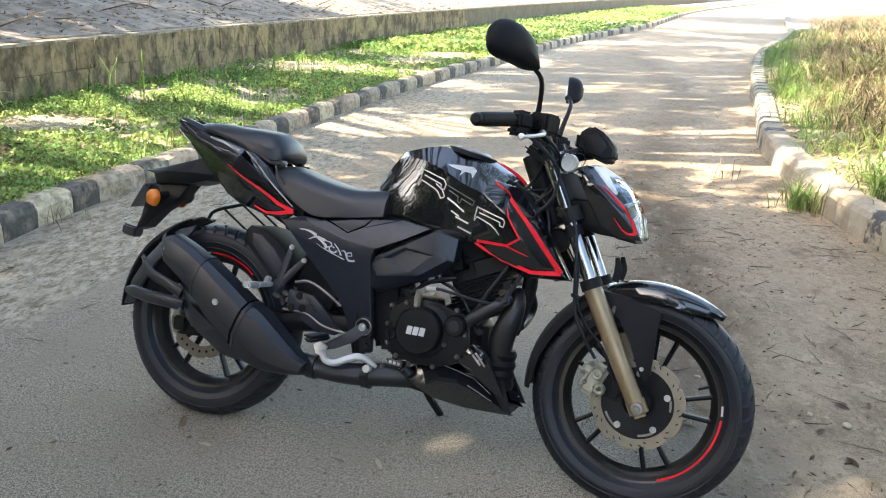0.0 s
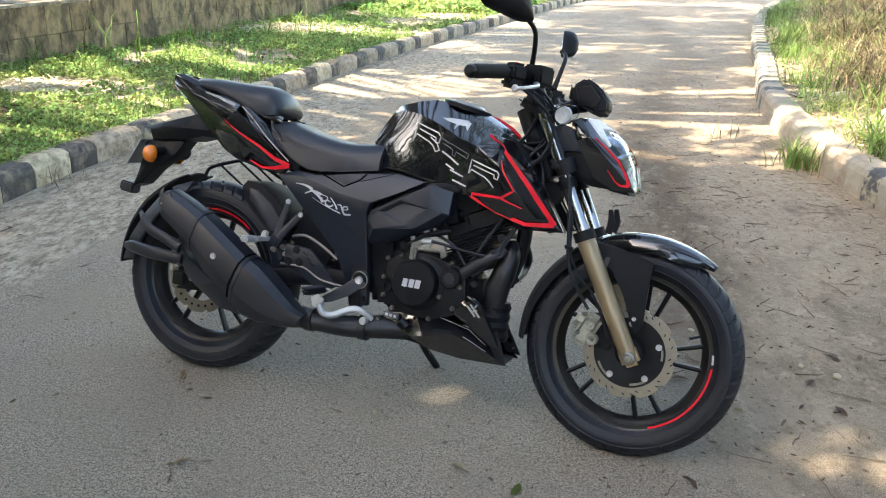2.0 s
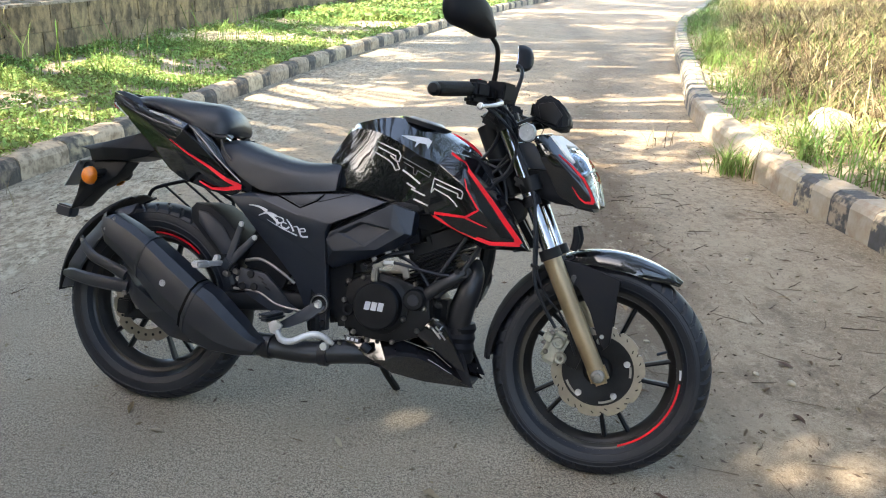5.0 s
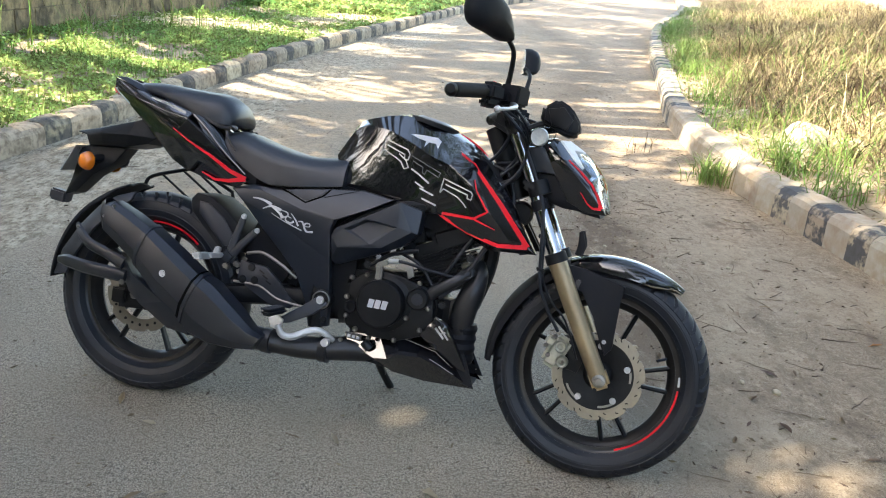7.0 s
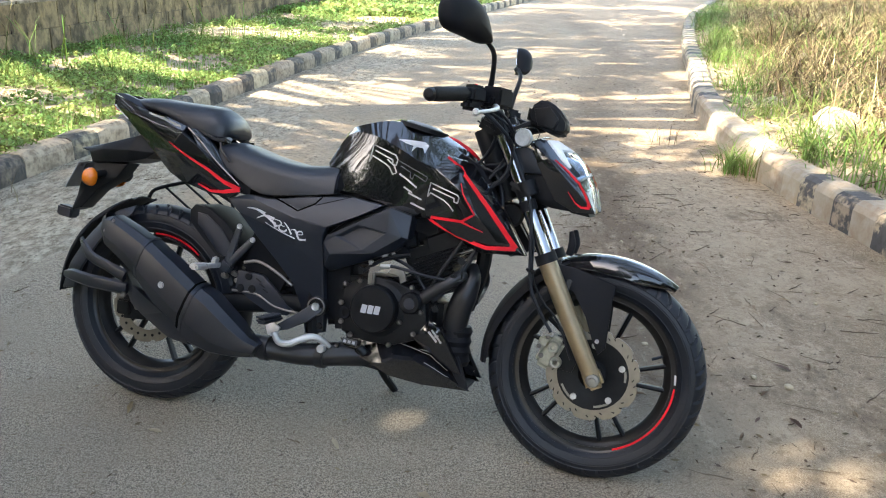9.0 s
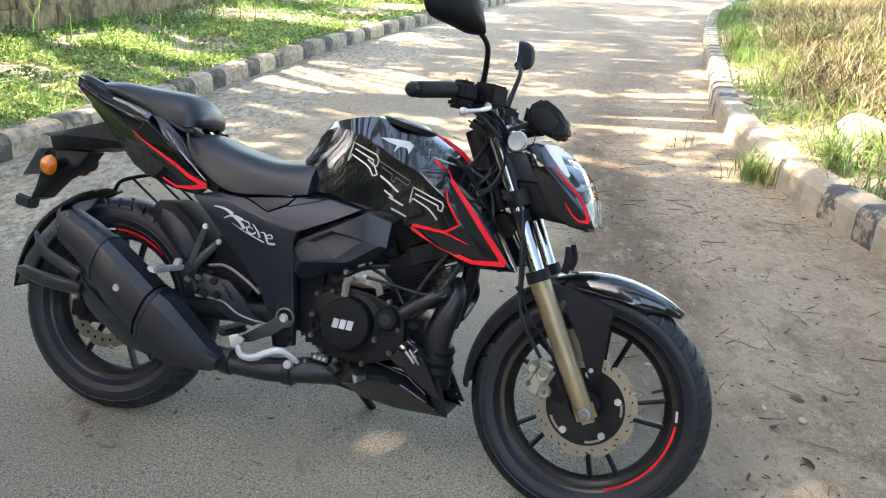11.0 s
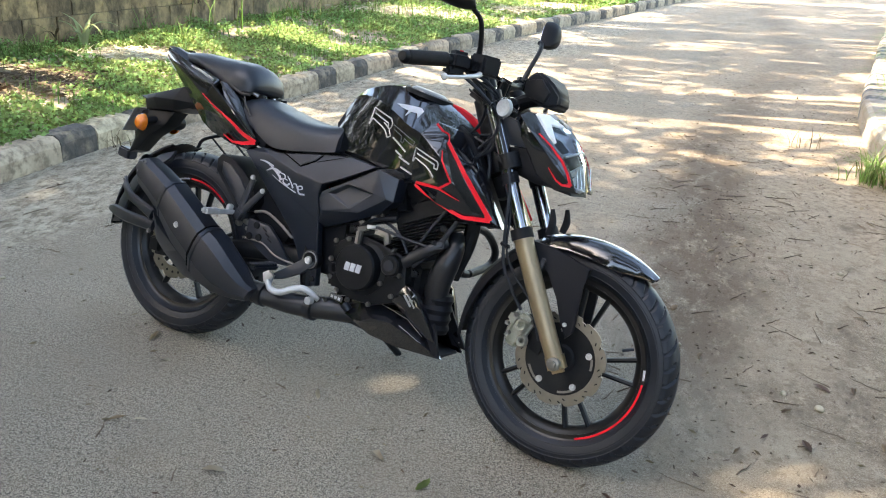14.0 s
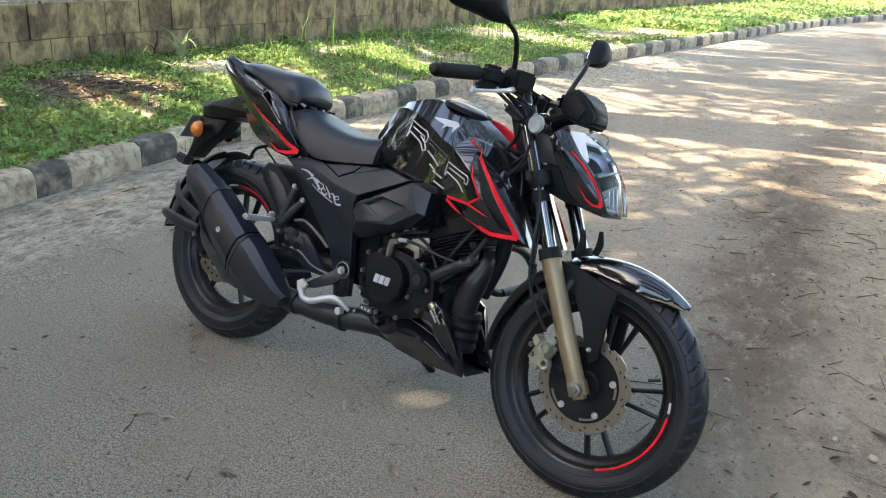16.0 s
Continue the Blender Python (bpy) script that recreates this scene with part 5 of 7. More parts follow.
bmesh.ops.transform(bm, matrix=cap_at @ pose(0, 0, 0, 90, 0, 0), verts=bm.verts)
filler = part("filler_cap", bm, M_STEEL, tank, "grey metal fuel filler cap")
bm = lathe([(0.060, -0.004), (0.066, 0.004), (0.072, 0.002), (0.074, -0.010)], (0, 0, 0), 28)
bmesh.ops.transform(bm, matrix=cap_at @ pose(0, 0, 0, 90, 0, 0), verts=bm.verts)
part("filler_surround", bm, M_MATTE, tank)

# ------------------------------------------------ tank shrouds with red outline
SHROUD = {"a": (0.868, -0.128, 0.674), "b": (0.876, -0.156, 0.732), "c": (0.896, -0.170, 0.806), "d": (0.911, -0.128, 0.845), "e": (0.957, -0.150, 0.815), "f": (1.049, -0.166, 0.717),
          "g": (1.130, -0.142, 0.615), "h": (1.018, -0.182, 0.694), "i": (0.971, -0.186, 0.755), "j": (0.965, -0.150, 0.631), "k": (1.052, -0.148, 0.609), "l": (1.155, -0.114, 0.597),
          "m": (1.068, -0.124, 0.733), "n": (0.983, -0.098, 0.829), "o": (0.896, -0.120, 0.656), "p": (1.028, -0.128, 0.591), "q": (0.983, -0.176, 0.672)}
shroud_bm = facets(SHROUD, ["a b i h q", "b c i", "c d e i", "e f h i", "f g h", "q h g k j", "a q j", "d n m e", "e m f", "m l g f", "a j k p o", "k g l p"], 0.026, 0.003)
on_shroud = lambda pts, o=0.0026: lay_on(shroud_bm, fine(pts, 5), o)
red_lines = [(on_shroud([SHROUD[k][::2] for k in "defg"]), 0.0105, (0.45, 1.5)),
             (on_shroud([SHROUD[k][::2] for k in "gkja"]), 0.0085, (1.4, 0.8)),
             (on_shroud([SHROUD[k][::2] for k in "aqh"] + [(0.982, 0.745), (0.971, 0.773)]), 0.0075, (1.1, 0.35)),
             (on_shroud([(0.985, 0.670), (1.011, 0.660), (1.041, 0.650)]), 0.006, (1, 0.3))]
shroud_marks = [on_shroud([(0.879, 0.728), (0.886, 0.766), (0.926, 0.753), (0.968, 0.740), (0.972, 0.733), (0.969, 0.719), (0.958, 0.722), (0.958, 0.731), (0.893, 0.751)], 0.0014),
                on_shroud([(0.879, 0.728), (0.888, 0.739), (0.930, 0.722), (0.946, 0.710), (0.958, 0.697)], 0.0014)]
# woven-look insert draped between the two red lines
weave = bmesh.new()
outer, inner = fine([(0.966, 0.799), (1.041, 0.715), (1.116, 0.624)], 8), fine([(0.976, 0.778), (1.018, 0.702), (1.078, 0.628)], 8)
weave_rows = [[weave.verts.new(q) for q in lay_on(shroud_bm, [(a[0] + (b[0] - a[0]) * k / 6, a[1] + (b[1] - a[1]) * k / 6) for k in range(7)], 0.0012)] for a, b in zip(outer, inner)]
for a, b in zip(weave_rows, weave_rows[1:]):
    bridge(weave, a, b, False)
bmesh.ops.solidify(weave, geom=weave.faces[:], thickness=0.0006)
s_r, s_l = pair("tank_shroud", shroud_bm, M_GLOSS, None, "glossy black tank shroud with red outline", 0.35)
for o, sd in ((s_r, -1), (s_l, 1)):
    for pts, wd, tp in red_lines:
        part("red_stripe", ribbon([(x, y * -sd, z) for x, y, z in pts], wd, 0.0016, tp, sd), M_RED, o, "red pinstripe")
part("textured_insert", weave, M_WEAVE, s_r, "dark woven-look insert")
for pts in shroud_marks:
    part("tank_graphic", ribbon(pts, 0.0034), M_SILVER, s_r, "silver outlined graphic on the shroud")
# inner ducts behind the shrouds
pair("shroud_duct", slab([(0.965, -0.095, 0.845), (1.010, -0.085, 0.815), (1.065, -0.080, 0.730), (1.150, -0.095, 0.600), (1.110, -0.105, 0.590), (1.030, -0.115, 0.640), (0.975, -0.105, 0.740)], 0.030, 0.004), M_MATTE, None, "matte black inner shroud duct")
part("red_stripe", tube([(0.843, 0.055, 0.904), (0.878, 0.070, 0.886), (0.920, 0.085, 0.858), (0.947, 0.095, 0.828), (0.970, 0.100, 0.779)], [0.006, 0.016, 0.020, 0.020, 0.014], 8, 4, 0.45), M_RED, s_l, "red stripe along the far shroud")
for pts in ([(0.986, -0.060, 0.825), (1.018, -0.070, 0.790), (1.042, -0.075, 0.754), (1.062, -0.080, 0.702)], [(0.998, -0.050, 0.822), (1.040, -0.060, 0.803), (1.063, -0.065, 0.756), (1.071, -0.070, 0.695)], [(1.005, -0.030, 0.829), (1.062, -0.050, 0.838), (1.084, -0.070, 0.849)]):
    part("radiator_hose", tube(pts, 0.0055, 8, 5), M_RUBBER, s_r)

# ------------------------------------------------ seats
rows = [
    [(0.205, 0, 0.818), (0.205, -0.055, 0.815), (0.207, -0.088, 0.803), (0.222, -0.102, 0.780), (0.240, -0.106, 0.750)],
    [(0.255, 0, 0.826), (0.255, -0.050, 0.823), (0.262, -0.090, 0.806), (0.285, -0.112, 0.770), (0.305, -0.116, 0.712)],
    [(0.345, 0, 0.800), (0.345, -0.060, 0.798), (0.348, -0.100, 0.786), (0.360, -0.122, 0.745), (0.372, -0.122, 0.684)],
    [(0.455, 0, 0.780), (0.455, -0.065, 0.778), (0.455, -0.105, 0.766), (0.458, -0.124, 0.735), (0.460, -0.124, 0.688)],
    [(0.540, 0, 0.784), (0.540, -0.055, 0.782), (0.540, -0.090, 0.768), (0.540, -0.112, 0.738), (0.540, -0.116, 0.698)],
    [(0.592, 0, 0.800), (0.592, -0.045, 0.797), (0.591, -0.078, 0.782), (0.590, -0.102, 0.745), (0.590, -0.110, 0.706)],
]
part("rider_seat", skin(rows, 5), M_SEAT, bike, "black vinyl rider seat", 1.0)
rows = [
    [(-0.118, 0, 0.930), (-0.116, -0.030, 0.926), (-0.108, -0.050, 0.919), (-0.098, -0.058, 0.910), (-0.090, -0.054, 0.902)],
    [(-0.090, 0, 0.937), (-0.088, -0.036, 0.932), (-0.080, -0.060, 0.922), (-0.068, -0.069, 0.909), (-0.058, -0.065, 0.899)],
    [(-0.030, 0, 0.939), (-0.030, -0.045, 0.934), (-0.018, -0.076, 0.920), (-0.004, -0.087, 0.902), (0.004, -0.082, 0.889)],
    [(0.050, 0, 0.934), (0.050, -0.055, 0.926), (0.060, -0.086, 0.908), (0.074, -0.098, 0.882), (0.084, -0.093, 0.864)],
    [(0.125, 0, 0.931), (0.125, -0.060, 0.920), (0.131, -0.089, 0.900), (0.140, -0.101, 0.868), (0.145, -0.096, 0.838)],
    [(0.178, 0, 0.926), (0.178, -0.057, 0.915), (0.181, -0.084, 0.897), (0.186, -0.094, 0.866), (0.188, -0.090, 0.835)],
    [(0.214, 0, 0.906), (0.213, -0.051, 0.897), (0.212, -0.075, 0.884), (0.212, -0.084, 0.861), (0.210, -0.081, 0.836)],
    [(0.234, 0, 0.874), (0.231, -0.046, 0.868), (0.228, -0.066, 0.861), (0.225, -0.073, 0.850), (0.220, -0.071, 0.838)],
    [(0.236, 0, 0.850), (0.233, -0.042, 0.847), (0.229, -0.060, 0.845), (0.225, -0.066, 0.841), (0.220, -0.064, 0.837)],
]
part("pillion_seat", skin(rows, 5), M_SEAT, bike, "raised black vinyl pillion seat", 1.0)

pair("seat_buckle", tube([(0.185, -0.060, 0.838), (0.210, -0.060, 0.836), (0.225, -0.050, 0.828)], 0.007, 8), M_STEEL)


# ------------------------------------------------ tail
TAIL_P = {"a": (-0.185, -0.052, 0.936), "b": (-0.099, -0.072, 0.912), "c": (-0.041, -0.080, 0.893), "d": (0.029, -0.096, 0.881), "e": (0.109, -0.108, 0.857), "f": (0.108, -0.132, 0.838), "g": (0.015, -0.112, 0.856),
          "h": (-0.084, -0.090, 0.881), "i": (-0.181, -0.056, 0.904), "j": (-0.115, -0.066, 0.854), "k": (-0.042, -0.080, 0.798), "l": (0.053, -0.094, 0.716), "m": (0.099, -0.100, 0.693), "n": (0.198, -0.112, 0.668), "o": (0.274, -0.120, 0.661),
          "p": (0.309, -0.126, 0.688), "q": (0.221, -0.134, 0.757), "r": (0.164, -0.136, 0.802), "s": (0.067, -0.120, 0.795)}
tail_bm = facets(TAIL_P, ["a b h i", "b c g h", "c d g", "d e f g", "i h s k j", "h g f s", "f r q s", "q p o s", "s o n m l k"], 0.022, 0.0025)
on_tail = lambda pts, o=0.0022: lay_on(tail_bm, fine(pts, 5), o)
tail_red = [(on_tail([(0.062, 0.806), (0.122, 0.772), (0.200, 0.737), (0.255, 0.706), (0.307, 0.688)]), 0.0105, (0.2, 1.3)),
            (on_tail([(0.307, 0.688), (0.255, 0.677), (0.208, 0.675), (0.162, 0.692)]), 0.0095, (1.4, 0.4))]
tail_white = on_tail([(-0.036, 0.887), (0.028, 0.873), (0.095, 0.851)], 0.0012)
t_r, t_l = pair("tail_panel", tail_bm, M_GLOSS, None, "glossy black tail panel with red stripe", 0.35)
for o, sd in ((t_r, -1), (t_l, 1)):
    for pts, wd, tp in tail_red:
        part("red_stripe", ribbon([(x, y * -sd, z) for x, y, z in pts], wd, 0.0015, tp, sd), M_RED, o, "red stripe")
part("pale_strip", ribbon(tail_white, 0.010, 0.001, (0.5, 1.2)), M_SILVER, t_r, "pale silver strip along the upper tail panel")
pair("tail_lens_edge", slab([(-0.184, -0.057, 0.905), (-0.169, -0.060, 0.906), (-0.110, -0.070, 0.864), (-0.123, -0.067, 0.861)], 0.02, 0.002), M_BULB, None, "clear side of the tail lamp")
pair("tail_trim", facets({"a": (0.111, -0.108, 0.855), "b": (0.139, -0.100, 0.851), "c": (0.196, -0.104, 0.811), "d": (0.243, -0.112, 0.754), "e": (0.277, -0.118, 0.722), "f": (0.217, -0.128, 0.763), "g": (0.161, -0.130, 0.805)}, ["a b c g", "c d f g", "d e f"], 0.02, 0.003), M_GLOSS, None, "gloss black tail trim")
pair("tail_edge", tube([(0.116, -0.110, 0.852), (0.170, -0.122, 0.813), (0.223, -0.126, 0.764), (0.305, -0.128, 0.701)], 0.0035, 8), M_GLOSS)
pair("seat_lip", tube([(0.091, -0.090, 0.875), (0.151, -0.095, 0.846), (0.193, -0.095, 0.828), (0.226, -0.090, 0.827)], 0.005, 8, 5, 0.6), M_PIPE, None, "bare metal lip under the pillion seat")
pair("seat_lip", tube([(0.220, -0.105, 0.819), (0.231, -0.110, 0.795), (0.260, -0.115, 0.765)], 0.004, 8, 5, 0.6), M_PIPE)
part("tail_core", loft([[(-0.185, s * 0.036, z) for s, z in ((-1, 0.925), (1, 0.925), (1, 0.905), (-1, 0.905))],
                        [(-0.050, s * 0.066, z) for s, z in ((-1, 0.895), (1, 0.895), (1, 0.815), (-1, 0.815))],
                        [(0.100, s * 0.090, z) for s, z in ((-1, 0.850), (1, 0.850), (1, 0.740), (-1, 0.740))],
                        [(0.330, s * 0.105, z) for s, z in ((-1, 0.700), (1, 0.700), (1, 0.670), (-1, 0.670))]]), M_MATTE, bike)
part("tail_lamp", block((-0.190, 0, 0.902), (0.020, 0.070, 0.030), (0, -25, 0), 0.006), material("red_lens", (0.35, 0.01, 0.01), 0.2, coat=0.8), bike, "red tail lamp")
pair("grab_rail", facets({"a": (-0.193, -0.046, 0.942), "b": (-0.156, -0.044, 0.942), "c": (-0.074, -0.056, 0.918), "d": (-0.049, -0.076, 0.891), "e": (-0.092, -0.080, 0.910)}, ["a b c d e"], 0.016, 0.003), M_SATIN, None, "satin black flat grab rail")

# number plate carrier and rear indicators
carrier = part("plate_carrier", facets({"a": (-0.322, -0.020, 0.760), "b": (-0.218, -0.044, 0.781), "c": (-0.104, -0.048, 0.814), "d": (-0.072, -0.050, 0.826), "e": (-0.029, -0.055, 0.769), "f": (-0.056, -0.056, 0.749), "g": (-0.119, -0.056, 0.732), "h": (-0.195, -0.056, 0.726), "i": (-0.252, -0.050, 0.720), "j": (-0.273, -0.040, 0.753), "k": (-0.112, -0.072, 0.769), "l": (-0.215, -0.060, 0.765)},
                                       ["a b l j", "b c k l", "c d e k", "e f g k", "g h l k", "h i j l"], 0.09, 0.004, (0, 0.110, 0)), M_ENGINE, bike, "black number plate carrier", 0.35)
part("carrier_arm", facets({"a": (-0.302, -0.026, 0.709), "b": (-0.248, -0.036, 0.728), "c": (-0.131, -0.036, 0.728), "d": (-0.170, -0.034, 0.678), "e": (-0.241, -0.032, 0.632), "f": (-0.305, -0.022, 0.571), "g": (-0.343, -0.018, 0.559), "h": (-0.322, -0.020, 0.609), "i": (-0.307, -0.024, 0.664), "j": (-0.255, -0.044, 0.661)},
                           ["a b j i", "b c d j", "d e j", "e f g j", "g h i j"], 0.06, 0.004), M_ENGINE, carrier, "", 0.35)
part("lower_reflector", block((-0.366, 0.000, 0.553), (0.058, 0.044, 0.036), (0, 8, 0), 0.006), M_SATIN, carrier)
part("number_plate", slab([(-0.286, -0.070, 0.715), (-0.300, 0.072, 0.724), (-0.352, 0.072, 0.640), (-0.330, -0.070, 0.633)], 0, 0, (0.004, 0, 0.002)), M_PLATE, carrier, "plain grey number plate seen from behind")
bolt((-0.288, -0.050, 0.709), 0.006, carrier, M_STEEL)
for s in (-1, 1):
    stalk = part("rear_indicator", tube([(-0.215, s * 0.030, 0.690), (-0.226, s * 0.055, 0.683), (-0.235, s * 0.072, 0.679)], [0.012, 0.013, 0.018], 12), M_MATTE, carrier, "black rear indicator with amber lens")
    bm = lathe([(0, s * 0.024), (0.012, s * 0.023), (0.020, s * 0.018), (0.025, s * 0.008), (0.026, 0)], (0, 0, 0), 24)
    bmesh.ops.scale(bm, vec=(1.0, 1.1, 1.12), verts=bm.verts)
    bmesh.ops.transform(bm, matrix=pose(-0.238, s * 0.068, 0.674, 0, 0, s * 8), verts=bm.verts)
    part("amber_lens", bm, M_ORANGE, stalk, "amber indicator lens")
part("lamp_knob", lathe([(0, -0.03), (0.018, -0.028), (0.025, -0.015), (0.025, 0.015), (0.018, 0.028), (0, 0.03)], (-0.215, 0.060, 0.688), 20), M_MATTE, carrier)
# sari guard rails
guard_bar = part("sari_guard", tube([(-0.165, 0.112, 0.585), (-0.150, 0.114, 0.620), (-0.125, 0.114, 0.651), (-0.017, 0.112, 0.684), (0.016, 0.110, 0.692)], 0.006, 8, 4), M_MATTE, bike, "thin black guard rails beside the rear wheel")
part("guard_drop", tube([(0.016, 0.110, 0.692), (0.157, 0.110, 0.636), (0.160, 0.110, 0.560)], 0.006, 8, 2), M_MATTE, guard_bar)
for a, b in (((-0.090, 0.660), (0.034, 0.580)), ((-0.020, 0.682), (0.130, 0.585)), ((0.030, 0.684), (0.158, 0.600))):
    part("guard_wire", tube([(a[0], 0.112, a[1]), (b[0], 0.110, b[1])], 0.004, 6), M_MATTE, guard_bar)
part("inner_fender", merge(block((0.400, 0, 0.500), (0.200, 0.130, 0.210), (0, 25, 0), 0.03), block((0.610, 0, 0.470), (0.12, 0.15, 0.26), (0, 0, 0), 0.02)), M_MATTE, bike)
shock = part("rear_shock", tube([(0.430, -0.030, 0.420), (0.520, -0.020, 0.620)], 0.018, 12), M_STEEL, bike, "rear shock absorber with red spring")
for i in range(7):
    s = i / 6
    part("spring_coil", tube([Vector((0.437 + 0.072 * s, -0.029, 0.436 + 0.160 * s)) + Vector((0.030 * math.cos(a), 0.030 * math.sin(a), 0.004 * a)) for a in np.linspace(0, 5.8, 8)], 0.005, 6, 2), M_RED, shock)

# ------------------------------------------------ side covers and frame
SIDE = {"a": (0.265, -0.116, 0.660), "b": (0.327, -0.110, 0.678), "c": (0.403, -0.116, 0.674), "d": (0.553, -0.120, 0.695), "e": (0.653, -0.122, 0.704), "f": (0.748, -0.128, 0.689), "g": (0.679, -0.148, 0.651), "h": (0.596, -0.154, 0.612),
        "i": (0.584, -0.148, 0.585), "j": (0.589, -0.134, 0.499), "k": (0.596, -0.116, 0.385), "l": (0.596, -0.106, 0.307), "m": (0.537, -0.100, 0.296), "n": (0.519, -0.104, 0.371), "o": (0.487, -0.112, 0.441), "p": (0.430, -0.116, 0.501),
        "q": (0.371, -0.116, 0.555), "r": (0.302, -0.116, 0.624), "s": (0.498, -0.150, 0.627), "t": (0.412, -0.138, 0.590), "u": (0.366, -0.132, 0.665)}
side_bm = facets(SIDE, ["b c d e f g h s u", "a b u", "a u s h i j t r", "r t q", "t j k l m n o p q"], 0.024, 0.004)
on_side = lambda pts, o=0.0012: lay_on(side_bm, fine(pts, 4), o)
seam = on_side([(0.422, 0.677), (0.565, 0.695), (0.546, 0.672), (0.499, 0.648), (0.422, 0.677)], 0.0006)
seam2 = on_side([(0.565, 0.695), (0.649, 0.702)], 0.0005) + on_side([(0.650, 0.702), (0.549, 0.669)], 0.0005)
inset = slab(on_side([(0.435, 0.674), (0.555, 0.689), (0.540, 0.672), (0.499, 0.653)], 0.0016), 0.006, 0.0012)
# slanted brush-script shapes in white, drawn as plain strokes
SCRIPT = {
    "dash": [(0.336, 0.640), (0.358, 0.640), (0.380, 0.636), (0.400, 0.629)],
    "cross": [(0.373, 0.614), (0.401, 0.624), (0.432, 0.617)],
    "tall": [(0.377, 0.636), (0.401, 0.624), (0.431, 0.606), (0.438, 0.594)],
    "bow": [(0.433, 0.617), (0.452, 0.613), (0.455, 0.604), (0.441, 0.599), (0.433, 0.608)],
    "loop": [(0.466, 0.599), (0.453, 0.602), (0.449, 0.591), (0.464, 0.585), (0.474, 0.591)],
    "stem": [(0.465, 0.612), (0.479, 0.596), (0.488, 0.580)],
    "hook": [(0.488, 0.593), (0.500, 0.593), (0.508, 0.575)],
    "curl": [(0.509, 0.581), (0.523, 0.583), (0.520, 0.591), (0.507, 0.587), (0.512, 0.569), (0.533, 0.569)],
    "line": [(0.403, 0.605), (0.448, 0.586), (0.499, 0.569)],
}
strokes = [(lay_on(side_bm, [(p.x, p.z) for p in spline([(x, 0, z) for x, z in pts], 4)], 0.0012), 0.0068 if key in ("dash", "tall", "cross") else 0.0026 if key == "line" else 0.0046) for key, pts in SCRIPT.items()]
c_r, c_l = pair("side_cover", side_bm, M_SATIN, None, "satin black frame side cover", 0.35)
part("inset_seam", ribbon(seam, 0.0042, 0.0006), M_GAP, c_r)
part("inset_seam", ribbon(seam2, 0.0016, 0.0006), M_GAP, c_r)
part("cover_inset", inset, M_SATIN, c_r, "raised triangular cover inset")
for pts, wd in strokes:
    part("white_script_stroke", ribbon(pts, wd, 0.0010, (0.45, 1.15)), M_WHITE_D, c_r)
pivot = part("pivot_boss", lathe([(0, -0.010), (0.012, -0.010), (0.013, -0.004), (0.024, -0.004), (0.027, -0.008), (0.030, -0.006), (0.030, 0.02)], (0.575, -0.118, 0.382), 24), M_ENGINE, bike)
bolt((0.575, -0.127, 0.382), 0.012, pivot, M_ALLOY, 0.008)
part("pivot_ring", lathe([(0.022, -0.006), (0.0245, -0.008), (0.027, -0.006), (0.027, 0.0)], (0.575, -0.119, 0.382), 28), M_STEEL, pivot)
part("frame_bolt", lathe([(0, -0.006), (0.008, -0.006), (0.010, 0)], (0.584, -0.108, 0.326), 12), M_ENGINE, pivot)
# air box cover with diamond recess
AIR = {"a": (0.593, -0.138, 0.503), "b": (0.589, -0.150, 0.570), "c": (0.601, -0.156, 0.592), "d": (0.685, -0.160, 0.635), "e": (0.773, -0.152, 0.686), "f": (0.836, -0.136, 0.671), "g": (0.830, -0.136, 0.605), "h": (0.787, -0.126, 0.565),
       "i": (0.702, -0.120, 0.527), "j": (0.603, -0.118, 0.487), "k": (0.615, -0.160, 0.540), "l": (0.740, -0.162, 0.559), "m": (0.815, -0.154, 0.610),
       "n": (0.624, -0.158, 0.592), "o": (0.690, -0.162, 0.629), "p": (0.776, -0.160, 0.618), "q": (0.708, -0.163, 0.562),
       "r": (0.643, -0.150, 0.592), "s": (0.694, -0.150, 0.624), "t": (0.770, -0.157, 0.615), "u": (0.699, -0.159, 0.567), "v": (0.686, -0.149, 0.597)}
air_bm = facets(AIR, ["b c n", "c d o n", "d e p o", "e m p", "m l q p", "l k q", "k b n q", "e f g m", "a b k", "k l m g h i j a", "n o s r", "o p t s", "n r u q", "q u t p", "r s t u"], 0.05, 0.0022)
l_r, l_l = pair("air_box_cover", air_bm, M_SATIN, None, "satin black faceted air box cover with diamond recess", 0.3)
part("under_tank_tray", block((0.720, 0, 0.675), (0.40, 0.16, 0.07), (0, 8, 0), 0.02), M_MATTE, bike)
part("main_frame", merge(tube([(0.990, -0.040, 0.800), (0.900, -0.090, 0.700), (0.700, -0.105, 0.650), (0.560, -0.100, 0.520), (0.560, -0.095, 0.300)], 0.020, 10), tube([(0.990, 0.040, 0.800), (0.900, 0.090, 0.700), (0.700, 0.105, 0.650), (0.560, 0.100, 0.520), (0.560, 0.095, 0.300)], 0.020, 10),
                         tube([(1.010, 0, 0.780), (1.020, 0, 0.560), (0.985, 0, 0.420)], 0.022, 10)), M_ENGINE, bike, "black steel tube frame")
part("under_seat_tray", block((0.470, 0, 0.655), (0.24, 0.15, 0.06), (0, 0, 0), 0.02), M_MATTE, bike)
part("air_box", block((0.700, 0, 0.600), (0.26, 0.20, 0.16), (0, -15, 0), 0.03), M_MATTE, bike)
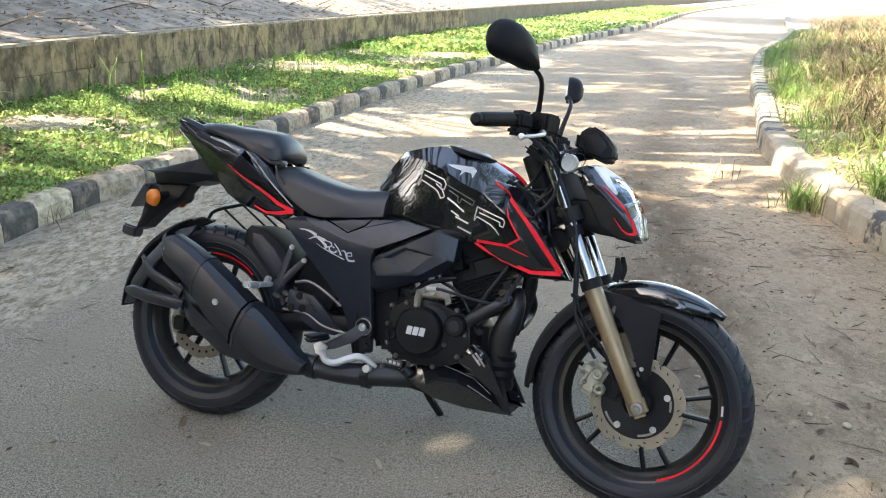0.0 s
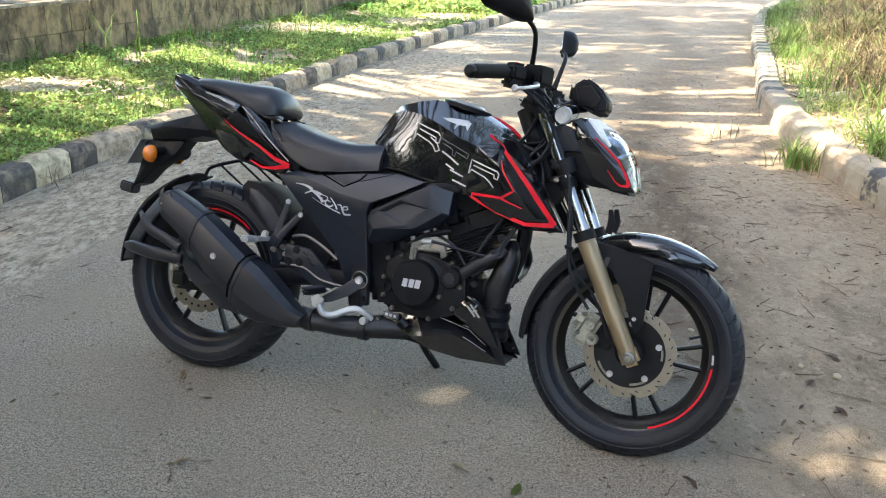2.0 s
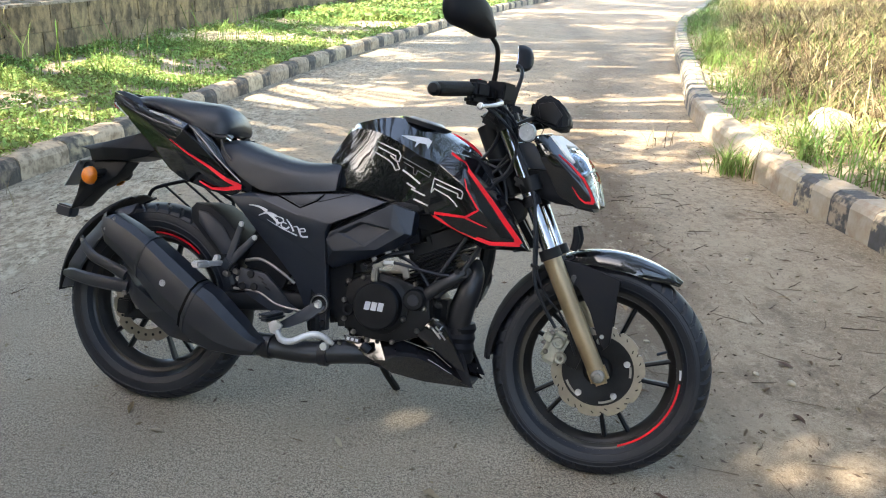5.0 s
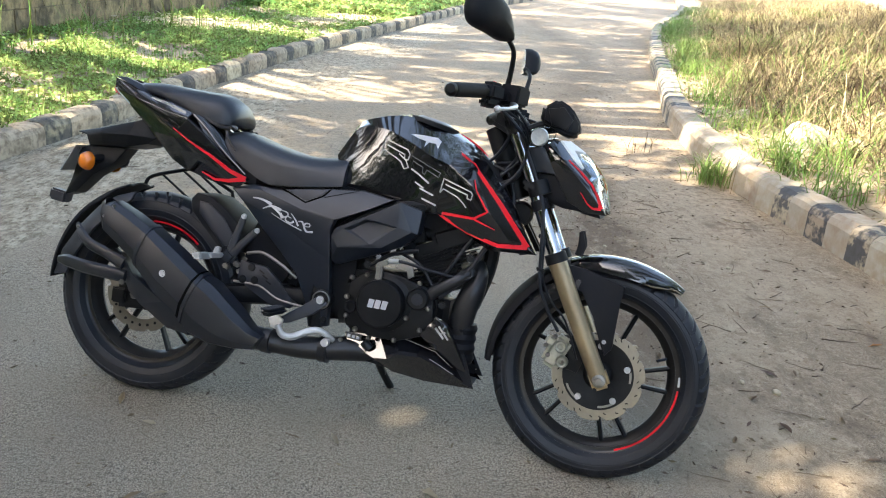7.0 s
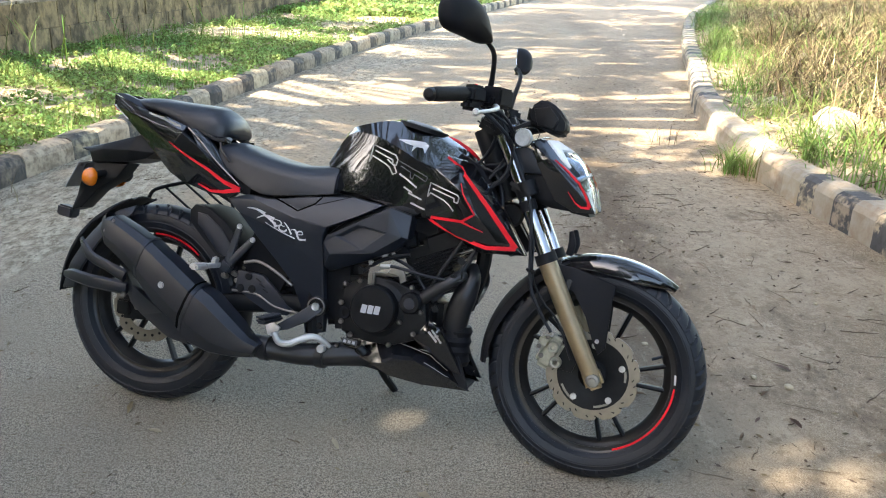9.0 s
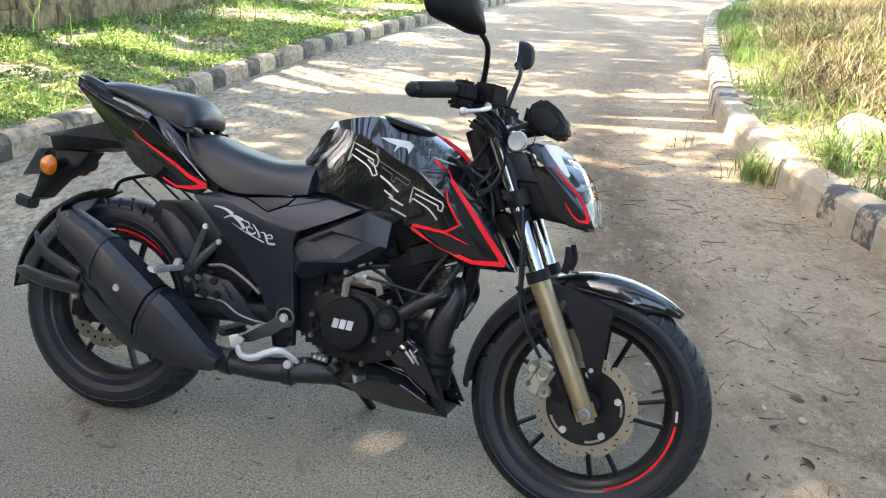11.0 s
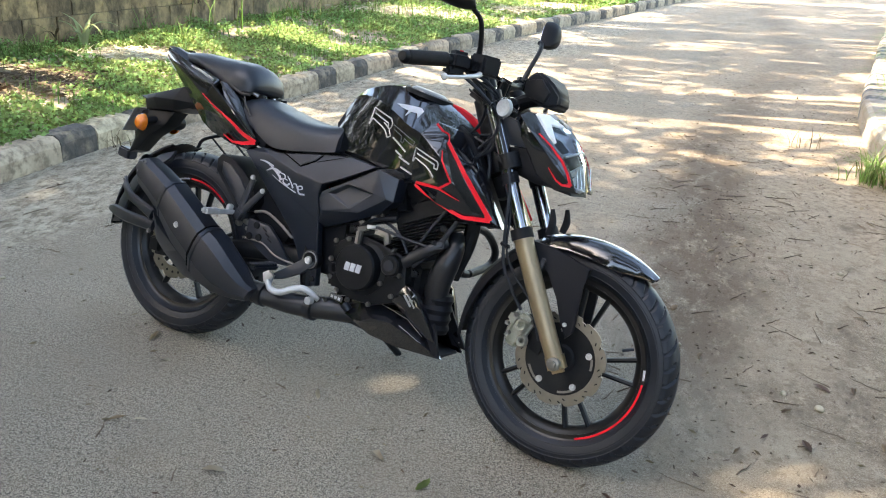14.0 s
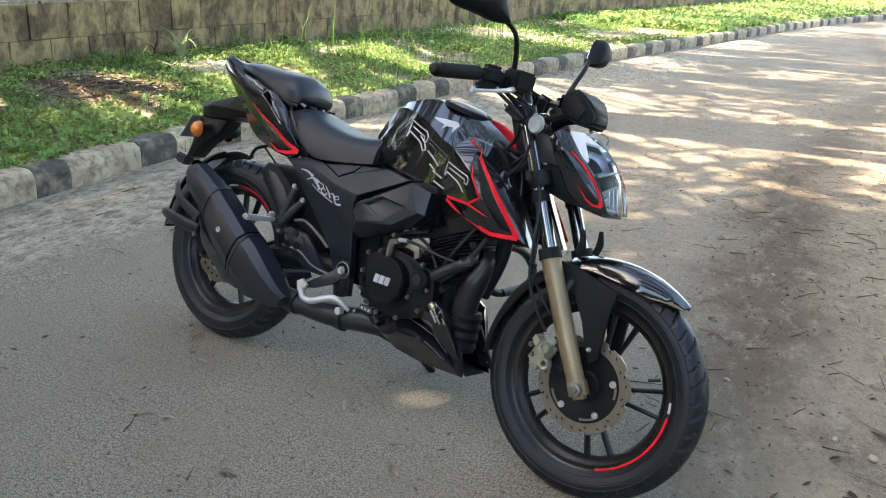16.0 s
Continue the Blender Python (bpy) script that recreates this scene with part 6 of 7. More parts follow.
# ------------------------------------------------ engine
engine = part("engine", merge(block((0.735, 0, 0.390), (0.250, 0.210, 0.190), (0, -6, 0), 0.035, 3), block((0.860, 0, 0.390), (0.14, 0.16, 0.14), (0, 0, 0), 0.03, 3)), M_ENGINE, bike, "black single-cylinder engine")
part("clutch_cover", merge(lathe([(0, -0.040), (0.062, -0.039), (0.066, -0.034), (0.068, -0.004), (0.082, 0.002), (0.084, 0.022)], (0.752, -0.118, 0.402), 40),
                           slab([(0.652, -0.118, 0.452), (0.690, -0.118, 0.478), (0.745, -0.118, 0.492), (0.800, -0.118, 0.482), (0.850, -0.116, 0.468), (0.892, -0.110, 0.432), (0.900, -0.110, 0.375), (0.870, -0.112, 0.325), (0.800, -0.116, 0.300), (0.720, -0.118, 0.302), (0.665, -0.118, 0.330), (0.645, -0.118, 0.390)], 0.030, 0.010)), M_ENGINE, engine, "round black clutch cover")
part("oil_cover", lathe([(0, -0.026), (0.026, -0.025), (0.030, -0.020), (0.031, 0.0), (0.036, 0.004), (0.036, 0.02)], (0.853, -0.114, 0.430), 28), M_ENGINE, engine)
part("oil_cover_recess", lathe([(0, -0.003), (0.016, -0.003), (0.016, 0)], (0.853, -0.139, 0.430), 20), M_SATIN, engine)
# white maker's mark as plain slanted bars
for x0, wd in ((0.722, 0.014), (0.741, 0.014), (0.760, 0.014)):
    part("white_mark", slab([(x0 + 0.003, -0.1605, 0.414), (x0 + wd + 0.004, -0.1605, 0.413), (x0 + wd, -0.1605, 0.390), (x0 - 0.001, -0.1605, 0.391)], 0.003, 0), M_WHITE_D, engine)
for x, z in ((0.658, 0.460), (0.650, 0.405), (0.654, 0.352), (0.685, 0.318), (0.728, 0.300), (0.800, 0.305), (0.868, 0.345), (0.826, 0.372), (0.884, 0.408), (0.852, 0.474), (0.700, 0.474)):
    bolt((x, -0.122, z), 0.0075, engine, M_STEEL, 0.009)
part("inspection_cap", lathe([(0.010, -0.006), (0.016, -0.007), (0.018, 0.0)], (0.662, -0.120, 0.378), 18), M_MATTE, engine)
part("clutch_arm", merge(block((0.735, -0.130, 0.485), (0.018, 0.020, 0.045), (0, 0, 0), 0.005), block((0.742, -0.125, 0.512), (0.034, 0.018, 0.014), (0, -20, 0), 0.003)), M_STEEL, engine, "steel clutch lever arm")
part("sensor_cover", slab([(0.775, -0.122, 0.505), (0.790, -0.122, 0.522), (0.822, -0.122, 0.518), (0.832, -0.122, 0.490), (0.815, -0.122, 0.478), (0.812, -0.122, 0.502)], 0.010, 0.002), M_STEEL, engine)
part("oil_line", tube([(0.760, -0.128, 0.522), (0.800, -0.126, 0.524), (0.900, -0.112, 0.508), (0.980, -0.095, 0.505), (0.984, -0.092, 0.530)], 0.0045, 8), M_RUBBER, engine, "black hose with steel end")
part("line_fitting", tube([(0.757, -0.128, 0.521), (0.785, -0.127, 0.524)], 0.0065, 10), M_ALLOY, engine)
for i in range(11):
    s = i / 10
    c = (0.862 + 0.050 * s, 0, 0.465 + 0.115 * s)
    part("cooling_fin", block(c, (0.165 - 0.01 * abs(s - 0.5), 0.172, 0.0045), (0, -24, 0), 0.0015, 1), M_ENGINE, engine)
part("cylinder", block((0.885, 0, 0.520), (0.125, 0.14, 0.150), (0, -24, 0), 0.012), M_ENGINE, engine)
part("cylinder_head", block((0.930, 0, 0.612), (0.150, 0.165, 0.080), (0, -24, 0), 0.018, 3), M_ENGINE, engine)
part("throttle_body", tube([(0.800, -0.02, 0.600), (0.870, -0.02, 0.620)], 0.026, 16), M_ENGINE, engine)
for pts, r in (([(0.780, -0.090, 0.545), (0.840, -0.095, 0.520), (0.880, -0.095, 0.470)], 0.005), ([(0.700, -0.100, 0.500), (0.760, -0.110, 0.540), (0.830, -0.100, 0.560)], 0.006), ([(0.990, -0.085, 0.640), (0.930, -0.095, 0.540), (0.885, -0.100, 0.450)], 0.0055), ([(1.020, -0.080, 0.610), (0.960, -0.090, 0.500), (0.905, -0.100, 0.440)], 0.0075)):
    part("engine_hose", tube(pts, r, 8), M_RUBBER, engine)
for x, y, z, sz in ((0.690, -0.095, 0.500, 0.022), (0.720, -0.102, 0.525, 0.016), (0.758, -0.100, 0.548, 0.018), (0.780, -0.098, 0.560, 0.012), (0.960, -0.095, 0.515, 0.020), (0.975, -0.085, 0.560, 0.022), (0.915, -0.095, 0.420, 0.020)):
    part("engine_fitting", block((x, y, z), (sz, 0.02, sz * 0.9), (0, 25, 10), 0.004), M_STEEL if sz < 0.019 else M_ENGINE, engine)

# exhaust: header, collector, muffler with heat shields
exhaust = part("exhaust", tube([(0.984, -0.070, 0.527), (0.953, -0.092, 0.500), (0.909, -0.100, 0.469), (0.874, -0.100, 0.438), (0.871, -0.095, 0.414), (0.887, -0.080, 0.401)], [0.017, 0.018, 0.018, 0.018, 0.017, 0.015], 16, 6), M_PIPE, bike, "blackened exhaust with angular black muffler")
part("header_pipe", tube([(0.989, -0.030, 0.543), (1.000, -0.045, 0.511), (0.989, -0.055, 0.463), (0.971, -0.050, 0.406), (0.966, -0.040, 0.347), (0.976, -0.030, 0.290)], [0.022, 0.026, 0.034, 0.036, 0.034, 0.030], 16, 6), M_PIPE, exhaust)
part("flexible_boot", lathe([(0.030, -0.05)] + [(0.042 + (0.005 if i % 2 else 0), -0.05 + 0.014 * i) for i in range(9)] + [(0.030, 0.065)], (0, 0, 0), 20), M_MATTE, exhaust).matrix_basis = pose(0.968, -0.030, 0.310, 90, 0, 0) @ pose(0, 0, 0, 0, -8, 0)
part("collector", tube([(0.900, 0.000, 0.245), (0.780, -0.030, 0.252), (0.680, -0.072, 0.252), (0.560, -0.115, 0.240), (0.470, -0.140, 0.243), (0.410, -0.160, 0.252)], [0.034, 0.036, 0.036, 0.033, 0.030, 0.034], 16, 5), M_PIPE, exhaust, "blackened collector pipe")
for ct, rr in (((0.445, -0.150, 0.247), 0.036), ((0.600, -0.106, 0.243), 0.039)):
    part("pipe_clamp", tube([(ct[0] - 0.012, ct[1], ct[2]), (ct[0] + 0.012, ct[1], ct[2])], rr, 16), M_PIPE, exhaust)


def muffler_ring(upper, lower, deep, cy=-0.182, grow=0.0):
    """A faceted section across the muffler between its upper and lower edge lines."""
    u, l = Vector((upper[0], 0, upper[1])), Vector((lower[0], 0, lower[1]))
    c, d = (u + l) / 2 + Vector((0, cy, 0)), (u - l) / 2
    d = d * (1 + grow / d.length)
    prof = [(1.0, 0.10), (0.93, 0.55), (0.66, 0.92), (0.30, 1.0), (-0.28, 0.98), (-0.34, 0.94), (-0.82, 0.62), (-0.97, 0.25), (-1.0, -0.35), (-0.75, -0.8), (0.0, -1.0), (0.75, -0.85), (1.0, -0.35)]
    return [c + d * a + Vector((0, -b * (deep + grow), 0)) for a, b in prof]


TAIL = [(U, L, d) for U, L, d in (((-0.068, 0.570), (-0.085, 0.513), 0.036), ((-0.043, 0.577), (-0.073, 0.482), 0.044), ((0.022, 0.550), (-0.014, 0.441), 0.048), ((0.081, 0.519), (0.040, 0.400), 0.049))]
MAIN = [((0.077, 0.523), (0.035, 0.401), 0.053), ((0.088, 0.518), (0.045, 0.391), 0.056), ((0.164, 0.469), (0.105, 0.328), 0.058), ((0.243, 0.415), (0.185, 0.272), 0.060)]
FRONT = [((0.248, 0.411), (0.193, 0.264), 0.058), ((0.294, 0.389), (0.224, 0.233), 0.060), ((0.377, 0.321), (0.287, 0.216), 0.056), ((0.418, 0.283), (0.365, 0.215), 0.044), ((0.447, 0.267), (0.419, 0.221), 0.032)]
part("muffler", loft([muffler_ring(*r) for r in TAIL]), M_SHIELD, exhaust, "angular black muffler body", 0.35)
part("heat_shield", loft([muffler_ring(*r) for r in MAIN]), M_SHIELD, exhaust, "satin black rear heat shield", 0.35)
part("heat_shield", loft([muffler_ring(*r) for r in FRONT]), M_SHIELD, exhaust, "satin black front heat shield", 0.35)
part("shield_seam", loft([muffler_ring(*r, grow=0.0012) for r in (MAIN[-1], FRONT[0])]), M_GAP, exhaust)
part("shield_collar", loft([muffler_ring(*r, grow=0.0025) for r in (MAIN[0], MAIN[1])]), M_SHIELD, exhaust)
part("shield_collar", loft([muffler_ring(*r, grow=0.0025) for r in (FRONT[0], ((0.259, 0.406), (0.201, 0.255), 0.059))]), M_SHIELD, exhaust)
part("end_cap", lathe([(0, 0.004), (0.026, 0.004), (0.030, -0.004), (0.032, -0.02)], (0, 0, 0), 24), M_PIPE, exhaust).matrix_basis = pose(-0.076, -0.182, 0.545, 0, 0, 90) @ pose(0, 0, 0, -36, 0, 0)
for p in ((0.147, -0.236, 0.399), (0.324, -0.228, 0.285)):
    bolt(p, 0.0105, exhaust, M_ALLOY, 0.006)
for p in ((-0.031, -0.226, 0.563), (-0.061, -0.222, 0.530)):
    bolt(p, 0.005, exhaust, M_STEEL, 0.003)
# lower shield with its two strakes reaching back to the hugger
part("lower_shield", facets({"a": (-0.013, -0.196, 0.434), "b": (0.042, -0.216, 0.379), "c": (0.150, -0.222, 0.316), "d": (0.205, -0.224, 0.287), "e": (0.232, -0.206, 0.232), "f": (0.149, -0.186, 0.238), "g": (0.053, -0.180, 0.291), "h": (0.014, -0.180, 0.322), "i": (-0.011, -0.184, 0.375)}, ["a b h i", "b c g h", "c d f g", "d e f"], 0.060, 0.003), M_SHIELD, exhaust, "satin black lower shield", 0.35)
part("lower_strake", tube([(-0.244, -0.150, 0.375), (-0.198, -0.170, 0.378), (-0.129, -0.190, 0.373), (-0.059, -0.198, 0.370), (0.010, -0.198, 0.366)], [0.010, 0.019, 0.020, 0.020, 0.018], 8, 4, 0.5), M_SHIELD, exhaust)
part("upper_strake", tube([(-0.193, -0.150, 0.489), (-0.162, -0.170, 0.465), (-0.123, -0.185, 0.441), (-0.063, -0.195, 0.424), (0.002, -0.200, 0.401)], [0.008, 0.014, 0.016, 0.016, 0.019], 8, 4, 0.5), M_SHIELD, exhaust)
part("caliper_box", block((-0.052, -0.110, 0.294), (0.045, 0.03, 0.045), (0, 0, 0), 0.004), M_ENGINE, exhaust)
bolt((-0.179, -0.165, 0.483), 0.006, exhaust, M_STEEL, 0.003)
bolt((0.009, -0.210, 0.351), 0.008, exhaust, M_STEEL)
# tyre hugger whose near cheek carries the strakes
hugger = part("tyre_hugger", arch_shell(RC, 0.333, 106, 180, 0.078, 0.018, 22, 0.004, 0.9, 0.9), M_MATTE, bike, "matte black rear tyre hugger")
part("hugger_cheek", facets({"a": (-0.308, -0.078, 0.316), "b": (-0.281, -0.084, 0.400), "c": (-0.226, -0.090, 0.482), "d": (-0.166, -0.092, 0.549), "e": (-0.116, -0.088, 0.584), "f": (-0.059, -0.080, 0.605), "g": (-0.062, -0.100, 0.577), "h": (-0.115, -0.114, 0.530), "i": (-0.166, -0.114, 0.476), "j": (-0.220, -0.108, 0.396), "k": (-0.253, -0.096, 0.328)},
                            ["a b j k", "b c i j", "c d h i", "d e g h", "e f g"], 0.010, 0.003), M_SATIN, hugger)
hug = part("inner_mudguard", slab([(0.120, -0.074, 0.610), (0.136, -0.074, 0.628), (0.182, -0.074, 0.622), (0.237, -0.076, 0.590), (0.284, -0.078, 0.548), (0.305, -0.080, 0.500), (0.284, -0.082, 0.470), (0.241, -0.084, 0.461), (0.218, -0.084, 0.490), (0.176, -0.082, 0.530), (0.126, -0.078, 0.575)], 0.148, 0.004), M_MATTE, bike, "matte black inner mudguard")
part("mudguard_blade", slab([(0.150, -0.080, 0.605), (0.180, -0.080, 0.602), (0.232, -0.081, 0.566), (0.268, -0.082, 0.520), (0.262, -0.084, 0.488), (0.240, -0.085, 0.482), (0.205, -0.084, 0.520), (0.152, -0.081, 0.572)], 0.006, 0.003), M_SATIN, hug)

# ------------------------------------------------ swing arm, pegs, stand
swing = part("swing_arm", merge(tube([(-0.010, -0.098, 0.300), (0.180, -0.098, 0.330), (0.360, -0.090, 0.362), (0.560, -0.080, 0.378)], [0.026, 0.028, 0.030, 0.028], 10, 4, 0.6), tube([(-0.010, 0.098, 0.300), (0.180, 0.098, 0.330), (0.360, 0.090, 0.362), (0.560, 0.080, 0.378)], [0.026, 0.028, 0.030, 0.028], 10, 4, 0.6), block((0.440, 0, 0.370), (0.06, 0.18, 0.06), (0, 0, 0), 0.015)), M_ENGINE, bike, "black swing arm")
part("arm_plate", slab([(-0.062, -0.112, 0.330), (0.030, -0.116, 0.345), (0.060, -0.116, 0.300), (0.020, -0.112, 0.262), (-0.056, -0.112, 0.258)], 0.02, 0.004), M_ENGINE, swing)
part("arm_guard", slab([(0.315, -0.112, 0.455), (0.395, -0.112, 0.448), (0.440, -0.112, 0.410), (0.472, -0.112, 0.372), (0.500, -0.112, 0.355), (0.480, -0.112, 0.340), (0.420, -0.112, 0.340), (0.360, -0.112, 0.372), (0.310, -0.112, 0.400)], 0.014, 0.005), M_SATIN, swing, "satin black brake-side guard")
for x, z in ((0.352, 0.440), (0.365, 0.404), (0.328, 0.402)):
    part("guard_boss", lathe([(0, -0.004), (0.010, -0.004), (0.012, 0)], (x, -0.113, z), 14), M_MATTE, swing)
for i in range(3):
    part("guard_slot", block((0.385 + 0.012 * i, -0.1135, 0.432 - 0.014 * i), (0.020, 0.003, 0.004), (0, 28, 0), 0.001), M_MATTE, swing)
part("axle_nut", lathe([(0, -0.012), (0.012, -0.012), (0.016, -0.004), (0.016, 0.01)], (0.0, -0.118, 0.305), 6), M_STEEL, swing)
part("rear_caliper", block((0.090, -0.085, 0.375), (0.09, 0.04, 0.05), (0, -20, 0), 0.01), M_CALIPER, swing)
part("brake_line", tube([(0.330, -0.105, 0.478), (0.380, -0.112, 0.486), (0.440, -0.114, 0.462), (0.490, -0.112, 0.430)], 0.0045, 8), M_STEEL, swing)
part("arm_lower_line", tube([(0.300, -0.108, 0.392), (0.380, -0.110, 0.390), (0.440, -0.110, 0.362), (0.520, -0.110, 0.352)], 0.004, 8), M_STEEL, swing)
hanger = part("pillion_hanger", merge(tube([(0.276, -0.112, 0.453), (0.285, -0.112, 0.494), (0.307, -0.108, 0.576)], [0.013, 0.012, 0.010], 10, 4, 0.7), tube([(0.272, -0.112, 0.451), (0.314, -0.112, 0.501), (0.353, -0.108, 0.546)], [0.013, 0.012, 0.010], 10, 4, 0.7), block((0.279, -0.114, 0.460), (0.036, 0.026, 0.034), (0, 30, 0), 0.006)), M_SATIN, bike, "black pillion peg hanger")
part("pillion_peg", merge(block((0.252, -0.150, 0.462), (0.022, 0.070, 0.014), (0, 0, -8), 0.004), block((0.238, -0.196, 0.461), (0.030, 0.060, 0.018), (0, 0, -8), 0.005), block((0.248, -0.128, 0.474), (0.016, 0.02, 0.022), (0, 20, 0), 0.003)), M_ALLOY, hanger, "grey folding pillion peg")
for p in ((0.313, -0.118, 0.582), (0.358, -0.118, 0.547)):
    bolt(p, 0.008, hanger)
for x, z in ((0.300, 0.440), (0.312, 0.420), (0.268, 0.430), (0.330, 0.405)):
    part("hanger_fitting", block((x, -0.100, z), (0.020, 0.020, 0.014), (0, 20, 0), 0.003), M_STEEL, hanger)
part("pillion_hanger", merge(tube([(0.284, 0.105, 0.468), (0.310, 0.103, 0.585)], 0.0095, 10), tube([(0.284, 0.105, 0.468), (0.352, 0.100, 0.548)], 0.0095, 10), block((0.265, 0.190, 0.474), (0.026, 0.150, 0.016), (0, 0, 8), 0.005)), M_ENGINE, bike)
rest = part("foot_rest_bracket", facets({"a": (0.598, -0.124, 0.375), "b": (0.566, -0.124, 0.392), "c": (0.524, -0.136, 0.358), "d": (0.469, -0.150, 0.319), "e": (0.465, -0.150, 0.299), "f": (0.500, -0.146, 0.307), "g": (0.558, -0.132, 0.337)}, ["a b c g", "c d e f g"], 0.014, 0.004), M_SATIN, bike, "black rider foot rest bracket")
part("foot_peg", merge(block((0.470, -0.196, 0.340), (0.030, 0.100, 0.016), (0, 0, -6), 0.006), *[block((0.470 - 0.001 * i, -0.156 - 0.012 * i, 0.350), (0.030, 0.006, 0.006), (0, 0, -6), 0.002, 1) for i in range(8)]), M_RUBBER, rest, "ribbed black foot peg")
part("brake_pedal", tube([(0.626, -0.120, 0.273), (0.607, -0.135, 0.290), (0.581, -0.145, 0.299), (0.553, -0.155, 0.290), (0.521, -0.170, 0.274), (0.494, -0.180, 0.278), (0.480, -0.185, 0.304)], [0.007, 0.009, 0.010, 0.010, 0.010, 0.010, 0.008], 10, 5), M_ALLOY, rest, "bare alloy brake pedal")
part("heel_guard", slab([(0.443, -0.165, 0.314), (0.463, -0.165, 0.327), (0.488, -0.168, 0.315), (0.479, -0.170, 0.285), (0.453, -0.168, 0.290)], 0.008, 0.002), M_ALLOY, rest, "bare alloy heel guard")
part("pedal_return", lathe([(0, -0.012), (0.011, -0.012), (0.012, -0.004), (0.012, 0.006)], (0.610, -0.140, 0.269), 14), M_ALLOY, rest)
stand = part("side_stand", tube([(0.680, 0.085, 0.260), (0.700, 0.150, 0.165), (0.716, 0.262, 0.078)], 0.012, 10), M_ENGINE, bike, "black side stand holding the machine up")
part("stand_foot", block((0.724, 0.270, 0.0725), (0.070, 0.040, 0.008), (0, 0, 0), 0.003), M_ENGINE, stand).matrix_basis = Matrix.Identity(4)
part("stand_spring", tube([(0.700, 0.085, 0.250), (0.712, 0.180, 0.135)], 0.005, 8), M_STEEL, stand)

# ------------------------------------------------ belly pan
BELLY = {"a": (0.648, -0.098, 0.299), "b": (0.747, -0.085, 0.308), "c": (0.802, -0.082, 0.312), "d": (0.914, -0.078, 0.289), "e": (0.976, -0.072, 0.246), "f": (1.032, -0.068, 0.198), "g": (0.893, -0.084, 0.199), "h": (0.796, -0.086, 0.210), "i": (0.740, -0.098, 0.241),
         "j": (0.664, -0.098, 0.271), "k": (0.787, -0.126, 0.251), "l": (0.883, -0.132, 0.273), "m": (0.969, -0.108, 0.238), "n": (0.818, -0.130, 0.269)}
belly_bm = facets(BELLY, ["j a b k i", "b c n k", "c d l n", "n l k", "d e m l", "e f m", "i k h", "k l g h", "l m g", "m f g"], 0.004, 0)
on_belly = lambda pts, o=0.0012: lay_on(belly_bm, fine(pts, 4), o)
pan_lines = [(on_belly(p), w, tp) for p, w, tp in (([(0.655, 0.296), (0.700, 0.302), (0.745, 0.305)], 0.0020, (0.6, 1.0)), ([(0.812, 0.309), (0.855, 0.300), (0.914, 0.286), (0.966, 0.250)], 0.0022, (1, 0.4)), ([(0.906, 0.270), (0.936, 0.256), (0.975, 0.236)], 0.0022, (1, 0.3)))]
b_r, b_l = pair("belly_pan", belly_bm, M_GLOSS, None, "glossy black belly pan", 0.35)
part("belly_floor", loft([[(0.66, s * 0.08, 0.242) for s in (-1, 1)] + [(0.66, s * 0.08, 0.232) for s in (1, -1)], [(0.85, s * 0.08, 0.214) for s in (-1, 1)] + [(0.85, s * 0.08, 0.206) for s in (1, -1)], [(1.02, s * 0.05, 0.205) for s in (-1, 1)] + [(1.02, s * 0.05, 0.198) for s in (1, -1)]]), M_MATTE, b_r)
for pts, wd, tp in pan_lines:
    part("pan_graphic", ribbon(pts, wd, 0.0008, tp), M_SILVER, b_r, "thin silver line along a belly pan crease")
badge_c = (0.681, -0.112, 0.294)
part("pan_badge", block(badge_c, (0.046, 0.006, 0.017), (0, 6, 0), 0.002), M_GREY_D, b_r, "small dark badge with unreadable white bars")
for i in range(3):
    part("badge_bar", block((badge_c[0] - 0.013 + 0.013 * i, badge_c[1] - 0.0036, badge_c[2] + 0.0012 - 0.0012 * i), (0.008, 0.001, 0.008), (0, 6, 0), 0), M_WHITE_D, b_r)
bolt((0.643, -0.110, 0.279), 0.007, b_r, M_STEEL)
part("pan_grommet", tube([(0.714, -0.118, 0.285), (0.731, -0.112, 0.268)], 0.013, 16), M_RUBBER, b_r)
pair("radiator_wing", facets({"a": (0.861, -0.110, 0.330), "b": (0.886, -0.124, 0.359), "c": (0.908, -0.124, 0.389), "d": (0.942, -0.122, 0.370), "e": (0.968, -0.108, 0.322), "f": (1.008, -0.080, 0.240), "g": (0.979, -0.090, 0.250), "h": (0.919, -0.108, 0.296), "i": (0.926, -0.128, 0.344)}, ["a b i h", "b c d i", "d e i", "e g h i", "e f g"], 0.02, 0.004), M_GLOSS, None, "glossy black oil cooler wing")
for a, b, wd in (((0.913, -0.131, 0.361), (0.939, -0.131, 0.334), 0.006), ((0.922, -0.131, 0.366), (0.952, -0.131, 0.333), 0.005), ((0.928, -0.132, 0.346), (0.943, -0.132, 0.353), 0.004)):
    part("wing_mark", ribbon([a, b], wd, 0.001), M_SILVER, engine)
pair("chin_fin", facets({"a": (0.973, 0.060, 0.328), "b": (1.005, 0.078, 0.262), "c": (1.032, 0.095, 0.205), "d": (0.990, 0.084, 0.212), "e": (0.966, 0.064, 0.267)}, ["a b c d e"], -0.012, 0.003), M_MATTE, None, "black chin fin")
bolt((1.009, 0.080, 0.226), 0.005, b_l, M_ALLOY)
